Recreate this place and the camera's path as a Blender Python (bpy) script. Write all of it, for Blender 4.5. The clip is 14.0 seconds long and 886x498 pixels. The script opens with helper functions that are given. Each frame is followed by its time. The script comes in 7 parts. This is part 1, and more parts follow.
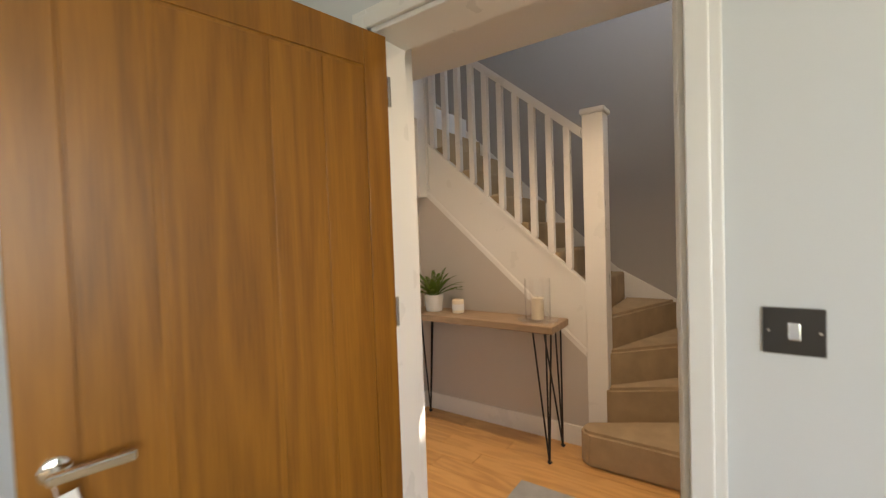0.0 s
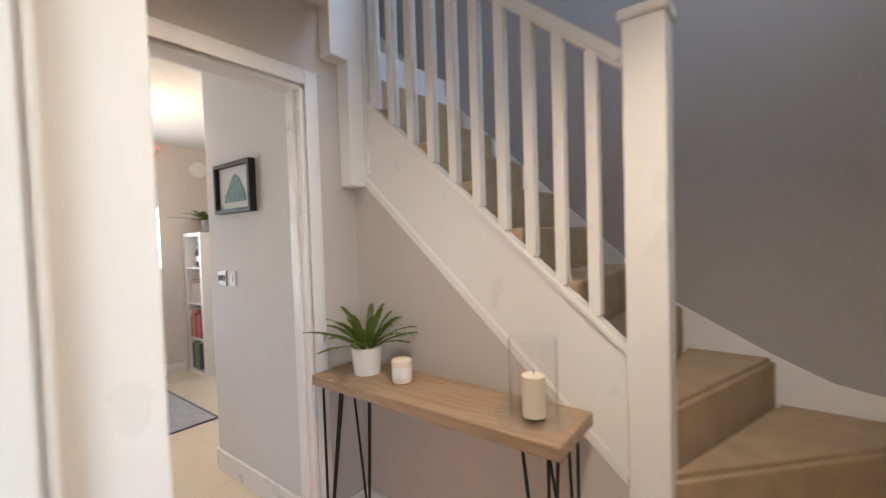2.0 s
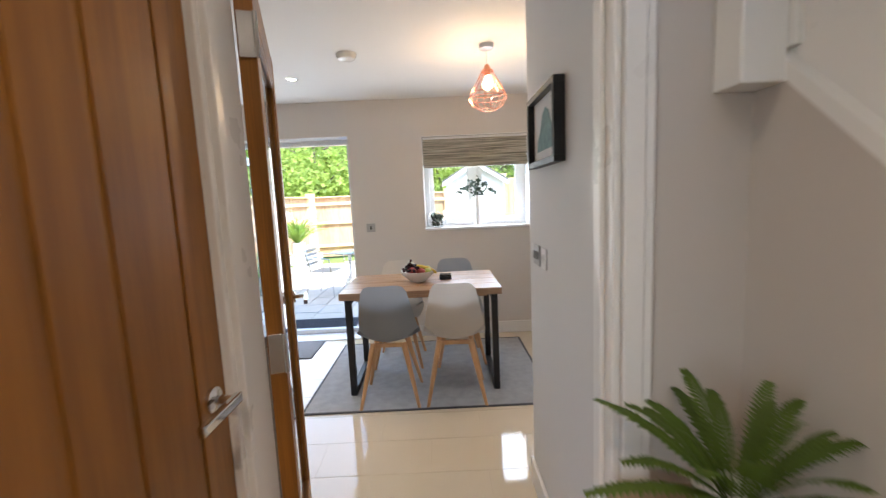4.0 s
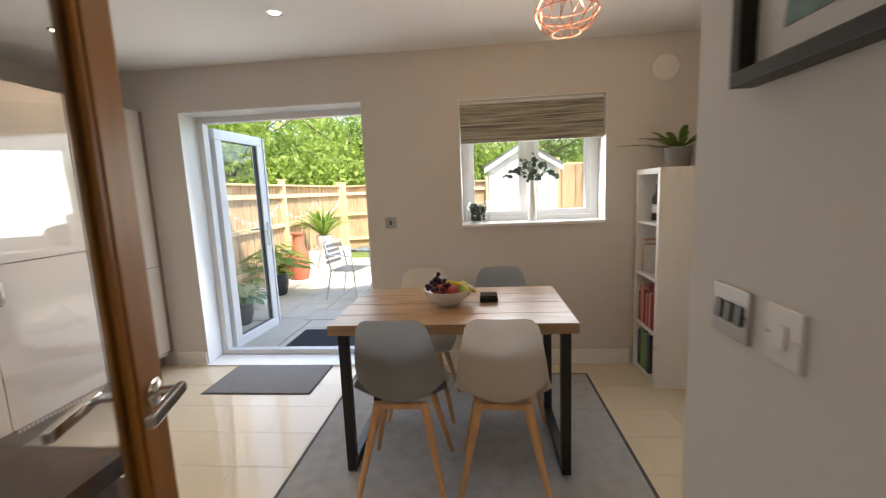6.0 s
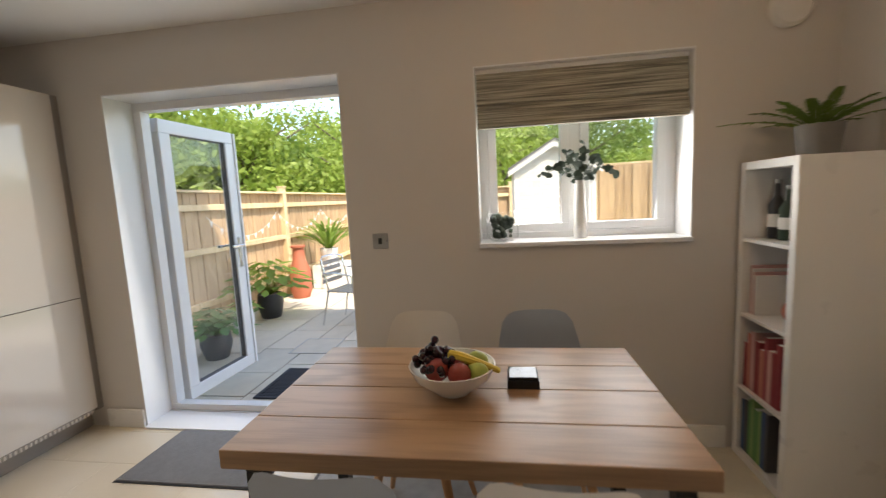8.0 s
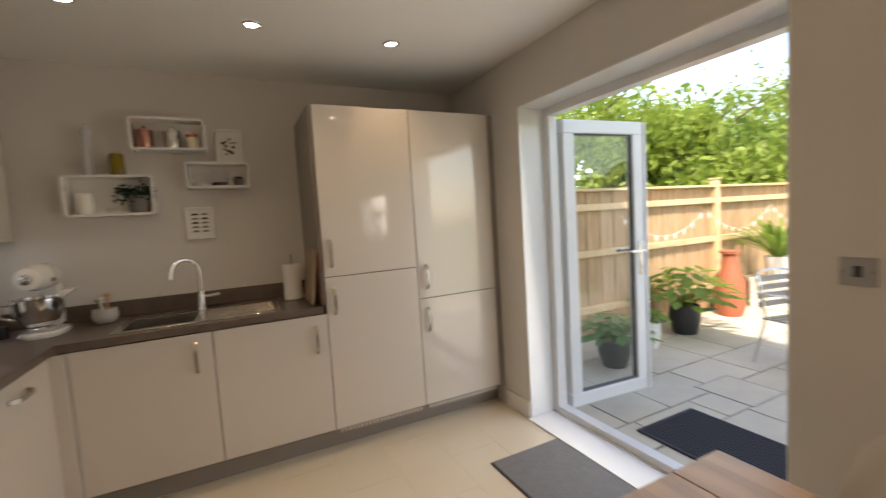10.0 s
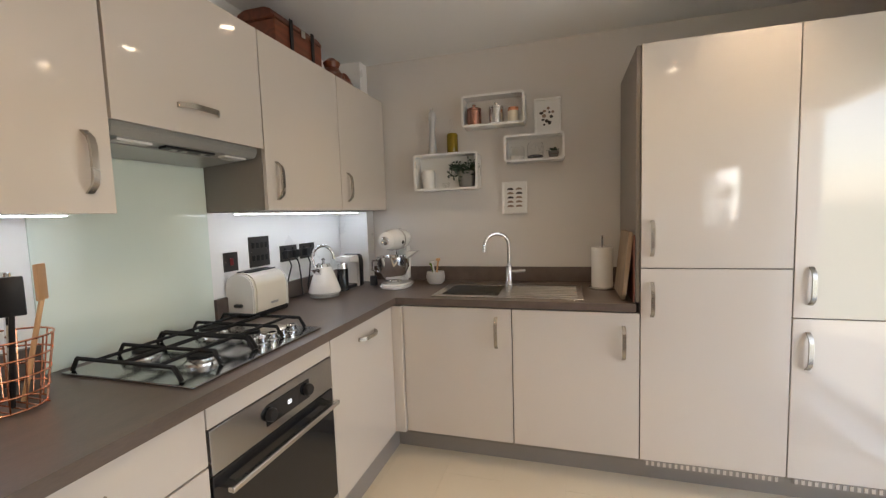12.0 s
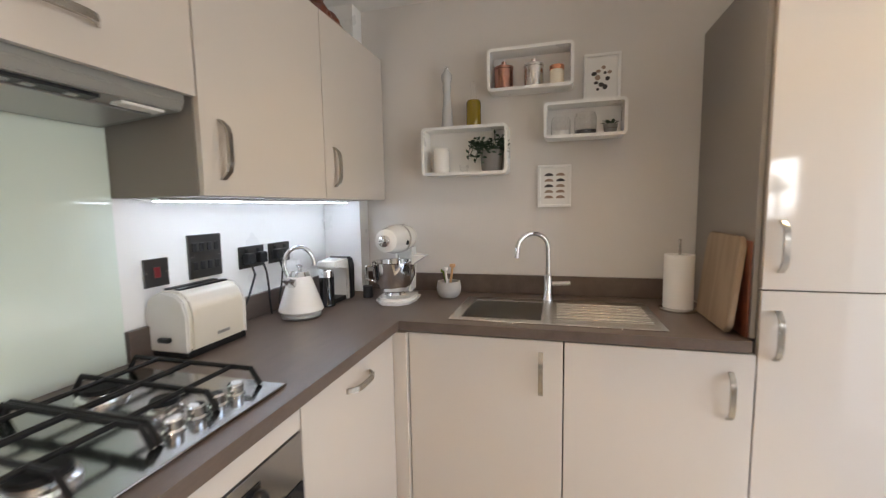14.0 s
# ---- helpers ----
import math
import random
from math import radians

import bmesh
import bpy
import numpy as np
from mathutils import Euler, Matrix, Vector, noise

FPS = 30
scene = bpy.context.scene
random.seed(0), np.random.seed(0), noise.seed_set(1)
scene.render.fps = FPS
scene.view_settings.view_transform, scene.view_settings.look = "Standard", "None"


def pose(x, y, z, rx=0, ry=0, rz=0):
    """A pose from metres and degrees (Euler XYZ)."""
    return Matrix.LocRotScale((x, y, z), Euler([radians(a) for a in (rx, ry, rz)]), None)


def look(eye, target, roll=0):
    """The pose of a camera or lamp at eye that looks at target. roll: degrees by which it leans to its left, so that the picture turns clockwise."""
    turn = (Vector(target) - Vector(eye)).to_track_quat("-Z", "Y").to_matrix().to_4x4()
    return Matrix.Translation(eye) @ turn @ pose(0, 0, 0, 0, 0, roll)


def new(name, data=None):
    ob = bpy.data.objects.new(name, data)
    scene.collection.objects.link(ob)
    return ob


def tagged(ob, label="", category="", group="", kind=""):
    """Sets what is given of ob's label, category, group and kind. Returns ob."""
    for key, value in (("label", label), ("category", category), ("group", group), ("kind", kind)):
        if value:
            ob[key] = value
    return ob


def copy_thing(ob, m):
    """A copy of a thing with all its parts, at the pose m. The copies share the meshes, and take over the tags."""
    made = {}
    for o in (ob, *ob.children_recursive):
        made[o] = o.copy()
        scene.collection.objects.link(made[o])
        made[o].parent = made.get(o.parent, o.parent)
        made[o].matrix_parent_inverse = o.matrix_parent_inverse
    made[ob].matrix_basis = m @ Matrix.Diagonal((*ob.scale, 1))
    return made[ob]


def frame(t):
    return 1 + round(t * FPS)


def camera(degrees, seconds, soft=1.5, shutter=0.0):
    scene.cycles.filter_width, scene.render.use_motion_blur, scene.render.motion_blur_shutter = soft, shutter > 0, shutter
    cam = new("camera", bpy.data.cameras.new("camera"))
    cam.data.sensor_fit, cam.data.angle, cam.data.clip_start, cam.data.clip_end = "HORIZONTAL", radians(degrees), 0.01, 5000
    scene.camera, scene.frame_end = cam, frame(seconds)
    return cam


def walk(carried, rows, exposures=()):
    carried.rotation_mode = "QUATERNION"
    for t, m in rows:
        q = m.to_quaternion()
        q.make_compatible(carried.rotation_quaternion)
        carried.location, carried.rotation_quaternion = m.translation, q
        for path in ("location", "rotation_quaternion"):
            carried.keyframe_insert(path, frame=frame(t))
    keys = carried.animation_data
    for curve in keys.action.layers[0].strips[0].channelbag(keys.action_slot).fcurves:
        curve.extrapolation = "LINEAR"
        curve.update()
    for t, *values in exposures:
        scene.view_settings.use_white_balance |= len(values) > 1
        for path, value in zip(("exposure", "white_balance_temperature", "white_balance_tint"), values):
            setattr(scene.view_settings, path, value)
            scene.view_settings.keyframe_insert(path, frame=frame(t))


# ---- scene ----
cam = camera(93.9, 14.0, soft=1.25, shutter=0.5)
PATH = [
    (0, (-0.025, 1.254, 1.304), (-1.173, 2.891, 1.242), -2.0),
    (0.5, (-0.124, 1.48, 1.375), (-1.245, 3.135, 1.319), -1.6),
    (0.7, (-0.155, 1.568, 1.388), (-1.271, 3.227, 1.334), -2.1),
    (1, (-0.218, 1.73, 1.393), (-1.317, 3.4, 1.37), -2.2),
    (1.5, (-0.33, 2.038, 1.384), (-1.426, 3.71, 1.358), -1.9),
    (2, (-0.417, 2.393, 1.355), (-1.631, 3.98, 1.293), -1.8),
    (2.1, (-0.443, 2.46, 1.353), (-1.734, 3.986, 1.292), -0.5),
    (2.3, (-0.49, 2.553, 1.366), (-1.894, 3.969, 1.21), -1.6),
    (2.5, (-0.542, 2.646, 1.391), (-2.116, 3.861, 1.173), -2.0),
    (3, (-0.697, 2.838, 1.394), (-2.503, 3.654, 1.126), -1.3),
    (3.5, (-0.881, 2.978, 1.408), (-2.821, 3.4, 1.167), -2.1),
    (4, (-1.11, 3.096, 1.412), (-3.096, 3.104, 1.171), -2.6),
    (4.1, (-1.169, 3.112, 1.412), (-3.154, 3.072, 1.17), -2.5),
    (4.2, (-1.203, 3.128, 1.41), (-3.185, 3.032, 1.16), -2.7),
    (6.3, (-2.316, 3.058, 1.378), (-4.288, 2.875, 1.101), -2.4),
    (6.5, (-2.416, 3.044, 1.384), (-4.394, 2.934, 1.109), -2.8),
    (7, (-2.634, 3.051, 1.355), (-4.619, 3.024, 1.112), -3.4),
    (7.2, (-2.733, 3.037, 1.363), (-4.718, 2.992, 1.123), -3.5),
    (9.3, (-3.51, 3.135, 1.367), (-4.973, 1.788, 1.153), -2.7),
    (9.5, (-3.568, 3.102, 1.376), (-4.823, 1.556, 1.185), -3.2),
    (10, (-3.638, 2.956, 1.389), (-4.515, 1.165, 1.241), -3.5),
    (10.2, (-3.645, 2.911, 1.388), (-4.349, 1.045, 1.239), -3.2),
    (10.5, (-3.667, 2.808, 1.37), (-4.033, 0.846, 1.242), -2.6),
    (11, (-3.715, 2.649, 1.377), (-3.537, 0.66, 1.263), -1.8),
    (11.5, (-3.731, 2.579, 1.366), (-3.253, 0.641, 1.234), -1.8),
    (12, (-3.737, 2.556, 1.36), (-3.166, 0.646, 1.195), -1.9),
    (12.5, (-3.714, 2.51, 1.344), (-3.149, 0.602, 1.141), -1.6),
    (13, (-3.597, 2.375, 1.344), (-3.079, 0.456, 1.121), -0.9),
    (13.5, (-3.48, 2.236, 1.35), (-2.983, 0.311, 1.132), -0.6),
    (14, (-3.437, 1.984, 1.362), (-2.908, 0.066, 1.16), -1.0),
]
walk(cam, [(t, look(eye, target, roll)) for t, eye, target, roll in PATH],
     exposures=[(0.0, 1.6, 7700, 13), (1.2, 1.65, 6700, 12), (2.0, 2.0, 6050, 11), (2.6, 1.5, 6250, 11), (4.2, 1.52, 6000, 10), (5.6, 1.05, 6700, 10), (6.3, 0.78, 7150, 11), (7.2, 0.52, 7300, 11), (9.3, 0.55, 7600, 12), (10.2, 0.62, 8100, 12), (11.0, 0.95, 8600, 13), (11.6, 1.12, 7700, 12), (12.0, 1.2, 7000, 11), (12.5, 1.4, 6850, 11), (13.5, 1.55, 6650, 11), (14.0, 1.55, 6650, 11)])

# ---- world, sun, large lights ----
world = bpy.data.worlds.new("world")
scene.world = world
world.use_nodes = True
wn, wl = world.node_tree.nodes, world.node_tree.links
sky = wn.new("ShaderNodeTexSky")
sky.sky_type, sky.sun_disc = "NISHITA", False
sky.sun_elevation, sky.sun_rotation = radians(53.6), radians(44)
wl.new(sky.outputs[0], wn["Background"].inputs[0])
wn["Background"].inputs[1].default_value = 0.38

sun = new("sun", bpy.data.lights.new("sun", "SUN"))
sun.data.energy, sun.data.angle, sun.data.color = 5.0, radians(0.6), (1.0, 0.95, 0.87)
sun.matrix_world = look((3.6, 3.7, 7.0), (0, 0, 0))


def area(name, eye, target, sx, sy, watts, colour=(1, 1, 1)):
    d = bpy.data.lights.new(name, "AREA")
    d.shape, d.size, d.size_y, d.energy, d.color = "RECTANGLE", sx, sy, watts, colour
    o = new(name, d)
    o.matrix_world = look(eye, target)
    return o


area("patio_daylight", (-5.40, 1.48, 1.05), (-4.0, 1.48, 0.94), 1.3, 1.85, 6.5, (0.93, 0.97, 1.0))
area("window_daylight", (-5.48, 3.48, 1.42), (-4.0, 3.48, 1.17), 0.95, 0.7, 8, (0.93, 0.97, 1.0))
area("living_daylight", (2.16, 0.1, 1.5), (-1.0, 1.2, 1.1), 2.0, 1.25, 15, (0.90, 0.96, 1.0))


area("landing_daylight", (0.36, 4.1, 3.7), (-2.0, 4.1, 2.6), 0.9, 1.0, 4, (0.85, 0.93, 1.0))


def lamp(name, xyz, watts, colour=(1.0, 0.8, 0.6), size=0.03):
    d = bpy.data.lights.new(name, "POINT")
    d.energy, d.color, d.shadow_soft_size = watts, colour, size
    o = new(name, d)
    o.location = xyz
    return o

# ---- materials ----
def surf(name, col, rough=0.5, metal=0.0, var=0.12, scale=6.0, bump=0.0, bscale=80.0, stretch=(1, 1, 1), spec=0.5, coat=0.0, rnd=0.0, con=1.0):
    """A plain painted, moulded or woven surface with two scales of variation."""
    m = bpy.data.materials.new(name)
    m.use_nodes = True
    n, l = m.node_tree.nodes, m.node_tree.links
    b = n["Principled BSDF"]
    b.inputs["Metallic"].default_value = metal
    b.inputs["Specular IOR Level"].default_value = spec
    b.inputs["Coat Weight"].default_value = coat
    b.inputs["Coat Roughness"].default_value = 0.06
    tc, mp = n.new("ShaderNodeTexCoord"), n.new("ShaderNodeMapping")
    mp.inputs["Scale"].default_value = stretch
    l.new(tc.outputs["Object"], mp.inputs[0])
    big, fine = n.new("ShaderNodeTexNoise"), n.new("ShaderNodeTexNoise")
    big.inputs["Scale"].default_value, big.inputs["Detail"].default_value = scale, 4
    fine.inputs["Scale"].default_value, fine.inputs["Detail"].default_value = bscale, 3
    l.new(mp.outputs[0], big.inputs[0])
    l.new(mp.outputs[0], fine.inputs[0])
    mix = n.new("ShaderNodeMix")
    mix.data_type = "RGBA"
    mix.inputs[6].default_value = (*[min(1, c * (1 - var)) for c in col], 1)
    mix.inputs[7].default_value = (*[min(1, c * (1 + var)) for c in col], 1)
    add = n.new("ShaderNodeMath")
    add.operation = "MULTIPLY_ADD"
    l.new(fine.outputs[0], add.inputs[0])
    add.inputs[1].default_value = 0.35
    sub = n.new("ShaderNodeMath")
    sub.operation = "MULTIPLY"
    l.new(big.outputs[0], sub.inputs[0])
    sub.inputs[1].default_value = 0.65
    l.new(sub.outputs[0], add.inputs[2])
    last = add.outputs[0]
    if rnd:
        oi, r2 = n.new("ShaderNodeObjectInfo"), n.new("ShaderNodeMath")
        r2.operation = "MULTIPLY_ADD"
        l.new(oi.outputs["Random"], r2.inputs[0])
        r2.inputs[1].default_value = rnd
        l.new(last, r2.inputs[2])
        last = r2.outputs[0]
    if con != 1.0:
        cr = n.new("ShaderNodeMapRange")
        cr.inputs[1].default_value, cr.inputs[2].default_value = 0.5 - 0.5 / con, 0.5 + 0.5 / con
        l.new(last, cr.inputs[0])
        last = cr.outputs[0]
    l.new(last, mix.inputs[0])
    l.new(mix.outputs[2], b.inputs["Base Color"])
    rr = n.new("ShaderNodeMapRange")
    rr.inputs[3].default_value, rr.inputs[4].default_value = max(0.02, rough * 0.92), min(1, rough * 1.08)
    l.new(big.outputs[0], rr.inputs[0])
    l.new(rr.outputs[0], b.inputs["Roughness"])
    if bump:
        bp = n.new("ShaderNodeBump")
        bp.inputs["Strength"].default_value, bp.inputs["Distance"].default_value = bump, 0.004
        l.new(fine.outputs[0], bp.inputs["Height"])
        l.new(bp.outputs[0], b.inputs["Normal"])
    return m


def wood(name, dark, light, rough=0.4, axis=2, freq=14.0, rnd=0.25, bump=0.12, spread=0.16, fig=0.55):
    """Grain that runs along one axis, with cathedral figure and pores."""
    m = bpy.data.materials.new(name)
    m.use_nodes = True
    n, l = m.node_tree.nodes, m.node_tree.links
    b = n["Principled BSDF"]
    tc, mp, oi = n.new("ShaderNodeTexCoord"), n.new("ShaderNodeMapping"), n.new("ShaderNodeObjectInfo")
    sc = [1.0, 1.0, 1.0]
    sc[axis] = spread
    mp.inputs["Scale"].default_value = sc
    off = n.new("ShaderNodeVectorMath")
    off.operation = "SCALE"
    comb = n.new("ShaderNodeCombineXYZ")
    for i in range(3):
        l.new(oi.outputs["Random"], comb.inputs[i])
    l.new(comb.outputs[0], off.inputs[0])
    off.inputs["Scale"].default_value = 17.0
    addv = n.new("ShaderNodeVectorMath")
    l.new(tc.outputs["Object"], addv.inputs[0])
    l.new(off.outputs[0], addv.inputs[1])
    l.new(addv.outputs[0], mp.inputs[0])
    warp, pore, wave = n.new("ShaderNodeTexNoise"), n.new("ShaderNodeTexNoise"), n.new("ShaderNodeMath")
    warp.inputs["Scale"].default_value, warp.inputs["Detail"].default_value = freq * 0.35, 3
    l.new(mp.outputs[0], warp.inputs[0])
    mul = n.new("ShaderNodeMath")
    mul.operation = "MULTIPLY"
    mul.inputs[1].default_value = freq * 4.5
    l.new(warp.outputs[0], mul.inputs[0])
    wave.operation = "SINE"
    l.new(mul.outputs[0], wave.inputs[0])
    mp2 = n.new("ShaderNodeMapping")
    sc2 = [1.0, 1.0, 1.0]
    sc2[axis] = 0.03
    mp2.inputs["Scale"].default_value = sc2
    l.new(addv.outputs[0], mp2.inputs[0])
    pore.inputs["Scale"].default_value, pore.inputs["Detail"].default_value = 260, 3
    l.new(mp2.outputs[0], pore.inputs[0])
    f1 = n.new("ShaderNodeMapRange")
    f1.inputs[1].default_value, f1.inputs[2].default_value = -1.6, 1.6
    f1.inputs[3].default_value, f1.inputs[4].default_value = 0.0, fig
    l.new(wave.outputs[0], f1.inputs[0])
    f2 = n.new("ShaderNodeMath")
    f2.operation = "MULTIPLY_ADD"
    f2.inputs[1].default_value = 0.7
    l.new(pore.outputs[0], f2.inputs[0])
    l.new(f1.outputs[0], f2.inputs[2])
    f3 = n.new("ShaderNodeMath")
    f3.operation = "MULTIPLY_ADD"
    f3.inputs[1].default_value = rnd
    l.new(oi.outputs["Random"], f3.inputs[0])
    l.new(f2.outputs[0], f3.inputs[2])
    mix = n.new("ShaderNodeMix")
    mix.data_type = "RGBA"
    mix.inputs[6].default_value, mix.inputs[7].default_value = (*dark, 1), (*light, 1)
    l.new(f3.outputs[0], mix.inputs[0])
    l.new(mix.outputs[2], b.inputs["Base Color"])
    b.inputs["Roughness"].default_value = rough
    bp = n.new("ShaderNodeBump")
    bp.inputs["Strength"].default_value, bp.inputs["Distance"].default_value = bump, 0.002
    l.new(pore.outputs[0], bp.inputs["Height"])
    l.new(bp.outputs[0], b.inputs["Normal"])
    return m


def glassy(name, tint=(1, 1, 1), rough=0.0):
    """Thin clear glass: clear with a mirror gloss that grows at grazing angles."""
    m = bpy.data.materials.new(name)
    m.use_nodes = True
    n, l = m.node_tree.nodes, m.node_tree.links
    n.remove(n["Principled BSDF"])
    mx, tr, gl, fr = n.new("ShaderNodeMixShader"), n.new("ShaderNodeBsdfTransparent"), n.new("ShaderNodeBsdfGlossy"), n.new("ShaderNodeLayerWeight")
    tr.inputs[0].default_value = (*tint, 1)
    gl.inputs["Roughness"].default_value = rough
    fr.inputs["Blend"].default_value = 0.5
    pw, sc_ = n.new("ShaderNodeMath"), n.new("ShaderNodeMath")
    pw.operation, sc_.operation = "POWER", "MULTIPLY_ADD"
    pw.inputs[1].default_value, sc_.inputs[1].default_value, sc_.inputs[2].default_value = 4.0, 0.8, 0.04
    l.new(fr.outputs["Facing"], pw.inputs[0])
    l.new(pw.outputs[0], sc_.inputs[0])
    l.new(sc_.outputs[0], mx.inputs[0])
    l.new(tr.outputs[0], mx.inputs[1])
    l.new(gl.outputs[0], mx.inputs[2])
    l.new(mx.outputs[0], n["Material Output"].inputs[0])
    return m


def leafy(name, col, var=0.5, scale=2.0):
    """Leaf blades: a matt face that also lets light through."""
    m = surf(name, col, 0.55, var=var, scale=scale)
    n, l = m.node_tree.nodes, m.node_tree.links
    b = n["Principled BSDF"]
    tl, mx = n.new("ShaderNodeBsdfTranslucent"), n.new("ShaderNodeMixShader")
    mx.inputs[0].default_value = 0.5
    l.new(b.inputs["Base Color"].links[0].from_socket, tl.inputs[0])
    l.new(b.outputs[0], mx.inputs[1])
    l.new(tl.outputs[0], mx.inputs[2])
    l.new(mx.outputs[0], n["Material Output"].inputs[0])
    return m


def glow(name, col, power):
    m = bpy.data.materials.new(name)
    m.use_nodes = True
    b = m.node_tree.nodes["Principled BSDF"]
    b.inputs["Base Color"].default_value = (*col, 1)
    b.inputs["Emission Color"].default_value, b.inputs["Emission Strength"].default_value = (*col, 1), power
    return m


M_WALL = surf("taupe_wall_paint", (0.65, 0.617, 0.585), 0.75, var=0.012, scale=2, bump=0.06, bscale=220)
M_HALL = surf("pale_grey_wall_paint", (0.68, 0.67, 0.66), 0.75, var=0.012, scale=2, bump=0.06, bscale=220)
# Hall wall grey, with the spotlights' warm tone put into the colour.
M_HALLWARM = surf("lamp_warmed_wall_paint", (0.56, 0.515, 0.475), 0.75, var=0.012, scale=2, bump=0.06, bscale=220)
# Stairwell walls: one even grey, darker than the hall walls.
M_STAIRWALL = surf("mid_grey_wall", (0.40, 0.385, 0.375), 0.75, var=0.012, scale=2, bump=0.06, bscale=220)
M_LIVING = surf("cool_grey_wall_paint", (0.66, 0.68, 0.70), 0.75, var=0.012, scale=2, bump=0.06, bscale=220)
M_CEIL = surf("white_ceiling_paint", (0.80, 0.79, 0.77), 0.85, var=0.02, scale=2, bump=0.05, bscale=200)
M_WHITE = surf("white_gloss_paint", (0.80, 0.79, 0.77), 0.28, var=0.01, scale=5, bump=0.02, bscale=60)
M_UPVC = surf("white_plastic_frame", (0.82, 0.83, 0.84), 0.25, var=0.02, scale=4)
M_OAK = wood("honey_oak_veneer", (0.12, 0.042, 0.004), (0.34, 0.136, 0.015), 0.38, 2, 12.0, 0.08, 0.10, 0.07, 0.5)
M_PLANK = wood("oak_floor_board", (0.33, 0.15, 0.04), (0.66, 0.38, 0.15), 0.3, 0, 14.0, 0.3)
M_CONSOLE = wood("grey_brown_wood", (0.13, 0.085, 0.055), (0.36, 0.25, 0.16), 0.55, 0, 16.0)
M_TABLE = wood("rustic_mango_wood", (0.075, 0.037, 0.020), (0.40, 0.25, 0.145), 0.33, 1, 12.0, 0.35)
M_BEECH = wood("beech_leg", (0.42, 0.20, 0.08), (0.68, 0.40, 0.20), 0.45, 2, 10.0)
M_FENCE = wood("weathered_fence_board", (0.26, 0.15, 0.075), (0.52, 0.36, 0.21), 0.8, 2, 12.0, 0.35)
M_POST = wood("pale_fence_post", (0.46, 0.32, 0.16), (0.72, 0.56, 0.34), 0.8, 2, 12.0)
M_CHEST = wood("red_brown_chest_wood", (0.05, 0.012, 0.006), (0.20, 0.055, 0.025), 0.35, 1, 14.0)
M_BOARDWOOD = wood("worn_chopping_board", (0.15, 0.095, 0.058), (0.33, 0.235, 0.155), 0.5, 2, 12.0)
M_UNIT = surf("cream_gloss_cabinet", (0.62, 0.56, 0.50), 0.06, var=0.015, scale=2, spec=0.5, coat=0.6)
M_CARC = surf("taupe_carcass", (0.26, 0.232, 0.207), 0.5, var=0.05)
M_PLINTH = surf("grey_plinth", (0.30, 0.27, 0.245), 0.4, var=0.05)
M_TOP = surf("brown_grey_worktop", (0.115, 0.085, 0.070), 0.33, var=0.25, scale=22, bump=0.05, bscale=240, stretch=(1, 0.25, 1), con=2.0)
M_TILE = surf("cream_gloss_porcelain", (0.68, 0.60, 0.47), 0.045, var=0.05, scale=3, spec=0.5, rnd=0.06)
M_GROUT = surf("beige_grout", (0.66, 0.58, 0.45), 0.8, var=0.1, scale=30)
M_STEEL = surf("brushed_steel", (0.62, 0.61, 0.60), 0.22, 1.0, 0.03, 4)
M_CHROME = surf("polished_chrome", (0.75, 0.75, 0.75), 0.06, 1.0, 0.02)
M_BLACK = surf("black_steel", (0.018, 0.018, 0.02), 0.42, 0.3, 0.2, 20, 0.06, 200)
M_IRON = surf("cast_iron", (0.008, 0.008, 0.009), 0.55, 0.0, 0.2, 30, 0.1, 300, spec=0.25)
M_HOB = surf("polished_hob_steel", (0.40, 0.40, 0.40), 0.16, 1.0, 0.05, 4)
M_HANDLE = surf("satin_nickel", (0.46, 0.43, 0.39), 0.27, 1.0, 0.04, 6)
M_SINK = surf("satin_sink_steel", (0.60, 0.59, 0.57), 0.24, 1.0, 0.05, 8)
M_HOOD = surf("grey_hood_metal", (0.30, 0.30, 0.285), 0.42, 0.3, 0.05, 6)
M_BLKGLASS = surf("black_glass", (0.012, 0.012, 0.014), 0.05, var=0.05)
M_SPLASH = surf("pale_mint_glass", (0.72, 0.80, 0.72), 0.06, var=0.01, coat=0.5)
M_CARPET = surf("beige_carpet", (0.42, 0.31, 0.19), 0.95, var=0.22, scale=9, bump=0.9, bscale=420, con=1.8)
M_RUG = surf("grey_woven_rug", (0.36, 0.375, 0.395), 0.95, var=0.2, scale=14, bump=0.8, bscale=300, con=2.0)
M_RUGEDGE = surf("dark_rug_binding", (0.09, 0.09, 0.10), 0.9, var=0.2)
M_MAT = surf("grey_door_mat", (0.20, 0.20, 0.21), 0.95, var=0.25, scale=30, bump=0.9, bscale=500)
M_MATOUT = surf("black_rubber_mat", (0.035, 0.037, 0.045), 0.8, var=0.2, scale=30)
M_PLGREY = surf("grey_moulded_plastic", (0.44, 0.435, 0.43), 0.38, var=0.04)
M_PLWHITE = surf("warm_white_moulded_plastic", (0.72, 0.68, 0.63), 0.38, var=0.03)
M_CERAMIC = surf("white_ceramic", (0.78, 0.76, 0.73), 0.16, var=0.03)
M_CREAM = surf("cream_enamel", (0.74, 0.69, 0.60), 0.14, var=0.02)
M_WAX = surf("ivory_wax", (0.78, 0.70, 0.56), 0.5, var=0.05)
M_FERN = leafy("fresh_fern_green", (0.105, 0.17, 0.024), 0.45, 12)
M_RUBBER = surf("grey_glazing_rubber", (0.10, 0.10, 0.105), 0.6, var=0.1)
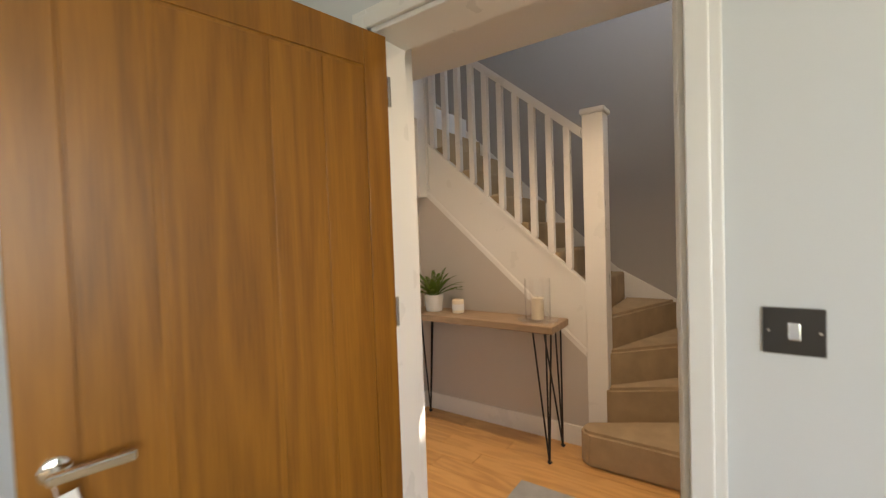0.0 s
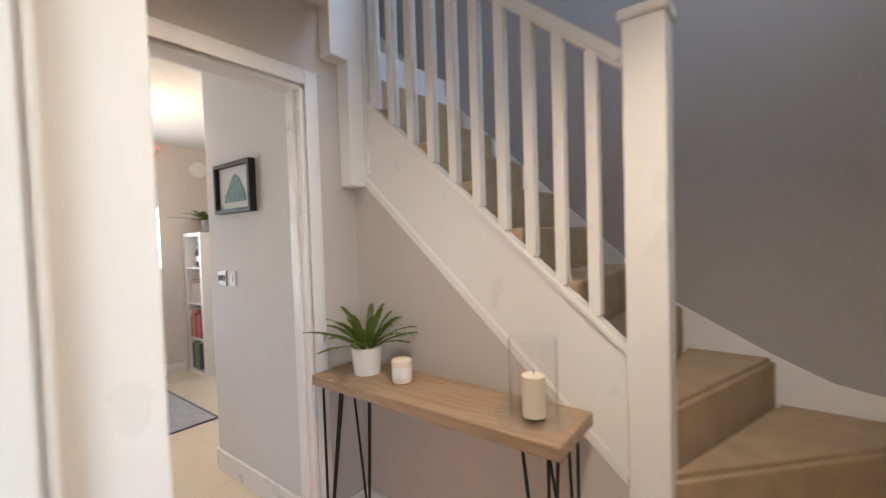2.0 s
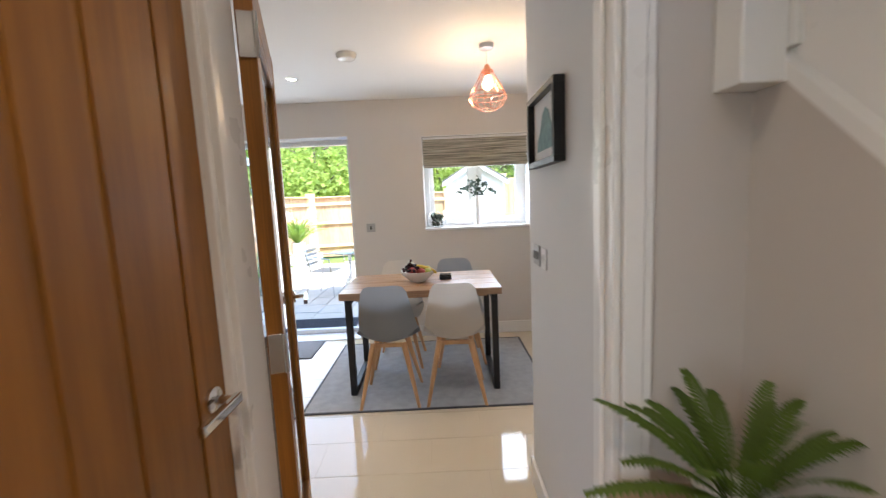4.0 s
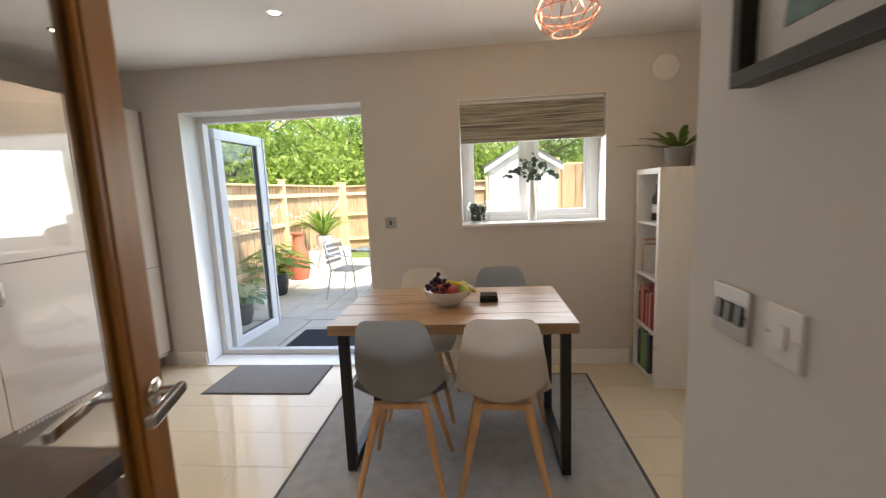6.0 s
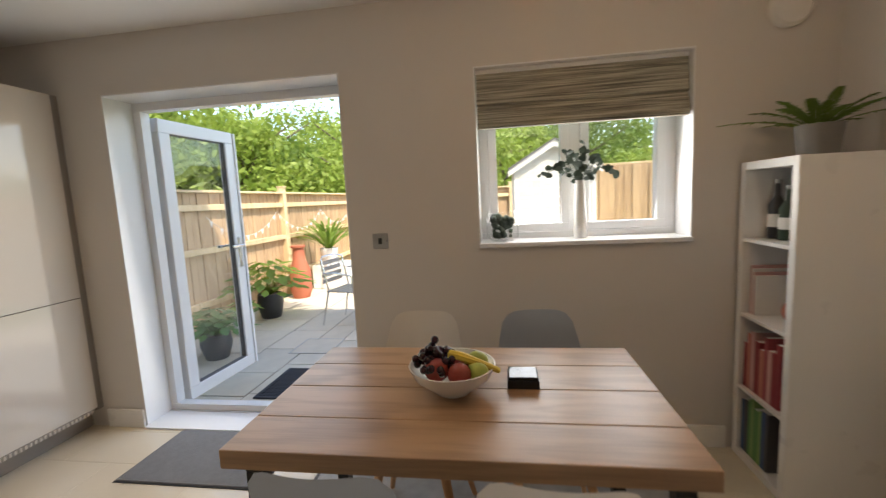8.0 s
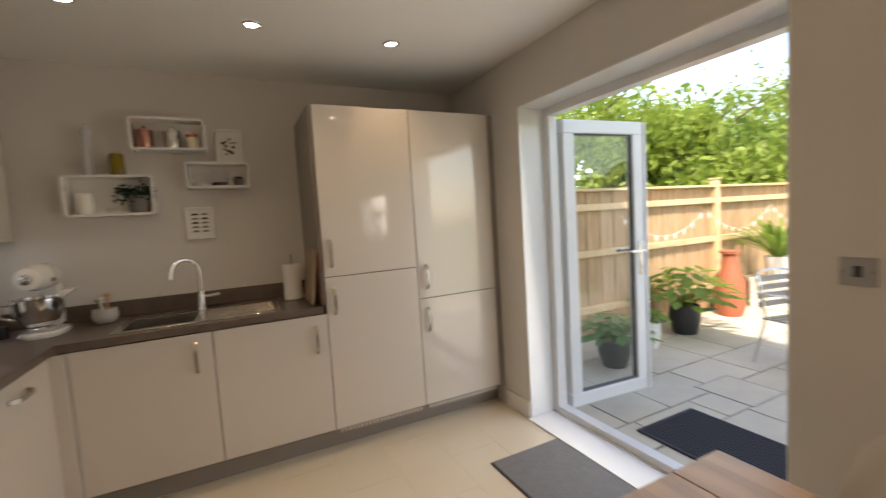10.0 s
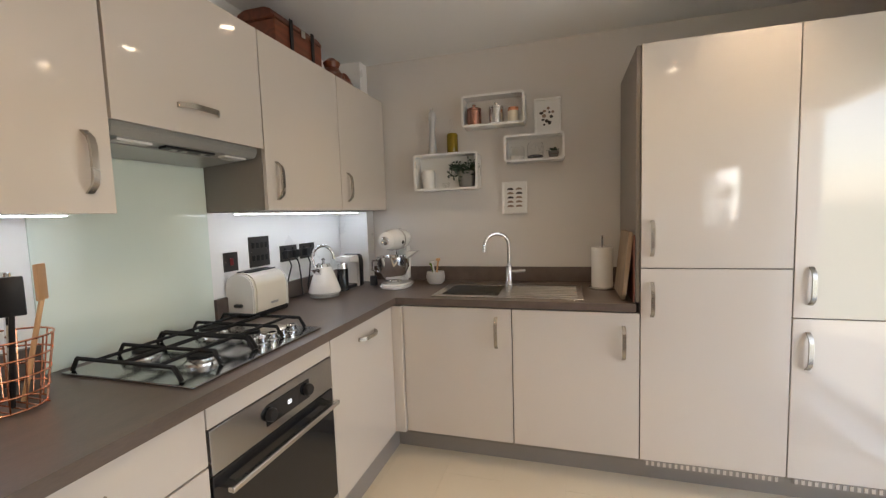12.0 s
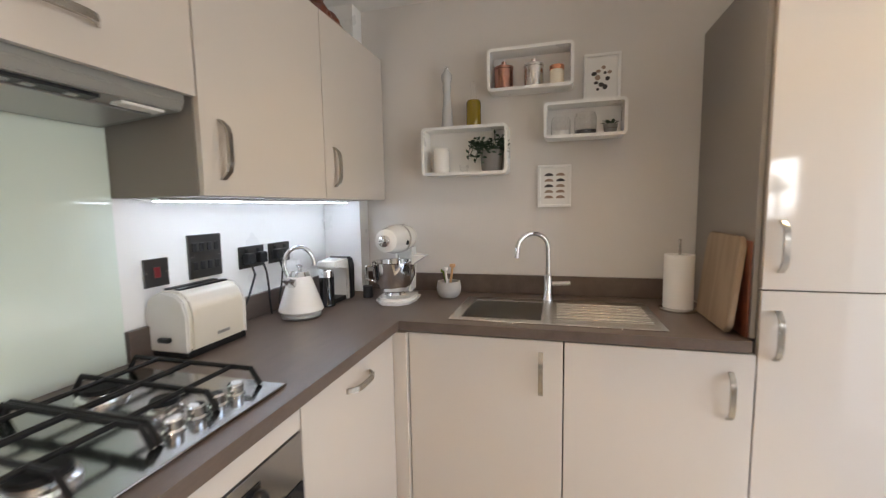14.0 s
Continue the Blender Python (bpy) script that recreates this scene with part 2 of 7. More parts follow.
M_TEAL = surf("muted_teal_print", (0.22, 0.33, 0.32), 0.8, var=0.4, scale=25, con=2.0)
M_LEAF = surf("green_leaf", (0.07, 0.16, 0.035), 0.5, var=0.55, scale=14, rnd=0.3)
M_LEAFDK = surf("dark_green_leaf", (0.025, 0.05, 0.028), 0.6, var=0.4, scale=14)
M_LEAFLT = leafy("light_green_leaf", (0.20, 0.31, 0.05), 0.5, 10)
M_TREE = leafy("tree_leaves", (0.29, 0.38, 0.07), 0.55, 1.6)
M_TREEDK = leafy("deep_green_tree_leaves", (0.17, 0.26, 0.05), 0.55, 1.6)
M_BARK = surf("tree_bark", (0.13, 0.10, 0.07), 0.9, var=0.3, scale=12, bump=0.6, bscale=60)
M_SLAB = surf("buff_paving_slab", (0.54, 0.485, 0.39), 0.85, var=0.14, scale=5, bump=0.25, bscale=120, rnd=0.3, con=1.8)
M_JOINT = surf("sand_joint", (0.27, 0.24, 0.185), 0.95, var=0.2, scale=30)
M_GRASS = surf("lawn_grass", (0.11, 0.16, 0.035), 0.95, var=0.5, scale=1.2, bump=0.8, bscale=90)
M_SHED = surf("white_shed_cladding", (0.72, 0.71, 0.68), 0.6, var=0.06, scale=8, bump=0.1, bscale=60)
M_FELT = surf("grey_roof_felt", (0.16, 0.16, 0.16), 0.9, var=0.2, scale=20, bump=0.4, bscale=200)
M_BRICK = surf("red_brown_render", (0.30, 0.17, 0.12), 0.9, var=0.15, scale=10, bump=0.3, bscale=80)
M_TERRA = surf("terracotta", (0.42, 0.13, 0.07), 0.7, var=0.15)
M_ANTH = surf("anthracite_pot", (0.03, 0.03, 0.035), 0.45, var=0.1)
M_CONCPOT = surf("grey_concrete_pot", (0.20, 0.19, 0.18), 0.85, var=0.15, scale=18, bump=0.2, bscale=120)
M_ALU = surf("silver_aluminium", (0.70, 0.70, 0.70), 0.25, 1.0, 0.04)
M_COPPER = surf("rose_copper", (0.80, 0.36, 0.22), 0.2, 1.0, 0.05)
M_ROSE = surf("rose_metal", (0.42, 0.22, 0.17), 0.25, 1.0, 0.05)
M_GLASS = glassy("clear_glass")
M_OILGL = surf("olive_oil", (0.22, 0.15, 0.01), 0.1, var=0.1)
M_PAPER = surf("white_paper", (0.78, 0.77, 0.75), 0.9, var=0.04, scale=30, bump=0.15, bscale=300)
M_INK = surf("dark_print", (0.05, 0.045, 0.045), 0.8, var=0.3, scale=60)
M_INKBR = surf("brown_print", (0.30, 0.22, 0.17), 0.8, var=0.3, scale=60)
M_SWDARK = surf("gunmetal_plate", (0.085, 0.082, 0.08), 0.3, 0.8, 0.06)
M_SWWH = surf("white_switch_plate", (0.76, 0.75, 0.73), 0.3, var=0.02)
M_GREYPL = surf("brushed_grey_plate", (0.42, 0.41, 0.40), 0.35, 0.7, 0.05)
M_RED = surf("red_plastic", (0.22, 0.02, 0.025), 0.35, var=0.05)
M_LED = glow("cool_led_strip", (0.70, 0.82, 1.0), 8.5)
M_SPOT = glow("warm_spot_lens", (1.0, 0.88, 0.70), 12.0)
M_BULB = glow("warm_bulb", (1.0, 0.70, 0.38), 20.0)
M_BLIND1 = surf("woven_grey_green_blind", (0.34, 0.325, 0.27), 0.9, var=0.6, scale=16, bump=0.8, bscale=40, stretch=(1, 0.12, 6), con=4.0)
M_BEAN = surf("dark_grape", (0.03, 0.008, 0.012), 0.2, var=0.4, scale=40)
M_APPLE = surf("red_apple", (0.27, 0.04, 0.03), 0.25, var=0.5, scale=30)
M_PEAR = surf("green_pear", (0.36, 0.42, 0.08), 0.35, var=0.25, scale=30)
M_BANANA = surf("yellow_banana", (0.62, 0.46, 0.06), 0.4, var=0.25, scale=20)


# ---- building helpers ----
MW = {}


def thing(name, loc=(0, 0, 0), label="", category="", group="", rz=0.0):
    o = new(name)
    o.empty_display_size = 0.05
    o.matrix_basis = pose(*loc, 0, 0, rz)
    MW[o] = o.matrix_basis.copy()
    return tagged(o, label, category, group)


def part(name, bm, material, parent=None, label="", smooth=False, kind="", category="", group=""):
    """Links a bmesh in world metres as one mesh, under a thing or a part."""
    me = bpy.data.meshes.new(name)
    if parent is not None:
        bm.transform(MW[parent].inverted())
    bmesh.ops.recalc_face_normals(bm, faces=bm.faces)
    bm.to_mesh(me)
    bm.free()
    for p in me.polygons:
        p.use_smooth = smooth
    if smooth:
        me.set_sharp_from_angle(angle=radians(38))
    me.materials.append(material)
    o = new(name, me)
    if parent is not None:
        o.parent = parent
        MW[o] = MW[parent].copy()
    else:
        MW[o] = Matrix.Identity(4)
    return tagged(o, label, category, group, kind)


def structure(name, bm, material, label="", category="wall", smooth=False):
    return part(name, bm, material, None, label, smooth, "structure", category)


def bx(x0, x1, y0, y1, z0, z1, bevel=0.0, bm=None, seg=2, m=None):
    bm = bm or bmesh.new()
    x0, x1, y0, y1, z0, z1 = min(x0, x1), max(x0, x1), min(y0, y1), max(y0, y1), min(z0, z1), max(z0, z1)
    mat = Matrix.LocRotScale(((x0 + x1) / 2, (y0 + y1) / 2, (z0 + z1) / 2), None, (x1 - x0, y1 - y0, z1 - z0))
    if m is not None:
        mat = m @ mat
    r = bmesh.ops.create_cube(bm, size=1, matrix=mat)
    if bevel:
        edges = list({e for v in r["verts"] for e in v.link_edges})
        bmesh.ops.bevel(bm, geom=edges, offset=bevel, segments=seg, affect="EDGES", profile=0.5)
    return bm


def lathe(profile, centre=(0, 0, 0), seg=24, bm=None, m=None, cap=True):
    """Turns (radius, height) pairs round the upright through centre."""
    bm = bm or bmesh.new()
    rings = []
    for r, z in profile:
        ring = []
        for k in range(seg):
            a = 2 * math.pi * k / seg
            v = Vector((centre[0] + r * math.cos(a), centre[1] + r * math.sin(a), centre[2] + z))
            ring.append(bm.verts.new(m @ v if m is not None else v))
        rings.append(ring)
    for a, b in zip(rings, rings[1:]):
        for k in range(seg):
            bm.faces.new((a[k], a[(k + 1) % seg], b[(k + 1) % seg], b[k]))
    if cap:
        for ring in (rings[0], rings[-1]):
            bm.faces.new(ring)
    return bm


def tube(pts, r, seg=8, bm=None, r1=None, closed=False):
    """Sweeps a round section along points; r1 tapers it to the end."""
    bm = bm or bmesh.new()
    pts = [Vector(p) for p in pts]
    n, rings, side = len(pts), [], None
    for i, p in enumerate(pts):
        d = (pts[(i + 1) % n] - pts[i - 1]) if closed else (pts[min(i + 1, n - 1)] - pts[max(i - 1, 0)])
        d.normalize()
        if side is None:
            side = d.orthogonal().normalized()
        side = (side - d * side.dot(d)).normalized()
        up = d.cross(side)
        rad = r if r1 is None else r + (r1 - r) * i / (n - 1)
        rings.append([bm.verts.new(p + (side * math.cos(2 * math.pi * k / seg) + up * math.sin(2 * math.pi * k / seg)) * rad) for k in range(seg)])
    for a, b in zip(rings, rings[1:] + ([rings[0]] if closed else [])):
        for k in range(seg):
            bm.faces.new((a[k], a[(k + 1) % seg], b[(k + 1) % seg], b[k]))
    if not closed:
        bm.faces.new(rings[0])
        bm.faces.new(rings[-1])
    return bm


def prism(poly, lo, hi, axis="z", bm=None, bevel=0.0):
    """Extrudes a flat outline; axis names the way it is extruded, and poly gives the other two coordinates in order."""
    bm = bm or bmesh.new()

    def put(a, b, c):
        return {"x": (c, a, b), "y": (a, c, b), "z": (a, b, c)}[axis]

    lower, upper = [bm.verts.new(put(a, b, lo)) for a, b in poly], [bm.verts.new(put(a, b, hi)) for a, b in poly]
    n = len(poly)
    fs = [bm.faces.new(lower), bm.faces.new(upper)] + [bm.faces.new((lower[i], lower[(i + 1) % n], upper[(i + 1) % n], upper[i])) for i in range(n)]
    if bevel:
        bmesh.ops.bevel(bm, geom=list({e for f in fs for e in f.edges}), offset=bevel, segments=2, affect="EDGES")
    return bm


def ball(c, r, bm=None, seg=14, squash=1.0):
    bm = bm or bmesh.new()
    bmesh.ops.create_uvsphere(bm, u_segments=seg, v_segments=max(6, seg // 2 + 2), radius=1, matrix=Matrix.LocRotScale(c, None, (r, r, r * squash)))
    return bm


def frame_bm(a0, a1, b0, b1, w, lo, hi, axis="x", bevel=0.003):
    """Four mitre-less bars round a rectangle, in one mesh."""
    bm = bmesh.new()
    for p in ((a0, a1, b0, b0 + w), (a0, a1, b1 - w, b1), (a0, a0 + w, b0 + w, b1 - w), (a1 - w, a1, b0 + w, b1 - w)):
        if axis == "x":
            bx(lo, hi, p[0], p[1], p[2], p[3], bevel, bm)
        elif axis == "y":
            bx(p[0], p[1], lo, hi, p[2], p[3], bevel, bm)
        else:
            bx(p[0], p[1], p[2], p[3], lo, hi, bevel, bm)
    return bm


# ---- large structure ----
XW, XO = -5.305, -5.60           # inner and outer face of the garden wall
YS, YN = -0.14, 4.63             # sink wall, radiator wall
XH = -2.205                      # hob wall
CEIL = 2.40

# garden wall, in pieces round the two openings
PD0, PD1, PDZ = 0.755, 2.22, 2.07
WY0, WY1, WZ0, WZ1 = 2.945, 4.01, 1.10, 2.035
bm = bmesh.new()
for y0, y1, z0, z1 in ((YS - 0.3, PD0, -0.3, CEIL), (PD0, PD1, PDZ, CEIL), (PD1, WY0, -0.3, CEIL), (WY0, WY1, -0.3, WZ0), (WY0, WY1, WZ1, CEIL), (WY1, YN + 0.3, -0.3, CEIL), (PD0, PD1, -0.3, -0.035)):
    bx(XO, XW, y0, y1, z0, z1, 0, bm)
structure("wall_west", bm, M_WALL, "taupe painted wall round the garden door and window")
structure("wall_south", bx(XO, XH + 0.2, YS - 0.25, YS, -0.05, CEIL), M_WALL, "taupe painted wall behind the sink")
structure("wall_north", bx(XO, -3.02, YN, YN + 0.25, -0.05, CEIL), M_WALL, "taupe painted wall with the radiator")
structure("wall_hob", bx(XH, -1.985, YS, 2.40, -0.05, CEIL), M_WHITE, "white painted wall behind the hob")
structure("wall_block", bx(-3.02, -2.095, 3.51, YN + 0.25, -0.05, CEIL), M_HALL, "pale grey wall block beside the kitchen door")
# dividing wall round the kitchen door
KD0, KD1, KDZ = 2.625, 3.489, 2.038
bm = bx(-2.095, -1.985, 2.40, KD0, -0.05, CEIL)
bx(-2.095, -1.985, KD0, KD1, KDZ, CEIL, 0, bm)
bx(-2.095, -1.985, KD1, 3.75, -0.05, CEIL, 0, bm)
structure("wall_kitchen_door", bm, M_HALLWARM, "pale grey wall round the kitchen doorway")
# wall between hall and living room, round the living room doorway
LD0, LD1, LDZ = -1.048, -0.095, 2.028
bm = bx(-1.983, LD0, 2.30, 2.47, -0.05, CEIL)
bx(LD0, LD1, 2.30, 2.47, LDZ, CEIL, 0, bm)
bx(LD1, 2.3, 2.30, 2.47, -0.05, CEIL, 0, bm)
structure("wall_living", bm, M_LIVING, "cool grey wall round the living room doorway")
CD0, CD1, CF = -1.992, -1.150, 2.620
structure("trim_cupboard", bx(CD1, -1.105, 2.47, CF, -0.05, CEIL, 0.004), M_WHITE, "white painted return beside the cupboard door", "trim")
bm = bx(-1.984, CD1, 2.47, CF, 2.0, CEIL)
bx(-1.984, CD1, 2.47, 2.50, -0.05, 2.0, 0, bm)
structure("wall_cupboard", bm, M_HALLWARM, "pale grey wall round the cupboard door")
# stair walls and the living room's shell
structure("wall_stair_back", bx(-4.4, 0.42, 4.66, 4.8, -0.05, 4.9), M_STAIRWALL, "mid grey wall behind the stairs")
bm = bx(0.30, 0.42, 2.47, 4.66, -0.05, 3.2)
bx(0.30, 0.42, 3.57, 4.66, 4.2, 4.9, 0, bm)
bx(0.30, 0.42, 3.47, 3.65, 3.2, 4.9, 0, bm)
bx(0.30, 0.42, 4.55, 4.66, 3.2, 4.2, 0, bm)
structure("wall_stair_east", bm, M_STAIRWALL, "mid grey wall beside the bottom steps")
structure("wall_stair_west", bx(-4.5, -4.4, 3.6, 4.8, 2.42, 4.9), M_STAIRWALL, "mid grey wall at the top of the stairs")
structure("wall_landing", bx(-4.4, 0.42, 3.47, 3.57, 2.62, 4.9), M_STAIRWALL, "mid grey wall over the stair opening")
structure("ceiling_stairwell", bx(-4.5, 0.42, 3.47, 4.8, 4.9, 5.0), M_CEIL, "white ceiling high over the stairs", "ceiling")
LX0, LX1, LY0 = -1.98, 2.2, -2.4
structure("wall_living_south", bx(LX0, LX1, LY0 - 0.2, LY0, -0.05, CEIL), M_LIVING, "cool grey plain wall")
bm = bx(LX1, LX1 + 0.1, LY0, -0.9, -0.05, CEIL)
bx(LX1, LX1 + 0.1, 1.1, 2.47, -0.05, CEIL, 0, bm)
bx(LX1, LX1 + 0.1, -0.9, 1.1, -0.05, 0.85, 0, bm)
bx(LX1, LX1 + 0.1, -0.9, 1.1, 2.15, CEIL, 0, bm)
structure("wall_living_east", bm, M_LIVING, "cool grey wall with the window opening")
structure("wall_living_west", bx(-2.1, LX0, LY0, YS - 0.26, -0.05, CEIL), M_LIVING, "cool grey plain wall")
structure("wall_living_lining", bx(-1.983, LX0 + 0.01, YS - 0.26, 2.298, -0.05, CEIL - 0.002), M_LIVING, "cool grey plain wall")
# ceilings
bm = bx(XW, -2.095, YS, 3.57, CEIL, CEIL + 0.2)
bx(XW, -3.02, 3.57, YN, CEIL, CEIL + 0.2, 0, bm)
structure("floor_landing", bx(-3.018, -2.56, 3.575, 4.655, CEIL + 0.002, 2.56), M_CARPET, "beige carpet at the top of the stairs", "floor")
structure("ceiling_kitchen", bm, M_CEIL, "white painted kitchen ceiling", "ceiling")
structure("ceiling_hall", bx(-2.095, 0.30, 2.47, 3.57, CEIL, CEIL + 0.22), M_CEIL, "white hall ceiling ending at the stairwell", "ceiling")
structure("ceiling_living", bx(LX0, LX1, LY0, 2.47, CEIL, CEIL + 0.2), M_CEIL, "white living room ceiling", "ceiling")
# upper house wall and roof, out of view, added to shade the patio
structure("wall_upper", bx(XO, XW, -0.44, 4.93, CEIL, 4.6), M_BRICK, "unseen red brown upper house wall, added to shade the patio")
structure("roof_slab", bx(XO - 0.25, 0.6, -0.6, 5.1, 5.0, 5.15), M_FELT, "unseen grey roof slab, added to shade the patio", "roof")
structure("floor_living", bx(LX0, LX1, LY0, 2.47, -0.12, 0.0), M_CARPET, "beige carpet in the living room", "floor")

# ---- skirting, linings, doors ----
def skirting(name, x0, x1, y0, y1, h=0.12):
    structure(name, bx(x0, x1, y0, y1, 0.0, h, 0.004), M_WHITE, "white gloss painted skirting board", "skirting")


skirting("baseboard_north", -4.88, -3.05, YN - 0.016, YN)
skirting("baseboard_west", XW, XW + 0.016, PD1 + 0.003, 4.19)
skirting("baseboard_block_side", -3.036, -3.02, 3.497, YN - 0.02)
skirting("baseboard_block", -3.02, -2.10, 3.494, 3.51)
skirting("baseboard_west_left", XW, XW + 0.016, 0.49, PD0 - 0.003)
skirting("baseboard_stairs", -1.98, -0.76, 3.734, 3.75)
skirting("baseboard_kitchen_door", -1.985, -1.97, 3.528, 3.73)


def lining(name, axis, a0, a1, z1, lo, hi, faces, label, both=True):
    """A door lining with a stop, and architraves on the wall faces named."""
    t = thing(name, (a0 if axis == "y" else lo, lo if axis == "y" else a0, 0), label, "door frame")
    t["kind"] = "structure"

    def b(p0, p1, q0, q1, z0, zz, bev=0.004):
        return bx(p0, p1, q0, q1, z0, zz, bev) if axis == "y" else bx(q0, q1, p0, p1, z0, zz, bev)

    e = 0.003
    part("jamb", b(a0 + 0.001, a0 + 0.028, lo - e, hi + e, 0, z1), M_WHITE, t)
    part("jamb", b(a1 - 0.028, a1 - 0.001, lo - e, hi + e, 0, z1), M_WHITE, t)
    part("head", b(a0 + 0.001, a1 - 0.001, lo - e, hi + e, z1 - 0.028, z1 - 0.001), M_WHITE, t)
    mid = (lo + hi) / 2
    part("door_stop", b(a1 - 0.040, a1 - 0.028, mid - 0.018, mid + 0.018, 0, z1 - 0.028), M_WHITE, t)
    for at, sgn in faces:
        for w, d in ((0.068, 0.012), (0.046, 0.020)):
            q0, q1 = (at - d, at - 0.001) if sgn < 0 else (at + 0.001, at + d)
            if both:
                part("architrave", b(a0 - w + 0.012, a0 + 0.012, q0, q1, 0, z1 + w - 0.012), M_WHITE, t)
                part("architrave", b(a1 - 0.012, a1 + w - 0.012, q0, q1, 0, z1 + w - 0.012), M_WHITE, t)
            part("architrave", b(a0 + 0.012, a1 - 0.012, q0, q1, z1 - 0.012, z1 + w - 0.012), M_WHITE, t)
    return t


lining("door_frame_living", "y", LD0, LD1, LDZ, 2.30, 2.47, ((2.30, -1), (2.47, 1)), "white gloss painted frame of the living room doorway")
lining("door_frame_kitchen", "x", KD0, KD1, KDZ, -2.095, -1.985, ((-1.985, 1), (-2.095, -1)), "white gloss painted frame of the kitchen doorway")
lining("door_frame_cupboard", "y", CD0, CD1, 2.0, 2.50, CF, ((CF, 1),), "white gloss painted frame of the cupboard door", False)


def lever(parent, m, side):
    """A round rose with a straight flat lever, on one face of a door."""
    h = part("handle", lathe([(0.026, 0), (0.026, 0.008), (0.022, 0.011)], m=m @ Matrix.Rotation(radians(90), 4, "X"), seg=20), M_CHROME, parent, "polished chrome lever handle", True)
    bm = tube([m @ Vector(p) for p in ((0, 0, 0), (0, -0.045, 0))], 0.009, 10)
    part("spindle", bm, M_CHROME, h, "", True)
    part("lever", bx(-0.012 if side > 0 else -0.125, 0.125 if side > 0 else 0.012, -0.058, -0.042, -0.011, 0.011, 0.004, m=m), M_CHROME, h)
    return h


def oak_door(name, hinge, deg, width, label, height=1.985, swing=1, lever_z=1.03):
    """A four-groove oak veneered leaf, from its hinge along its own x axis; grooves and a raised field on both faces."""
    t = thing(name, hinge, label, "door", rz=deg)
    T = 0.040
    m = MW[t]
    part("leaf", bx(0.003, width, -T / 2, T / 2, 0.006, height, 0.002, m=m), M_OAK, t)
    for s in (-1, 1):
        y0, y1 = (s * T / 2, s * (T / 2 + 0.0035))
        for a, b in ((0.10, 0.245), (0.262, 0.405), (0.422, width - 0.262), (width - 0.245, width - 0.10)):
            if b - a > 0.05:
                part("panel_board", bx(a, b, y0, y1, 0.22, height - 0.13, 0.0015, m=m), M_OAK, t)
        for a, b, z0, z1 in ((0.004, 0.094, 0.008, height - 0.002), (width - 0.094, width - 0.001, 0.008, height - 0.002)):
            part("stile", bx(a, b, y0, s * (T / 2 + 0.005), z0, z1, 0.002, m=m), M_OAK, t)
        for z0, z1 in ((0.008, 0.21), (height - 0.12, height - 0.002)):
            part("rail", bx(0.095, width - 0.095, y0, s * (T / 2 + 0.005), z0, z1, 0.002, m=m), M_OAK, t)
        hm = m @ Matrix.Translation((width - 0.055, s * (T / 2 + 0.005), lever_z)) @ (Matrix.Rotation(math.pi, 4, "Z") if s > 0 else Matrix.Identity(4))
        lever(t, hm, 1 if s > 0 else -1)
    for z in (0.22, 1.0, 1.75):
        h = part("hinge", bx(-0.003, 0.0035, -0.017, 0.017, z, z + 0.1, 0.001, m=m), M_STEEL, t, "steel butt hinge")
        part("knuckle", tube([m @ Vector((-0.004, swing * 0.022, z + 0.1 * k)) for k in (0, 1)], 0.006, 8), M_STEEL, h, "", True)
    return t


living_door = oak_door("oak_door", (LD0 + 0.047, 2.326, 0), 180 + 80, 0.926, "honey oak veneered door standing open into the living room", lever_z=0.87)


def glazed_door(name, hinge, deg, width, label, height=1.985, lever_z=1.03):
    """An oak framed leaf with one tall clear pane, from its hinge along its own x axis."""
    t = thing(name, hinge, label, "door", rz=deg)
    m, T, st_, lo, hi = MW[t], 0.020, 0.095, 0.22, height - 0.11
    for a, b in ((0.003, st_), (width - st_, width)):
        part("stile", bx(a, b, -T, T, 0.006, height, 0.003, m=m), M_OAK, t)
    for z0, z1 in ((0.006, lo), (hi, height)):
        part("rail", bx(st_, width - st_, -T + 0.001, T - 0.001, z0, z1, 0.003, m=m), M_OAK, t)
    for sy in (-1, 1):
        for a, b, z0, z1 in ((st_, st_ + 0.012, lo, hi), (width - st_ - 0.012, width - st_, lo, hi), (st_ + 0.012, width - st_ - 0.012, lo, lo + 0.012), (st_ + 0.012, width - st_ - 0.012, hi - 0.012, hi)):
            part("glazing_bead", bx(a, b, sy * 0.005, sy * 0.016, z0, z1, 0.002, m=m), M_OAK, t)
        hm = m @ Matrix.Translation((width - 0.055, sy * T, lever_z)) @ (Matrix.Rotation(math.pi, 4, "Z") if sy > 0 else Matrix.Identity(4))
        lever(t, hm, 1 if sy > 0 else -1)
    part("pane", bx(st_ - 0.004, width - st_ + 0.004, -0.004, 0.004, lo - 0.004, hi + 0.004, m=m), M_GLASS, t, "clear glass pane").visible_shadow = False
    for z in (0.22, 1.0, 1.75):
        h = part("hinge", bx(-0.003, 0.0035, -0.017, 0.017, z, z + 0.1, 0.001, m=m), M_STEEL, t, "steel butt hinge")
        part("knuckle", tube([m @ Vector((-0.004, -0.022, z + 0.1 * k)) for k in (0, 1)], 0.006, 8), M_STEEL, h, "", True)
    return t


glazed_door("glazed_door", (-2.10, KD0 + 0.052, 0), 180 + 18, 0.81, "oak framed glazed kitchen door standing open")
oak_door("oak_door", (CD1 - 0.03, CF - 0.026, 0), 180, 0.782, "closed honey oak veneered cupboard door in the hall")
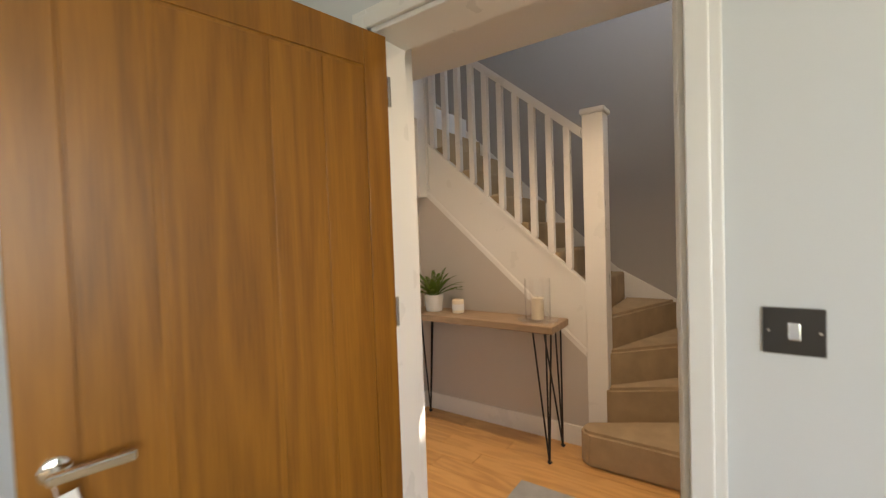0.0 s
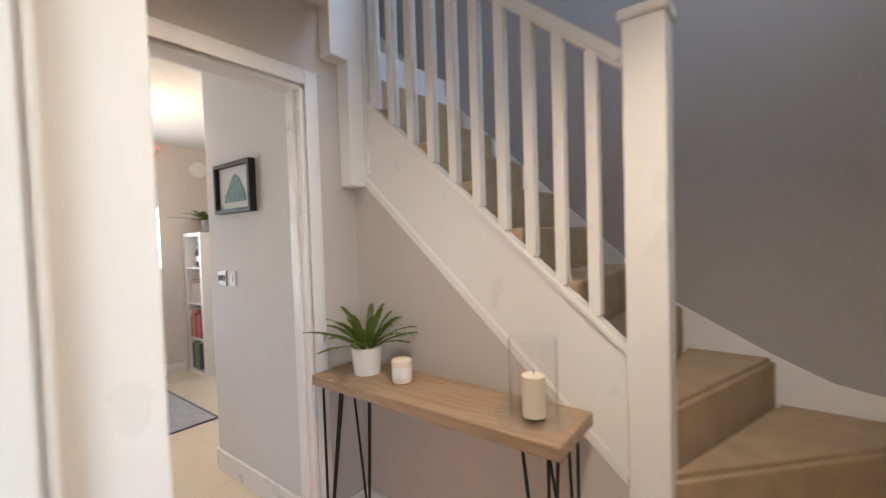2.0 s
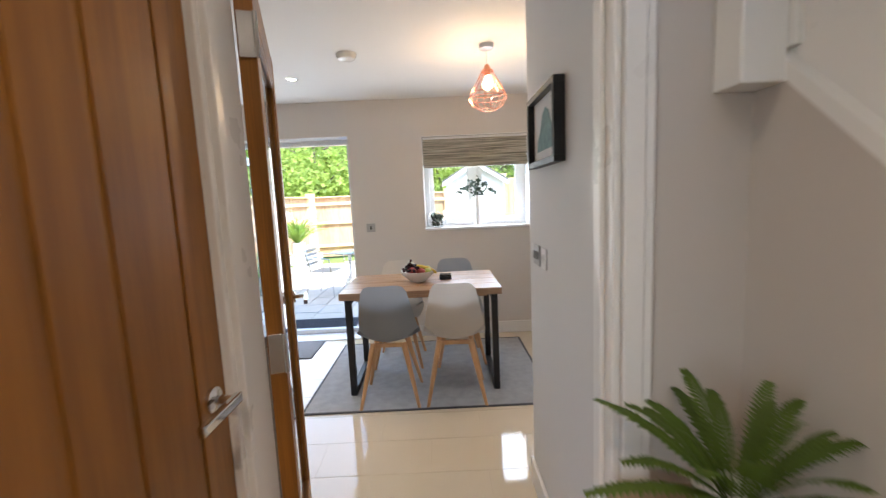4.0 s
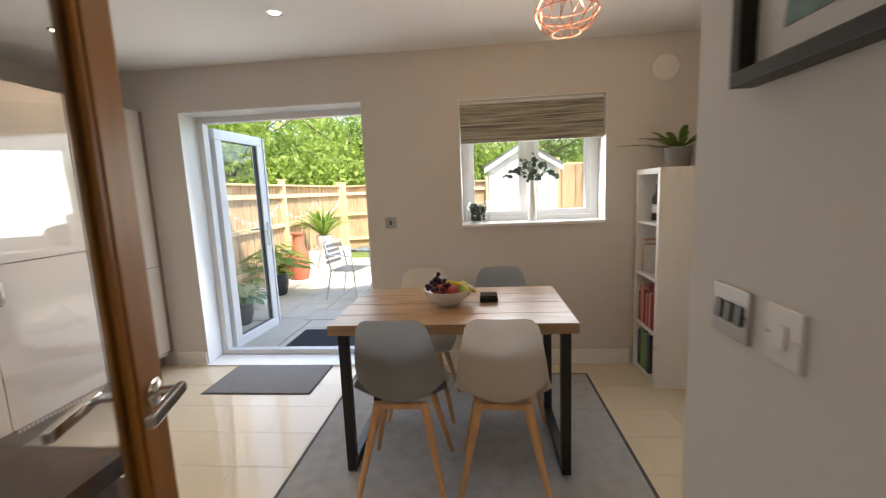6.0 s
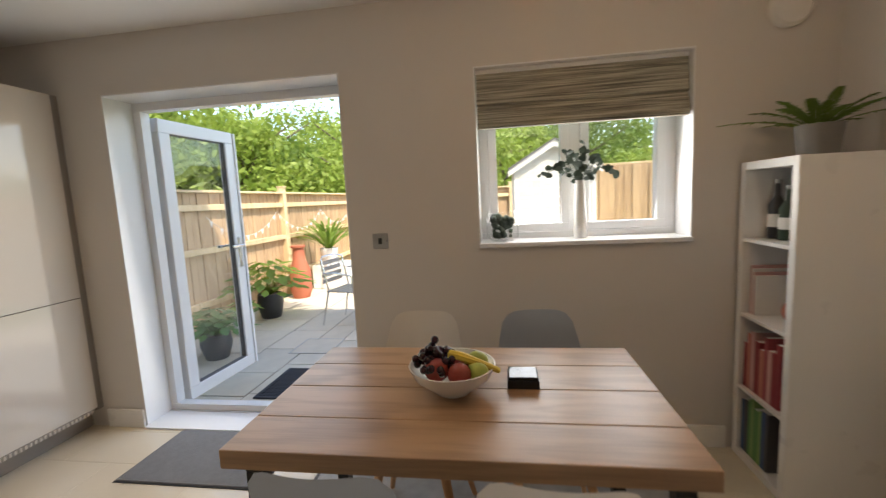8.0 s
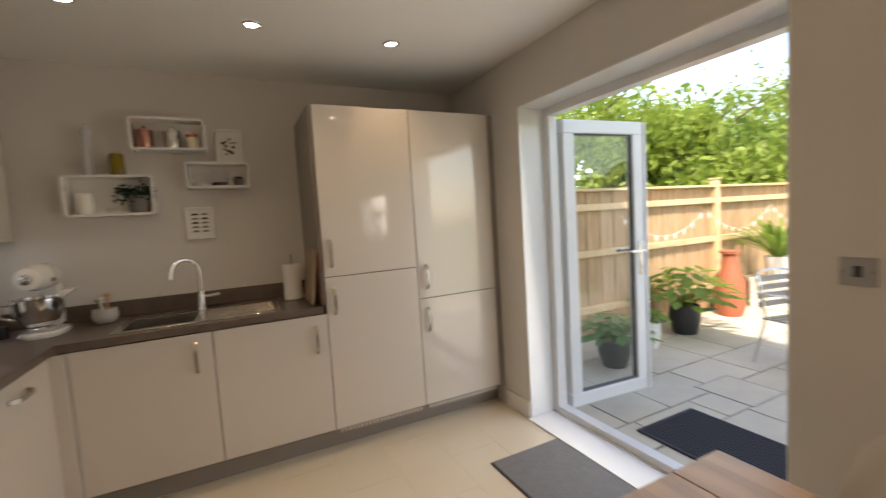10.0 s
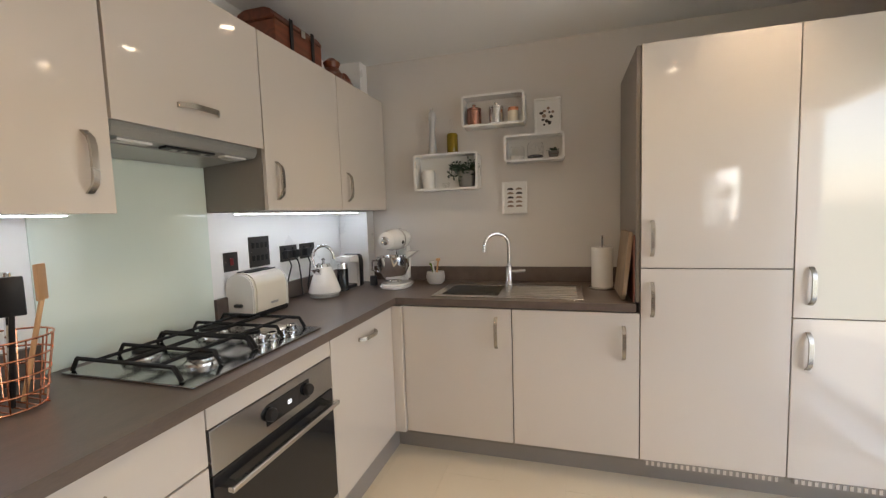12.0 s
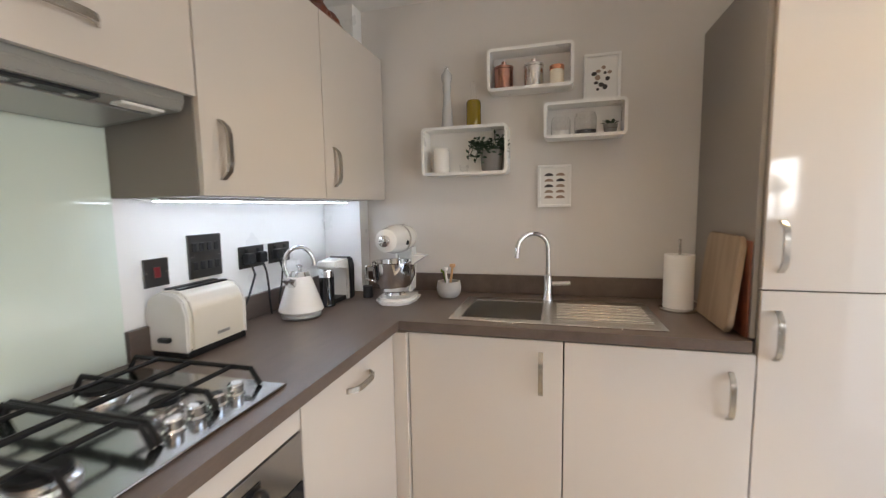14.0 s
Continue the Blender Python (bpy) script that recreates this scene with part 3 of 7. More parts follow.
# paper tag on the living room door's lever
m = MW[living_door] @ Matrix.Translation((0.926 - 0.055, 0.075, 0.84))
tg = thing("paper_tag", m.translation, "small white paper tag hanging from the door lever", "tag")
part("tag_card", bx(-0.028, 0.032, -0.001, 0.001, -0.09, -0.005, 0.0005, m=m @ pose(0, 0, 0, 8, 12, 0)), M_PAPER, tg)
part("string", tube([m @ Vector(p) for p in ((0, 0, -0.005), (0.004, 0, 0.02), (0, 0, 0.035))], 0.0012, 5), M_PAPER, tg)

# ---- garden door ----
gd = thing("door_garden", (-5.5, PD0, 0), "white plastic double garden door frame, open to the patio", "door frame")
gd["kind"] = "structure"
F0, F1 = -5.575, -5.505
part("window_frame", frame_bm(PD0 + 0.002, PD1 - 0.002, 0.0, PDZ - 0.002, 0.055, F0, F1, "x"), M_UPVC, gd)
part("threshold", bx(F0 - 0.05, F1 + 0.02, PD0 + 0.004, PD1 - 0.004, -0.03, 0.018, 0.004), M_ALU, gd, "grey aluminium threshold")
part("window_board", bx(F1 + 0.001, XW + 0.03, PD0 + 0.003, PD1 - 0.003, -0.034, 0.012, 0.004), M_UPVC, gd)
for y0, y1 in ((PD0 + 0.0005, PD0 + 0.006), (PD1 - 0.006, PD1 - 0.0005)):
    part("reveal_board", bx(F1, XW + 0.001, y0, y1, 0.012, PDZ - 0.001), M_UPVC, gd)
part("reveal_board", bx(F1, XW + 0.001, PD0 + 0.006, PD1 - 0.006, PDZ - 0.008, PDZ - 0.001), M_UPVC, gd)


def garden_leaf(x, y, deg):
    t = thing("garden_door_leaf", (x, y, 0.03), "white plastic glazed garden door leaf standing open", "door", rz=deg)
    m = MW[t]
    W, H = 0.70, 1.96
    bm = bmesh.new()
    for p in ((0, W, 0, 0.09), (0, W, H - 0.09, H), (0, 0.09, 0.09, H - 0.09), (W - 0.09, W, 0.09, H - 0.09)):
        bx(p[0], p[1], -0.033, 0.033, p[2], p[3], 0.006, bm, m=m)
    part("leaf_frame", bm, M_UPVC, t)
    bm = bmesh.new()
    for p in ((0.088, W - 0.088, 0.088, 0.095), (0.088, W - 0.088, H - 0.095, H - 0.088), (0.088, 0.095, 0.095, H - 0.095), (W - 0.095, W - 0.088, 0.095, H - 0.095)):
        bx(p[0], p[1], -0.02, 0.02, p[2], p[3], 0.002, bm, m=m)
    part("gasket", bm, M_RUBBER, t, "grey rubber glazing gasket")
    g = part("pane", bx(0.09, W - 0.09, -0.010, 0.010, 0.09, H - 0.09, m=m), M_GLASS, t, "clear glass pane")
    g.visible_shadow = False
    for f in (-1, 1):
        h = part("handle", bx(W - 0.062, W - 0.034, f * 0.033, f * 0.042, 0.86, 1.11, 0.003, m=m), M_CHROME, t, "chrome handle plate")
        part("lever", bx(W - 0.17, W - 0.036, f * 0.066, f * 0.080, 1.03, 1.05, 0.004, m=m), M_CHROME, h)
        part("spindle", tube([m @ Vector((W - 0.048, f * a, 1.04)) for a in (0.042, 0.072)], 0.008, 8), M_CHROME, h)
    part("astragal", bx(W + 0.0005, W + 0.022, -0.045, 0.015, 0.004, H - 0.004, 0.005, m=m), M_UPVC, t)
    part("lock_strip", bx(W + 0.022, W + 0.0235, -0.012, 0.008, 0.2, H - 0.2, m=m), M_ALU, t, "steel lock strip in the edge")
    for z in (0.15, 1.0, 1.75):
        part("hinge", bx(-0.03, 0.012, 0.034, 0.050, z, z + 0.11, 0.004, m=m), M_UPVC, t)
    return t


garden_leaf(-5.60, PD0 + 0.055, 176)

# ---- window ----
wd = thing("window_1", (-5.5, WY0, WZ0), "white plastic two-light window with a white sill", "window")
wd["kind"] = "structure"
part("window_frame", frame_bm(WY0 + 0.002, WY1 - 0.002, WZ0 + 0.002, WZ1 - 0.002, 0.055, -5.575, -5.505, "x"), M_UPVC, wd)
WM = (WY0 + WY1) / 2
part("mullion", bx(-5.574, -5.506, WM - 0.03, WM + 0.03, WZ0 + 0.057, WZ1 - 0.057, 0.004), M_UPVC, wd)
for y0, y1 in ((WY0 + 0.058, WM - 0.031), (WM + 0.031, WY1 - 0.058)):
    s = part("sash", frame_bm(y0, y1, WZ0 + 0.058, WZ1 - 0.058, 0.045, -5.565, -5.495, "x"), M_UPVC, wd)
    g = part("pane", bx(-5.54, -5.52, y0 + 0.044, y1 - 0.044, WZ0 + 0.10, WZ1 - 0.10), M_GLASS, s, "clear glass pane")
    g.visible_shadow = False
part("window_sill", bx(-5.504, XW + 0.03, WY0 + 0.003, WY1 - 0.003, WZ0 - 0.002, WZ0 + 0.022, 0.005), M_UPVC, wd)
for y0, y1 in ((WY0 + 0.0005, WY0 + 0.006), (WY1 - 0.006, WY1 - 0.0005)):
    part("reveal_board", bx(-5.504, XW + 0.001, y0, y1, WZ0 + 0.022, WZ1 - 0.001), M_UPVC, wd)
part("reveal_board", bx(-5.504, XW + 0.001, WY0 + 0.006, WY1 - 0.006, WZ1 - 0.008, WZ1 - 0.001), M_UPVC, wd)

# roman blind, hung inside the reveal
bl = thing("roman_blind", (-5.36, WM, 1.73), "grey green woven roman blind, half raised", "blind")
bm = bmesh.new()
prof = [(-5.350, 2.01), (-5.346, 1.93), (-5.336, 1.86), (-5.332, 1.845), (-5.350, 1.835), (-5.336, 1.80), (-5.322, 1.755), (-5.322, 1.735), (-5.345, 1.728), (-5.365, 1.74), (-5.365, 1.80), (-5.372, 2.01)]
prism(prof, WY0 + 0.012, WY1 - 0.012, "y", bm)
part("fabric", bm, M_BLIND1, bl)
part("headrail", bx(-5.385, -5.345, WY0 + 0.01, WY1 - 0.01, 2.004, 2.026, 0.003), M_UPVC, bl, "white head rail")
part("hem_bar", bx(-5.352, -5.324, WY0 + 0.014, WY1 - 0.014, 1.722, 1.734, 0.003), M_BLIND1, bl)

# ---- stairs ----
st = thing("staircase", (-0.7, 3.75, 0), "beige carpeted winding stairs with white painted newel, string and balusters", "staircase")
NX, NY = -0.685, 3.797
RISE = 0.197
inner = [(-0.64, 3.53), (-0.63, 3.70), (-0.64, 3.78), (-0.66, 3.80), (-0.71, 3.80)]
corners = [[(0.30, 3.53), (0.30, 4.28)], [(0.30, 4.28), (0.30, 4.66), (0.20, 4.66)], [(0.20, 4.66), (-0.36, 4.66)], [(-0.36, 4.66), (-0.71, 4.66)]]
for i in range(4):
    poly = [inner[i]] + corners[i] + [inner[i + 1]]
    if i == 0:
        poly = [(-0.70, 3.69), (-0.735, 3.66), (-0.75, 3.61), (-0.735, 3.56), (-0.70, 3.53)] + corners[0] + [(-0.62, 3.69)]
    part("step", prism(poly, 0.0 if i == 0 else RISE * i - 0.08, RISE * (i + 1), "z", bevel=0.018), M_CARPET, st)
GO = 0.205
for k in range(9):
    x1 = -0.71 - GO * k
    z = RISE * (5 + k)
    part("step", bx(x1 - GO - 0.03, x1, 3.80, 4.655, z - RISE - 0.02, z, 0.016), M_CARPET, st)



SL = (2.031 - 0.965) / (-1.963 + 0.757)
X0, X1 = -0.745, -1.94
zt = lambda x: 0.965 + (x + 0.757) * SL
zb = lambda x: 0.547 + (x + 0.75) * (1.633 - 0.547) / (-1.943 + 0.75)
part("string_board", prism([(X0, zb(X0)), (X0, zt(X0)), (X1, zt(X1)), (X1, zb(X1))], 3.765, 3.795, "y"), M_WHITE, st)
part("string_trim", prism([(X0, zb(X0) - 0.005), (X0, zb(X0) + 0.05), (X1, zb(X1) + 0.05), (X1, zb(X1) - 0.005)], 3.749, 3.766, "y", bevel=0.006), M_WHITE, st)
part("base_rail", prism([(X0, zt(X0)), (X0, zt(X0) + 0.035), (X1, zt(X1) + 0.035), (X1, zt(X1))], 3.755, 3.815, "y", bevel=0.006), M_WHITE, st)
nw = part("newel_post", bx(NX - 0.06, NX + 0.06, NY - 0.06, NY + 0.06, 0.0, 1.985, 0.006), M_WHITE, st)
part("newel_cap", bx(NX - 0.072, NX + 0.072, NY - 0.072, NY + 0.072, 1.985, 2.018, 0.010), M_WHITE, nw)
zr = lambda x: 1.855 + (x + 0.754) * (2.532 - 1.925) / (-1.486 + 0.757)
XR = -2.6
part("handrail", prism([(X0, zr(X0)), (X0, zr(X0) + 0.062), (XR, zr(XR) + 0.062), (XR, zr(XR))], 3.755, 3.815, "y", bevel=0.012), M_WHITE, st)
for k in range(11):
    x = -0.848 - 0.1115 * k
    if x > X1 + 0.03:
        part("baluster", bx(x - 0.020, x + 0.020, 3.765, 3.805, zt(x) + 0.03, min(zr(x) + 0.01, 3.3), 0.004), M_WHITE, st)
tn = part("top_newel", bx(-1.985, -1.905, 3.665, 3.752, 1.60, 2.17, 0.004), M_WHITE, st)
part("newel_block", bx(-1.985, -1.905, 3.57, 3.80, 2.17, 2.62, 0.004), M_WHITE, st)
part("newel_stub", bx(-1.98, -1.89, 3.752, 3.82, 1.66, 3.0, 0.004), M_WHITE, st)
structure("wall_under_stairs", prism([(-1.985, -0.05), (-0.72, -0.05), (-0.72, zb(-0.72) + 0.03), (-1.985, zb(-1.985) + 0.03)], 3.75, 3.80, "y"), M_HALLWARM, "warm pale wall under the stairs")
structure("wall_under_stairs_core", bx(-2.9, -0.9, 3.81, 3.83, -0.05, 0.6), M_HALL, "pale plain wall closing the space under the stairs")
for nm, poly in (("baseboard_stair_back", [(-0.376, 0.6), (-0.376, 0.80), (-0.764, 1.015), (-2.9, 3.08), (-2.9, 2.7), (-0.8, 0.8)]), ("baseboard_stair_winder", [(0.30, 0.5), (0.30, 0.67), (-0.03, 0.68), (-0.184, 0.71), (-0.376, 0.80), (-0.376, 0.5)])):
    structure(nm, prism(poly, 4.645, 4.66, "y"), M_WHITE, "white painted stair skirting", "skirting")
skirting("baseboard_stair_east", 0.285, 0.30, 3.55, 4.64, 0.62)

# ---- kitchen units ----
def pull(parent, c, length, axis, face):
    """A bowed flat bar handle: c on the front, along z or sideways, standing out along face."""
    f = Vector(face)
    a = Vector((0, 0, 1)) if axis == "z" else Vector((0, 0, 1)).cross(f)
    w = a.cross(f)
    bm = bmesh.new()
    prev = None
    for k in range(9):
        u = -1 + k / 4
        out = 0.030 * (1 - abs(u) ** 5) + 0.002
        p = Vector(c) + a * (u * length / 2) + f * out
        ring = [bm.verts.new(p + w * sx * 0.0085 + f * sf * 0.0045) for sx, sf in ((-1, -1), (1, -1), (1, 1), (-1, 1))]
        if prev:
            for j in range(4):
                bm.faces.new((prev[j], prev[(j + 1) % 4], ring[(j + 1) % 4], ring[j]))
        else:
            bm.faces.new(ring)
        prev = ring
    bm.faces.new(prev)
    return part("handle", bm, M_HANDLE, parent, "satin nickel bow handle", True)


def unit(name, label, x0, x1, y0, y1, z0, z1, face, fronts, cat="cabinet", carc=M_CARC):
    """A cabinet: a carcass and flush slab fronts; fronts holds (a0, a1, z0, z1, handle centre a, handle z, way) along the front."""
    t = thing(name, ((x0 + x1) / 2, (y0 + y1) / 2, z0), label, cat)
    part("body", bx(x0, x1, y0, y1, z0, z1), carc, t)
    f = Vector(face)
    for a0, a1, b0, b1, ha, hz, way in fronts:
        if f.y:
            fy = y1 if f.y > 0 else y0
            d = part("door", bx(a0 + 0.0015, a1 - 0.0015, fy + 0.001 * f.y, fy + 0.019 * f.y, b0 + 0.0015, b1 - 0.0015, 0.0015), M_UNIT, t, "cream high-gloss slab door")
            c = (ha, fy + 0.019 * f.y, hz)
        else:
            fx = x1 if f.x > 0 else x0
            d = part("door", bx(fx + 0.001 * f.x, fx + 0.019 * f.x, a0 + 0.0015, a1 - 0.0015, b0 + 0.0015, b1 - 0.0015, 0.0015), M_UNIT, t, "cream high-gloss slab door")
            c = (fx + 0.019 * f.x, ha, hz)
        if way:
            pull(d, c, 0.165, way, face)
    return t


YF, XF = 0.446, -2.791          # carcass fronts of the sink run and the hob run
S, E = (0, 1, 0), (-1, 0, 0)
unit("tall_cabinet", "tall cream gloss cabinet with two doors", -4.662, -4.068, YS + 0.002, YF, 0.13, 2.09, S,
     [(-4.662, -4.068, 1.082, 2.09, -4.114, 1.22, "z"), (-4.662, -4.068, 0.15, 1.080, -4.116, 0.935, "z")])
unit("tall_cabinet", "tall cream gloss fridge cabinet with two doors", -5.258, -4.664, YS + 0.002, YF, 0.13, 2.09, S,
     [(-5.258, -4.664, 0.870, 2.09, -4.722, 1.01, "z"), (-5.258, -4.664, 0.15, 0.868, -4.719, 0.728, "z")])
tall_end = thing("end_panel", (-4.06, 0.15, 0), "taupe end panel of the tall cabinets", "panel")
part("panel_board", bx(-4.066, -4.050, YS + 0.002, YF, 0.916, 2.09, 0.001), M_CARC, tall_end)
fl = thing("filler_strip", (-5.28, YF, 0), "cream gloss filler strip beside the wall", "panel")
part("strip", bx(XW + 0.002, -5.260, YF - 0.02, YF + 0.01, 0.13, 2.09, 0.001), M_CARC, fl)
unit("base_cabinet", "cream gloss sink cabinet with one door", -4.066, -3.467, YS + 0.002, YF, 0.13, 0.74, S, [(-4.066, -3.467, 0.15, 0.868, -3.995, 0.722, "z")])
unit("base_cabinet", "cream gloss corner cabinet with one door", -3.465, -2.868, YS + 0.002, YF, 0.13, 0.74, S, [(-3.465, -2.868, 0.15, 0.868, -3.385, 0.74, "z")])
cp = thing("corner_post", (-2.83, YF, 0.13), "cream gloss corner post between the two runs", "panel")
part("post", bx(-2.866, -2.800, YF - 0.03, YF + 0.042, 0.15, 0.868, 0.001), M_UNIT, cp)
unit("dishwasher", "integrated dishwasher behind a cream gloss door", XF, XH - 0.002, 0.49, 1.108, 0.13, 0.868, E, [(0.49, 1.108, 0.15, 0.868, 0.79, 0.795, "y")], "dishwasher")
unit("drawer_cabinet", "cream gloss drawer unit beside the oven", XF, XH - 0.002, 1.722, 2.40, 0.13, 0.868, E,
     [(1.722, 2.40, 0.705, 0.868, 2.06, 0.79, "y"), (1.722, 2.40, 0.43, 0.702, 2.06, 0.62, "y"), (1.722, 2.40, 0.15, 0.427, 2.06, 0.35, "y")])
ov_unit = unit("oven_housing", "oven housing with a cream gloss strip", XF, XH - 0.002, 1.110, 1.720, 0.13, 0.868, E, [(1.110, 1.720, 0.802, 0.868, 0, 0, ""), (1.110, 1.720, 0.15, 0.205, 0, 0, "")])
# plinths with grilles
for nm, a in (("plinth_sink", (XW + 0.002, -2.76, 0.33, 0.36)), ("plinth_hob", (-2.772, -2.742, 0.36, 2.40))):
    structure(nm, bx(*a, 0.0, 0.128, 0.001), M_PLINTH, "grey kitchen plinth", "plinth")
for x0, x1 in ((-4.64, -4.09), (-5.235, -4.69)):
    g = thing("plinth_grille", ((x0 + x1) / 2, 0.45, 0.10), "cream slotted ventilation grille in the plinth", "vent")
    part("grille_frame", bx(x0, x1, YF + 0.001, YF + 0.010, 0.118, 0.147, 0.001), M_PLINTH, g)
    for k in range(22):
        xx = x0 + 0.012 + k * (x1 - x0 - 0.024) / 21
        part("slat", bx(xx - 0.006, xx + 0.006, YF + 0.010, YF + 0.014, 0.122, 0.143), M_UNIT, g)
# worktops
SX0, SX1, SY0, SY1 = -3.82, -3.02, 0.00, 0.42
wt = thing("worktop", (-3.0, 0.2, 0.875), "brown grey laminate worktop in an L shape with upstand", "worktop")
BX0, BX1, BY0, BY1 = -3.385, -3.06, 0.06, 0.38
for a in ((-4.048, BX0, YS + 0.002, 0.476), (BX1, -2.832, YS + 0.002, 0.476), (BX0, BX1, YS + 0.002, BY0), (BX0, BX1, BY1, 0.476), (-2.832, XH - 0.001, YS + 0.002, 2.40)):
    part("worktop_slab", bx(*a, 0.875, 0.913), M_TOP, wt)
part("upstand", bx(-4.048, -2.22, YS + 0.002, YS + 0.020, 0.914, 1.010, 0.002), M_TOP, wt)
part("upstand", bx(XH - 0.020, XH - 0.001, YS + 0.022, 1.085, 0.914, 1.010, 0.002), M_TOP, wt)
part("upstand", bx(XH - 0.020, XH - 0.001, 1.735, 2.40, 0.914, 1.010, 0.002), M_TOP, wt)
sp = thing("glass_splashback", (XH, 1.41, 0.915), "pale mint glass splashback behind the hob", "splashback")
part("glass_sheet", bx(XH - 0.008, XH - 0.001, 1.088, 1.733, 0.914, 1.60, 0.001), M_SPLASH, sp)

# wall cabinets
XU = -2.517
unit("wall_cabinet", "cream gloss wall cabinet with two doors", XU, XH - 0.002, YS + 0.12, 1.084, 1.402, 2.14, E,
     [(0.478, 1.084, 1.402, 2.14, 1.018, 1.53, "z"), (YS + 0.02, 0.476, 1.402, 2.14, 0.408, 1.535, "z")])
unit("wall_cabinet", "cream gloss cabinet over the cooker hood", XU, XH - 0.002, 1.088, 1.694, 1.668, 2.14, E, [(1.088, 1.694, 1.655, 2.14, 1.40, 1.743, "y")])
unit("wall_cabinet", "cream gloss wall cabinet beside the hood", XU, XH - 0.002, 1.700, 2.30, 1.402, 2.14, E, [(1.700, 2.30, 1.392, 2.14, 1.768, 1.528, "z")])
for y0, y1 in ((YS + 0.14, 1.08), (1.72, 2.28)):
    ls = thing("led_strip", (-2.33, (y0 + y1) / 2, 1.398), "cool white light strip under the wall cabinet", "lamp")
    part("housing", bx(-2.375, -2.345, y0, y1, 1.394, 1.401), M_ALU, ls)
    part("diffuser", bx(-2.372, -2.348, y0 + 0.005, y1 - 0.005, 1.390, 1.394), M_LED, ls, "glowing diffuser")
hd = thing("cooker_hood", (-2.36, 1.39, 1.60), "brushed steel integrated cooker hood", "cooker hood")
part("body", prism([(-2.512, 1.640), (-2.50, 1.618), (XH - 0.010, 1.596), (XH - 0.010, 1.666), (-2.512, 1.666)], 1.100, 1.682, "y", bevel=0.003), M_HOOD, hd)
tilt = Matrix.Translation((-2.40, 1.39, 1.607)) @ pose(0, 0, 0, 0, 4.3, 0)
part("control_panel", bx(-0.085, -0.050, -0.10, 0.10, -0.004, 0.004, 0.002, m=tilt), M_BLACK, hd)
for y in (-0.055, 0.02, 0.06):
    part("slider", bx(-0.075, -0.060, y - 0.010, y + 0.010, -0.007, -0.003, 0.001, m=tilt), M_GREYPL, hd)
for y in (-0.20, 0.20):
    part("lamp_lens", bx(-0.085, -0.050, y - 0.055, y + 0.055, -0.004, 0.004, 0.003, m=tilt), M_CERAMIC, hd, "pale lamp lens, unlit")
part("filter", bx(-0.035, 0.155, -0.255, 0.255, -0.004, 0.0028, 0.002, m=tilt), M_GREYPL, hd)
structure("pipe_boxing", bx(-2.42, XH - 0.001, YS + 0.001, YS + 0.10, 0.914, CEIL), M_WHITE, "white boxed-in pipe in the corner", "boxing")
# things on the cabinets
ch = thing("wooden_chest", (-2.36, 0.72, 2.14), "red brown wooden chest with metal clasps on the cabinet", "chest")
part("box", bx(-2.50, -2.29, 0.55, 0.92, 2.142, 2.26, 0.004), M_CHEST, ch)
part("lid", prism([(-2.505, 2.263), (-2.285, 2.263), (-2.305, 2.30), (-2.34, 2.315), (-2.45, 2.315), (-2.485, 2.30)], 0.545, 0.925, "y", bevel=0.004), M_CHEST, ch)
for y in (0.64, 0.81):
    part("strap", bx(-2.510, -2.504, y - 0.012, y + 0.012, 2.145, 2.295, 0.002), M_BLACK, ch)
part("clasp", bx(-2.516, -2.504, 0.71, 0.74, 2.24, 2.28, 0.003), M_STEEL, ch)
cv = thing("carved_figure", (-2.47, 0.36, 2.14), "small red brown carved wooden ornament", "ornament")
bm = lathe([(0.05, 0), (0.058, 0.03), (0.038, 0.06), (0.048, 0.09), (0.018, 0.115)], (-2.475, 0.41, 2.142), 14)
lathe([(0.035, 0), (0.042, 0.03), (0.026, 0.055), (0.010, 0.07)], (-2.48, 0.29, 2.142), 12, bm)
ball((-2.48, 0.345, 2.175), 0.034, bm, 12, 0.8)
bx(-2.52, -2.43, 0.25, 0.45, 2.141, 2.162, 0.006, bm)
part("carving", bm, M_CHEST, cv, "", True)

# sink, tap
sk = thing("kitchen_sink", (-3.42, 0.2, 0.9), "stainless steel sink with one bowl and a ribbed drainer", "sink")
bm = bmesh.new()
for a in ((SX0, BX0 + 0.004, SY0, SY1), (BX1 - 0.004, SX1, SY0, SY1), (BX0 + 0.004, BX1 - 0.004, SY0, BY0 + 0.004), (BX0 + 0.004, BX1 - 0.004, BY1 - 0.004, SY1)):
    bx(*a, 0.9135, 0.918, 0.001, bm, 1)
part("rim", bm, M_SINK, sk)
bm = bmesh.new()
for a in ((BX0 + 0.002, BX0 + 0.005, BY0 + 0.002, BY1 - 0.002, 0.76, 0.914), (BX1 - 0.005, BX1 - 0.002, BY0 + 0.002, BY1 - 0.002, 0.76, 0.914), (BX0 + 0.005, BX1 - 0.005, BY0 + 0.002, BY0 + 0.005, 0.76, 0.914), (BX0 + 0.005, BX1 - 0.005, BY1 - 0.005, BY1 - 0.002, 0.76, 0.914), (BX0 + 0.002, BX1 - 0.002, BY0 + 0.002, BY1 - 0.002, 0.755, 0.76)):
    bx(*a, 0, bm)
part("bowl", bm, M_SINK, sk)
part("waste", lathe([(0.04, 0.0), (0.036, 0.004), (0.02, 0.002)], (-3.22, 0.22, 0.760), 20), M_CHROME, sk, "", True)
for k in range(6):
    part("drainer_rib", bx(-3.79, -3.44, 0.08 + 0.048 * k, 0.090 + 0.048 * k, 0.918, 0.9225, 0.001), M_SINK, sk)
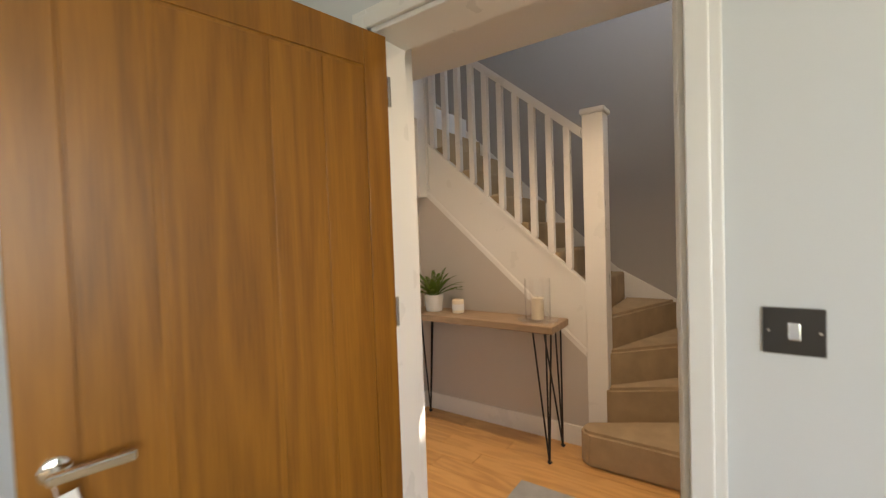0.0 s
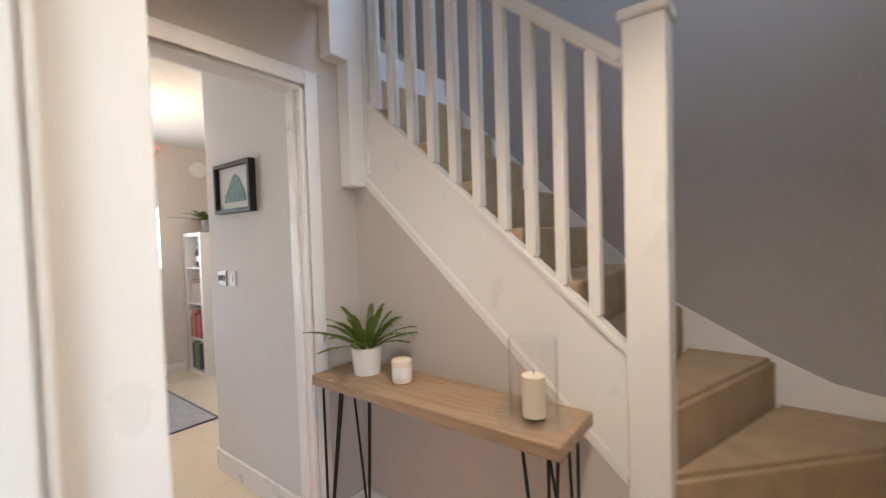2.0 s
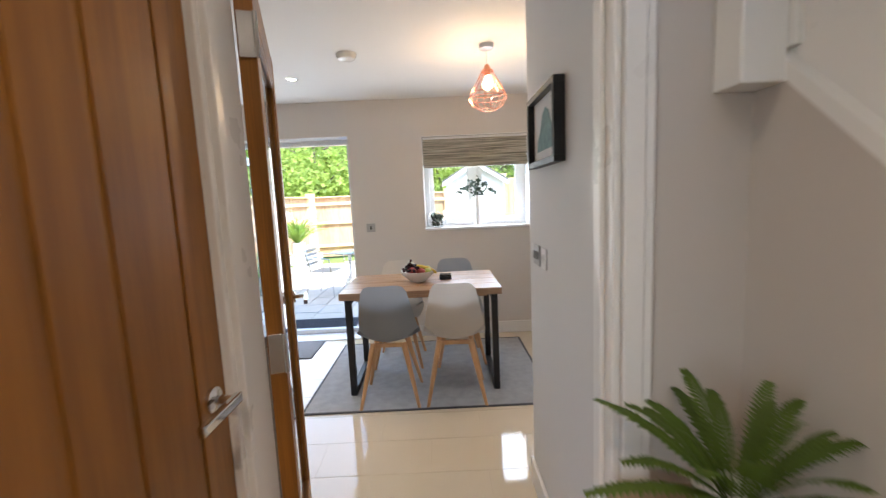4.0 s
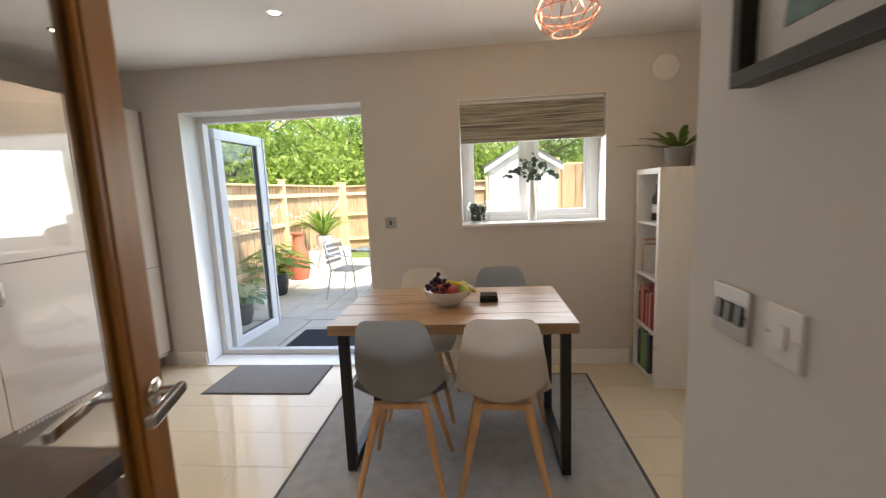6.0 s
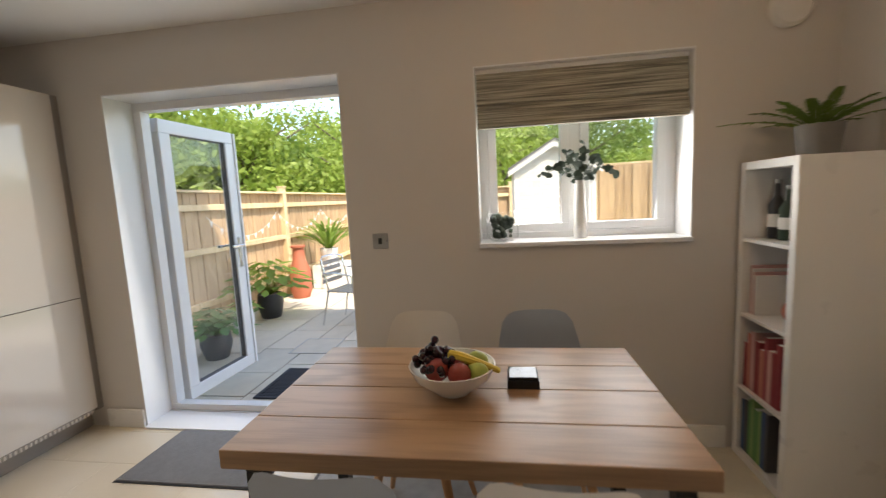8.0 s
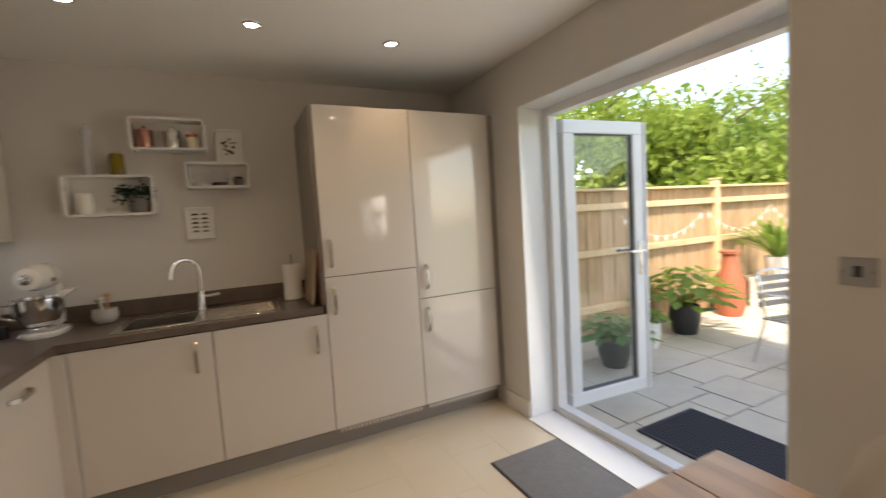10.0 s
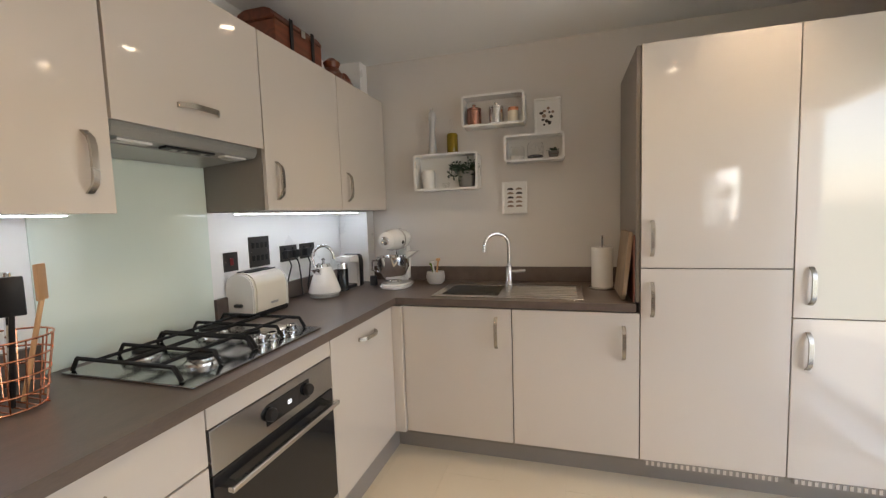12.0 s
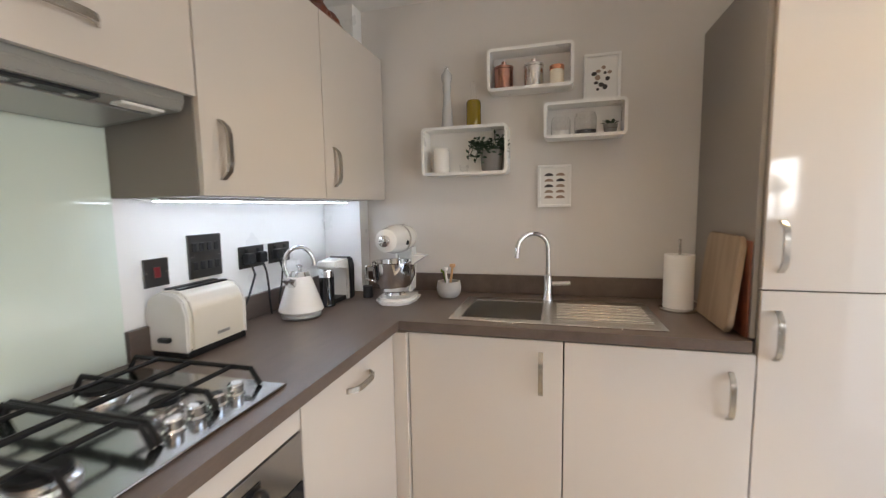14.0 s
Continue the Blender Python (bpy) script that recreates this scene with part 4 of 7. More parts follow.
tp = thing("kitchen_tap", (-3.40, 0.06, 0.918), "chrome swan neck kitchen mixer tap", "tap")
part("column", lathe([(0.027, 0), (0.027, 0.012), (0.021, 0.02), (0.021, 0.12), (0.013, 0.13)], (-3.40, 0.03, 0.918), 20), M_CHROME, tp, "", True)
pts = [(-3.40, 0.03, 1.04), (-3.40, 0.03, 1.165)] + [(-3.40 + 0.066 * (1 - math.cos(a)), 0.03 + 0.045 * (1 - math.cos(a)), 1.165 + 0.072 * math.sin(a)) for a in [math.pi * k / 10 for k in range(1, 10)]] + [(-3.267, 0.121, 1.155), (-3.265, 0.122, 1.13)]
part("spout", tube(pts, 0.0115, 12), M_CHROME, tp, "", True)
part("lever", tube([(-3.42, 0.03, 1.0), (-3.50, 0.03, 1.005)], 0.011, 10), M_CHROME, tp, "", True)

# hob
hb = thing("gas_hob", (-2.52, 1.42, 0.914), "stainless steel gas hob with black cast iron supports", "hob")
part("hob_plate", bx(-2.775, -2.265, 1.11, 1.72, 0.914, 0.921, 0.003), M_HOB, hb)
for x, y, r in ((-2.63, 1.55, 0.045), (-2.39, 1.55, 0.038), (-2.39, 1.28, 0.045), (-2.60, 1.30, 0.030)):
    b = part("burner", lathe([(r * 1.25, 0), (r * 1.2, 0.008), (r, 0.012), (r, 0.02)], (x, y, 0.921), 24), M_ALU, hb, "", True)
    part("burner_cap", lathe([(r * 0.95, 0), (r, 0.004), (r * 0.9, 0.010)], (x, y, 0.941), 24), M_IRON, b, "", True)
for y0, y1 in ((1.135, 1.41), (1.425, 1.70)):
    g = part("pan_support", tube([(-2.50, y0, 0.962), (-2.50, y1, 0.962)], 0.0075, 6), M_IRON, hb, "black cast iron pan support")
    for y in (y0, (y0 + y1) / 2, y1):
        for pts in ([(-2.715, y, 0.924), (-2.69, y, 0.962), (-2.31, y, 0.962), (-2.285, y, 0.924)],):
            part("bar", tube(pts, 0.0068, 6), M_IRON, g)
    for x in (-2.63, -2.39):
        part("bar", tube([(x, y0, 0.962), (x, y1, 0.962)], 0.006, 6), M_IRON, g)
for k in range(4):
    y = 1.195 + 0.056 * k
    kb = part("knob", lathe([(0.021, 0), (0.021, 0.004), (0.017, 0.008), (0.018, 0.026), (0.015, 0.03)], (-2.695, y, 0.921), 20), M_CHROME, hb, "chrome control knob", True)

# oven
ov = thing("built_in_oven", (-2.80, 1.415, 0.21), "stainless steel built-in oven with a black glass door", "oven")
part("control_panel", bx(XF - 0.022, XF - 0.001, 1.114, 1.716, 0.672, 0.800, 0.002), M_HOB, ov)
dp = part("display", bx(XF - 0.024, XF - 0.0215, 1.27, 1.50, 0.700, 0.770, 0.001), M_BLKGLASS, ov)
for y in (1.285, 1.485):
    part("dial", lathe([(0.022, 0), (0.022, 0.012), (0.018, 0.018)], m=Matrix.Translation((XF - 0.024, y, 0.735)) @ Matrix.Rotation(radians(-90), 4, "Y"), seg=20), M_BLACK, dp, "", True)
part("oven_door", bx(XF - 0.022, XF - 0.001, 1.114, 1.716, 0.212, 0.668, 0.003), M_BLKGLASS, ov, "black glass oven door")
hbm = bx(XF - 0.068, XF - 0.046, 1.135, 1.695, 0.615, 0.633, 0.004)
hh = part("door_handle", hbm, M_STEEL, ov, "brushed steel bar handle")
for y in (1.16, 1.67):
    part("bracket", bx(XF - 0.048, XF - 0.021, y - 0.012, y + 0.012, 0.617, 0.631, 0.002), M_STEEL, hh)
txt = bpy.data.curves.new("clock_digits", "FONT")
txt.body, txt.size, txt.align_x = "00", 0.022, "CENTER"
o = new("clock_digits", txt)
bpy.context.view_layer.update()
tm = bpy.data.meshes.new_from_object(o)
bpy.data.objects.remove(o)
dg = new("clock_digits", tm)
tm.materials.append(glow("pale_display_digits", (0.85, 0.92, 1.0), 0.9))
dg.parent = dp
dg.matrix_basis = MW[dp].inverted() @ Matrix.Translation((XF - 0.0246, 1.385, 0.727)) @ Matrix.Rotation(radians(-90), 4, "Z") @ Matrix.Rotation(radians(90), 4, "X")

# ---- dining space ----
tb = thing("dining_table", (-4.29, 2.935, 0), "rustic plank dining table on black steel loop legs", "table")
TX0, TX1, TY0, TY1 = -4.64, -3.935, 2.365, 3.505
edges = [TX0, TX0 + 0.17, TX0 + 0.35, TX0 + 0.54, TX1]
for a, b in zip(edges, edges[1:]):
    part("plank", bx(a + 0.0008, b - 0.0008, TY0, TY1, 0.735, 0.785 + random.uniform(-0.001, 0.001), 0.0025), M_TABLE, tb)
part("batten", bx(TX0 + 0.05, TX1 - 0.05, TY0 + 0.10, TY0 + 0.16, 0.715, 0.735), M_TABLE, tb)
part("batten", bx(TX0 + 0.05, TX1 - 0.05, TY1 - 0.16, TY1 - 0.10, 0.715, 0.735), M_TABLE, tb)
for y in (TY0 + 0.045, TY1 - 0.045):
    lg = part("leg", frame_bm(TX0 + 0.06, TX1 - 0.06, 0.010, 0.733, 0.048, y - 0.022, y + 0.022, "y"), M_BLACK, tb, "black steel loop leg")

rug = thing("rug", (-4.45, 2.95, 0), "grey woven rug with a dark bound edge under the table", "rug")
part("weave", bx(-5.10, -3.775, 2.11, 3.82, 0.001, 0.008, 0.002), M_RUG, rug)
part("binding", frame_bm(-5.115, -3.757, 2.095, 3.835, 0.018, 0.001, 0.0095, "z", 0.002), M_RUGEDGE, rug)


def chair(material, label):
    """A shell chair on four splayed beech legs; it faces local +y."""
    t = thing("dining_chair", (0, 0, 0), label, "chair", "chairs round the table")
    bm = bmesh.new()
    # seat and back as one curved sheet, u across, v from front edge to top of the back
    nu, nv = 12, 16
    grid = []
    for j in range(nv + 1):
        v = j / nv
        row = []
        for i in range(nu + 1):
            u = -1 + 2 * i / nu
            if v < 0.5:
                s = v / 0.5
                y, z, w = 0.21 - 0.36 * s, 0.445 - 0.02 * math.sin(s * math.pi) + 0.012 * s, 0.198 + 0.02 * math.sin(s * 2.2)
                lift = 0.055 * abs(u) ** 2.5 * (0.25 + s)
                front = -0.03 * (1 - s) * (abs(u) ** 3)
            else:
                s = (v - 0.5) / 0.5
                ang = s
                y, z = -0.15 - 0.055 * math.sin(min(1, s * 2) * math.pi / 2) - 0.055 * s, 0.457 + 0.41 * s ** 0.95
                w = 0.208 - 0.058 * s
                z -= 0.045 * abs(u) ** 7 * s ** 3
                lift = 0.07 * abs(u) ** 2.5 * (1 - s) ** 1.5
                front = 0.085 * abs(u) ** 2 * (1 - s * 0.55)
            row.append(bm.verts.new((u * w, y + front, z + lift)))
        grid.append(row)
    for a, b in zip(grid, grid[1:]):
        for i in range(nu):
            bm.faces.new((a[i], a[i + 1], b[i + 1], b[i]))
    bmesh.ops.solidify(bm, geom=bm.faces[:], thickness=0.007)
    part("shell", bm, material, t, "", True)
    for sx in (-1, 1):
        for sy in (-1, 1):
            part("leg", tube([(sx * 0.105, sy * 0.10 - 0.01, 0.435), (sx * 0.20, sy * 0.20 - 0.02, 0.002)], 0.021, 10, None, 0.011), M_BEECH, t, "turned beech leg", True)
    bm = bx(-0.12, 0.12, -0.12, -0.09, 0.405, 0.432, 0.004)
    part("cross_rail", bm, M_BEECH, t)
    part("cross_rail", bx(-0.12, 0.12, 0.07, 0.10, 0.405, 0.432, 0.004), M_BEECH, t)
    return t


c1 = chair(M_PLGREY, "grey moulded plastic chair with splayed beech legs")
c2 = chair(M_PLWHITE, "warm white moulded plastic chair with splayed beech legs")
# their backs are towards the doorway, or towards the garden wall
c1.matrix_basis = pose(-4.00, 2.70, 0, 0, 0, 90)
c2.matrix_basis = pose(-4.00, 3.165, 0, 0, 0, 88)
copy_thing(c2, pose(-4.63, 2.70, 0, 0, 0, -92))
copy_thing(c1, pose(-4.63, 3.22, 0, 0, 0, -86))

# fruit bowl
fb = thing("fruit_bowl", (-4.275, 2.905, 0.786), "white ceramic bowl filled with fruit", "bowl")
FC = (-4.275, 2.905, 0.786)
part("bowl", lathe([(0.055, 0), (0.06, 0.006), (0.115, 0.05), (0.132, 0.085), (0.127, 0.085), (0.108, 0.052), (0.055, 0.014), (0.02, 0.012)], FC, 32), M_CERAMIC, fb, "", True)
rg = random.Random(5)
for k, (dx, dy, dz, r, m_, nm) in enumerate(((0.05, -0.04, 0.085, 0.038, M_APPLE, "apple"), (0.02, 0.03, 0.09, 0.037, M_APPLE, "apple"), (0.07, 0.03, 0.08, 0.036, M_APPLE, "apple"), (0.05, 0.08, 0.08, 0.033, M_PEAR, "pear"), (-0.01, 0.075, 0.085, 0.036, M_PEAR, "pear"))):
    part(nm, ball((FC[0] + dx, FC[1] + dy, FC[2] + dz), r, squash=0.93), m_, fb, "", True)
for k in range(4):
    a = 0.25 * k
    pts = [(FC[0] - 0.02 + 0.016 * k + 0.018 * math.sin(u * 3), FC[1] + 0.02 + 0.105 * u, FC[2] + 0.100 - 0.035 * u * u + 0.006 * k) for u in (-0.2, 0.1, 0.4, 0.7, 1.0, 1.15)]
    part("banana", tube(pts, 0.017, 8, None, 0.007), M_BANANA, fb, "", True)
for k in range(70):
    a, r = rg.uniform(0, 6.28), rg.uniform(0, 0.07)
    part("grape", ball((FC[0] + 0.012 + r * math.cos(a), FC[1] - 0.045 + r * math.sin(a), FC[2] + 0.085 + rg.uniform(0, 0.085) * (1 - r / 0.09)), 0.0125, None, 8), M_BEAN, fb, "", True)
cb = thing("coaster_box", (-4.33, 3.12, 0.786), "small black box of coasters", "box")
part("box", bx(-4.375, -4.285, 3.07, 3.165, 0.786, 0.812, 0.003), M_BLACK, cb)
part("lid", bx(-4.372, -4.288, 3.073, 3.162, 0.812, 0.822, 0.003), M_BLKGLASS, cb)

# bookcase
SHX0, SHX1, SHY0, SHY1 = -5.285, -4.885, 4.215, 4.605
bc = thing("bookcase", (-5.085, 4.41, 0), "white four-compartment shelf unit, partly filled", "shelf unit")
part("side_panel", bx(SHX0, SHX0 + 0.038, SHY0, SHY1, 0.0, 1.47, 0.002), M_WHITE, bc)
part("side_panel", bx(SHX1 - 0.038, SHX1, SHY0, SHY1, 0.0, 1.47, 0.002), M_WHITE, bc)
for z in (0.0, 0.358, 0.726, 1.094, 1.432):
    part("shelf", bx(SHX0 + 0.039, SHX1 - 0.039, SHY0 + 0.001, SHY1 - 0.002, z + 0.001, z + (0.038 if z in (0.0, 1.432) else 0.016), 0.001), M_WHITE, bc)
part("back_panel", bx(SHX0 + 0.039, SHX1 - 0.039, SHY1 - 0.008, SHY1 - 0.003, 0.04, 1.43), M_WHITE, bc)
cols = [(0.30, 0.04, 0.05), (0.55, 0.20, 0.16), (0.05, 0.10, 0.22), (0.12, 0.30, 0.10), (0.50, 0.45, 0.36), (0.25, 0.42, 0.16), (0.62, 0.36, 0.34), (0.08, 0.08, 0.09), (0.40, 0.08, 0.10)]
BOOKM = [surf("book_cloth", c, 0.6, var=0.1, scale=20) for c in cols]
rb = random.Random(3)
for z, ids, n in ((0.040, (2, 7, 3, 5, 3, 5), 8), (0.375, (0, 1, 6, 0, 1, 8, 6, 0), 9)):
    x = SHX0 + 0.045
    for k in range(n):
        w, h, d = rb.uniform(0.018, 0.036), rb.uniform(0.22, 0.30), rb.uniform(0.17, 0.22)
        if x + w > SHX1 - 0.045:
            break
        b = thing("book", (x + w / 2, SHY0 + 0.02 + d / 2, z), "upright hardback book on the shelf", "book", "books on the shelf")
        mm = BOOKM[ids[k % len(ids)]]
        part("cover", bx(x, x + w, SHY0 + 0.02, SHY0 + 0.02 + d, z, z + h, 0.002), mm, b)
        part("pages", bx(x + 0.003, x + w - 0.003, SHY0 + 0.024, SHY0 + 0.018 + d, z + h - 0.001, z + h + 0.001), M_PAPER, b)
        x += w + 0.002
for k, (x, h, mm, lab) in enumerate(((-5.20, 0.27, M_ANTH, "dark glass spirits bottle"), (-5.12, 0.24, M_LEAFDK, "dark green glass bottle"), (-5.04, 0.29, M_ANTH, "tall dark glass bottle"), (-4.97, 0.22, M_LEAFDK, "short dark green glass bottle"))):
    b = thing("bottle", (x, 4.33, 1.112), lab + " on the shelf", "bottle", "bottles on the shelf")
    part("glass", lathe([(0.032, 0), (0.035, 0.01), (0.035, h * 0.58), (0.013, h * 0.74), (0.012, h * 0.94)], (x, 4.33, 1.112), 18), mm, b, "", True)
    part("cap", lathe([(0.014, 0), (0.014, h * 0.07)], (x, 4.33, 1.112 + h * 0.935), 14), M_GREYPL, b, "", True)
    part("paper_label", lathe([(0.0355, 0), (0.0355, h * 0.22)], (x, 4.33, 1.112 + h * 0.2), 18, cap=False), M_PAPER, b, "", True)
bk = thing("round_ornament", (-5.0, 4.33, 0.743), "round red brown ornament on the shelf", "ornament")
part("globe", ball((-5.02, 4.33, 0.743 + 0.062), 0.062), M_TERRA, bk, "", True)
fd = thing("magazine_stack", (-5.1, 4.4, 0.743), "stack of pale magazines standing on the shelf", "magazines")
for k in range(4):
    part("magazine", bx(-5.235 + 0.012 * k, -5.226 + 0.012 * k, 4.25, 4.46, 0.743, 0.98 - 0.015 * k), M_PAPER if k % 2 else BOOKM[6], fd)


def blade_plant(name, c, pot_r, pot_h, pot_m, label, n, reach, rise, seed, leaf=M_LEAF, width=0.016, droop=0.5):
    """A pot with arching tapered leaves, each a curved strip with a fold along its middle."""
    t = thing(name, c, label, "plant")
    part("pot", lathe([(pot_r * 0.78, 0), (pot_r * 0.8, 0.004), (pot_r, pot_h), (pot_r * 0.93, pot_h), (pot_r * 0.9, pot_h - 0.015)], c, 28), pot_m, t, "", True)
    part("soil", lathe([(pot_r * 0.905, 0), (pot_r * 0.905, 0.004)], (c[0], c[1], c[2] + pot_h - 0.02), 24), M_BARK, t)
    r_ = random.Random(seed)
    for k in range(n):
        a = k * 2.399 + r_.uniform(-0.3, 0.3)
        inner_ = 1 - k / n
        L, up = reach * r_.uniform(0.6, 1.05) * (0.45 + 0.55 * (1 - inner_)), rise * (0.55 + 0.6 * inner_) * r_.uniform(0.8, 1.1)
        bm = bmesh.new()
        prev = None
        d, side = Vector((math.cos(a), math.sin(a), 0)), Vector((-math.sin(a), math.cos(a), 0))
        base = Vector(c) + Vector((0, 0, pot_h - 0.01)) + d * pot_r * 0.25
        for j in range(7):
            s = j / 6
            p = base + d * L * s + Vector((0, 0, up * (s - droop * s * s)))
            w = width * (0.55 + 1.3 * s) * (1 - s ** 2.2) + 0.0008
            row = [bm.verts.new(p + side * w + Vector((0, 0, w * 0.35))), bm.verts.new(p), bm.verts.new(p - side * w + Vector((0, 0, w * 0.35)))]
            if prev:
                bm.faces.new((prev[0], prev[1], row[1], row[0]))
                bm.faces.new((prev[1], prev[2], row[2], row[1]))
            prev = row
        part("leaf", bm, leaf, t, "", True)
    return t


def fern_plant(c, pot_r, pot_h, pot_m, label, n, reach, rise, seed, droop=0.6, width=0.03):
    """A pot of fern fronds: each a thin arching rib with narrowing leaflets along both sides."""
    t = thing("potted_fern", c, label, "plant")
    part("pot", lathe([(pot_r * 0.82, 0), (pot_r * 0.84, 0.004), (pot_r, pot_h), (pot_r * 0.93, pot_h), (pot_r * 0.9, pot_h - 0.015)], c, 28), pot_m, t, "", True)
    part("soil", lathe([(pot_r * 0.905, 0), (pot_r * 0.905, 0.004)], (c[0], c[1], c[2] + pot_h - 0.02), 24), M_BARK, t)
    r_ = random.Random(seed)
    for k in range(n):
        a, f = k * 2.399 + r_.uniform(-0.25, 0.25), (k + 0.5) / n
        L, up = reach * (0.35 + 0.7 * f) * r_.uniform(0.8, 1.1), rise * (1.15 - 0.65 * f) * r_.uniform(0.85, 1.1)
        d, side = Vector((math.cos(a), math.sin(a), 0)), Vector((-math.sin(a), math.cos(a), 0))
        base = Vector(c) + Vector((0, 0, pot_h - 0.012)) + d * pot_r * 0.3
        at = lambda q: base + d * L * q + Vector((0, 0, up * (1.6 * q - (0.6 + droop * f) * q * q)))
        bm = tube([at(j / 6) for j in range(7)], 0.0022, 5, None, 0.0006)
        m_ = 20
        for j in range(m_):
            q = 0.12 + 0.88 * j / m_
            p, fw = at(q), (at(min(1.02, q + 0.04)) - at(q)).normalized()
            w = width * math.sin(math.pi * (0.12 + 0.86 * q)) ** 0.7 + 0.004
            for sg in (-1, 1):
                o = side * sg
                tip = p + o * w + fw * w * 0.75 + Vector((0, 0, -0.15 * w + 0.2 * w * r_.uniform(-1, 1)))
                h_ = L * 0.88 / m_ * 1.05
                bm.faces.new([bm.verts.new(v) for v in (p - fw * h_ * 0.5, p + o * w * 0.5 + fw * (w * 0.25 - h_ * 0.4), tip, p + o * w * 0.45 + fw * (w * 0.35 + h_ * 0.55), p + fw * h_ * 0.5)])
        part("frond", bm, M_FERN, t)
    return t


fern_plant((-5.07, 4.40, 1.471), 0.085, 0.13, M_CONCPOT, "green artificial fern in a grey concrete pot", 16, 0.33, 0.13, 4, 0.55, 0.026)

# radiator
rd = thing("radiator", (-4.2, 4.57, 0.12), "white panel radiator on the wall", "radiator")
part("panel", bx(-4.71, -3.55, 4.545, 4.56, 0.13, 0.735, 0.004), M_WHITE, rd)
part("panel", bx(-4.71, -3.55, 4.585, 4.60, 0.13, 0.735, 0.004), M_WHITE, rd)
for k in range(30):
    x = -4.69 + 0.0388 * k
    part("flute", bx(x, x + 0.022, 4.539, 4.546, 0.16, 0.705, 0.0025, seg=1), M_WHITE, rd)
part("top_grille", bx(-4.715, -3.545, 4.536, 4.606, 0.735, 0.745, 0.003), M_WHITE, rd)
part("side_panel", bx(-4.716, -4.711, 4.536, 4.606, 0.14, 0.735), M_WHITE, rd)
part("bracket", bx(-4.6, -4.57, 4.60, 4.629, 0.3, 0.6), M_WHITE, rd)
part("valve", lathe([(0.012, 0), (0.018, 0.02), (0.018, 0.07), (0.012, 0.08)], (-4.735, 4.575, 0.11), 14), M_CERAMIC, rd, "", True)
part("pipe", tube([(-4.735, 4.575, 0.0), (-4.735, 4.575, 0.12)], 0.007, 8), M_COPPER, rd)

# fixtures on walls and ceiling
al = thing("wall_alarm", (XW, 4.40, 2.16), "white round alarm on the wall", "alarm")
part("cover", lathe([(0.092, 0), (0.092, 0.022), (0.078, 0.038), (0.0, 0.040)], m=Matrix.Translation((XW + 0.001, 4.40, 2.165)) @ Matrix.Rotation(radians(90), 4, "Y"), seg=32, cap=False), M_CERAMIC, al, "", True)
sm = thing("smoke_alarm", (-4.015, 2.52, 2.37), "white round smoke alarm on the ceiling", "alarm")
part("cover", lathe([(0.035, -0.042), (0.055, -0.036), (0.066, -0.018), (0.068, -0.001)], (-4.015, 2.52, CEIL), 28), M_CERAMIC, sm, "", True)
pn = thing("pendant_lamp", (-3.95, 3.45, 1.97), "rose copper wire cage pendant lamp with a lit bulb", "lamp")
PC = (-3.95, 3.45)
part("ceiling_rose", lathe([(0.012, -0.035), (0.045, -0.03), (0.05, -0.001)], (*PC, CEIL), 24), M_CERAMIC, pn, "", True)
part("flex", tube([(*PC, 2.37), (*PC, 2.26)], 0.003, 6), M_CERAMIC, pn)
part("lampholder", lathe([(0.02, 0), (0.02, 0.06), (0.008, 0.075)], (*PC, 2.20), 18), M_COPPER, pn, "", True)
part("bulb", lathe([(0.002, 0), (0.026, 0.014), (0.032, 0.038), (0.022, 0.07), (0.013, 0.09)], (*PC, 2.11), 18), M_BULB, pn, "glowing warm bulb", True)
cage = [(0.035, 2.235), (0.05, 2.205), (0.115, 2.09), (0.125, 2.06), (0.10, 2.01), (0.055, 1.985)]
for k in range(14):
    a0 = 2 * math.pi * k / 14
    part("wire", tube([(PC[0] + r * math.cos(a0 + 0.22 * (j % 2)), PC[1] + r * math.sin(a0 + 0.22 * (j % 2)), z) for j, (r, z) in enumerate(cage)], 0.0022, 5), M_COPPER, pn)
for r, z in (cage[0], cage[2], cage[3], cage[5]):
    part("ring", tube([(PC[0] + r * math.cos(2 * math.pi * k / 24), PC[1] + r * math.sin(2 * math.pi * k / 24), z) for k in range(24)], 0.0028, 6, closed=True), M_COPPER, pn)
lamp("pendant_light", (*PC, 2.08), 4.0, (1.0, 0.66, 0.36), 0.03)
SPOTS = [(-3.06, 0.665), (-3.785, 0.66), (-4.51, 0.66), (-3.06, 1.98), (-3.79, 1.98), (-4.52, 1.98)]
for k, (x, y) in enumerate(SPOTS):
    s = thing("ceiling_spot", (x, y, CEIL - 0.01), "recessed white ceiling spotlight, lit", "lamp", "ceiling spotlights")
    part("trim_ring", lathe([(0.030, -0.002), (0.034, -0.007), (0.044, -0.004), (0.046, -0.0005)], (x, y, CEIL), 24, cap=False), M_ALU, s, "", True)
    part("lens", lathe([(0.030, -0.001), (0.030, -0.003)], (x, y, CEIL), 20), M_SPOT, s, "glowing lens")
    d = bpy.data.lights.new("spot_beam", "SPOT")
    d.energy, d.spot_size, d.spot_blend, d.color, d.shadow_soft_size = 5.5, radians(100), 0.8, (1.0, 0.76, 0.50), 0.03
    o = new("spot_beam", d)
    o.matrix_world = look((x, y, CEIL - 0.012), (x, y, 0))


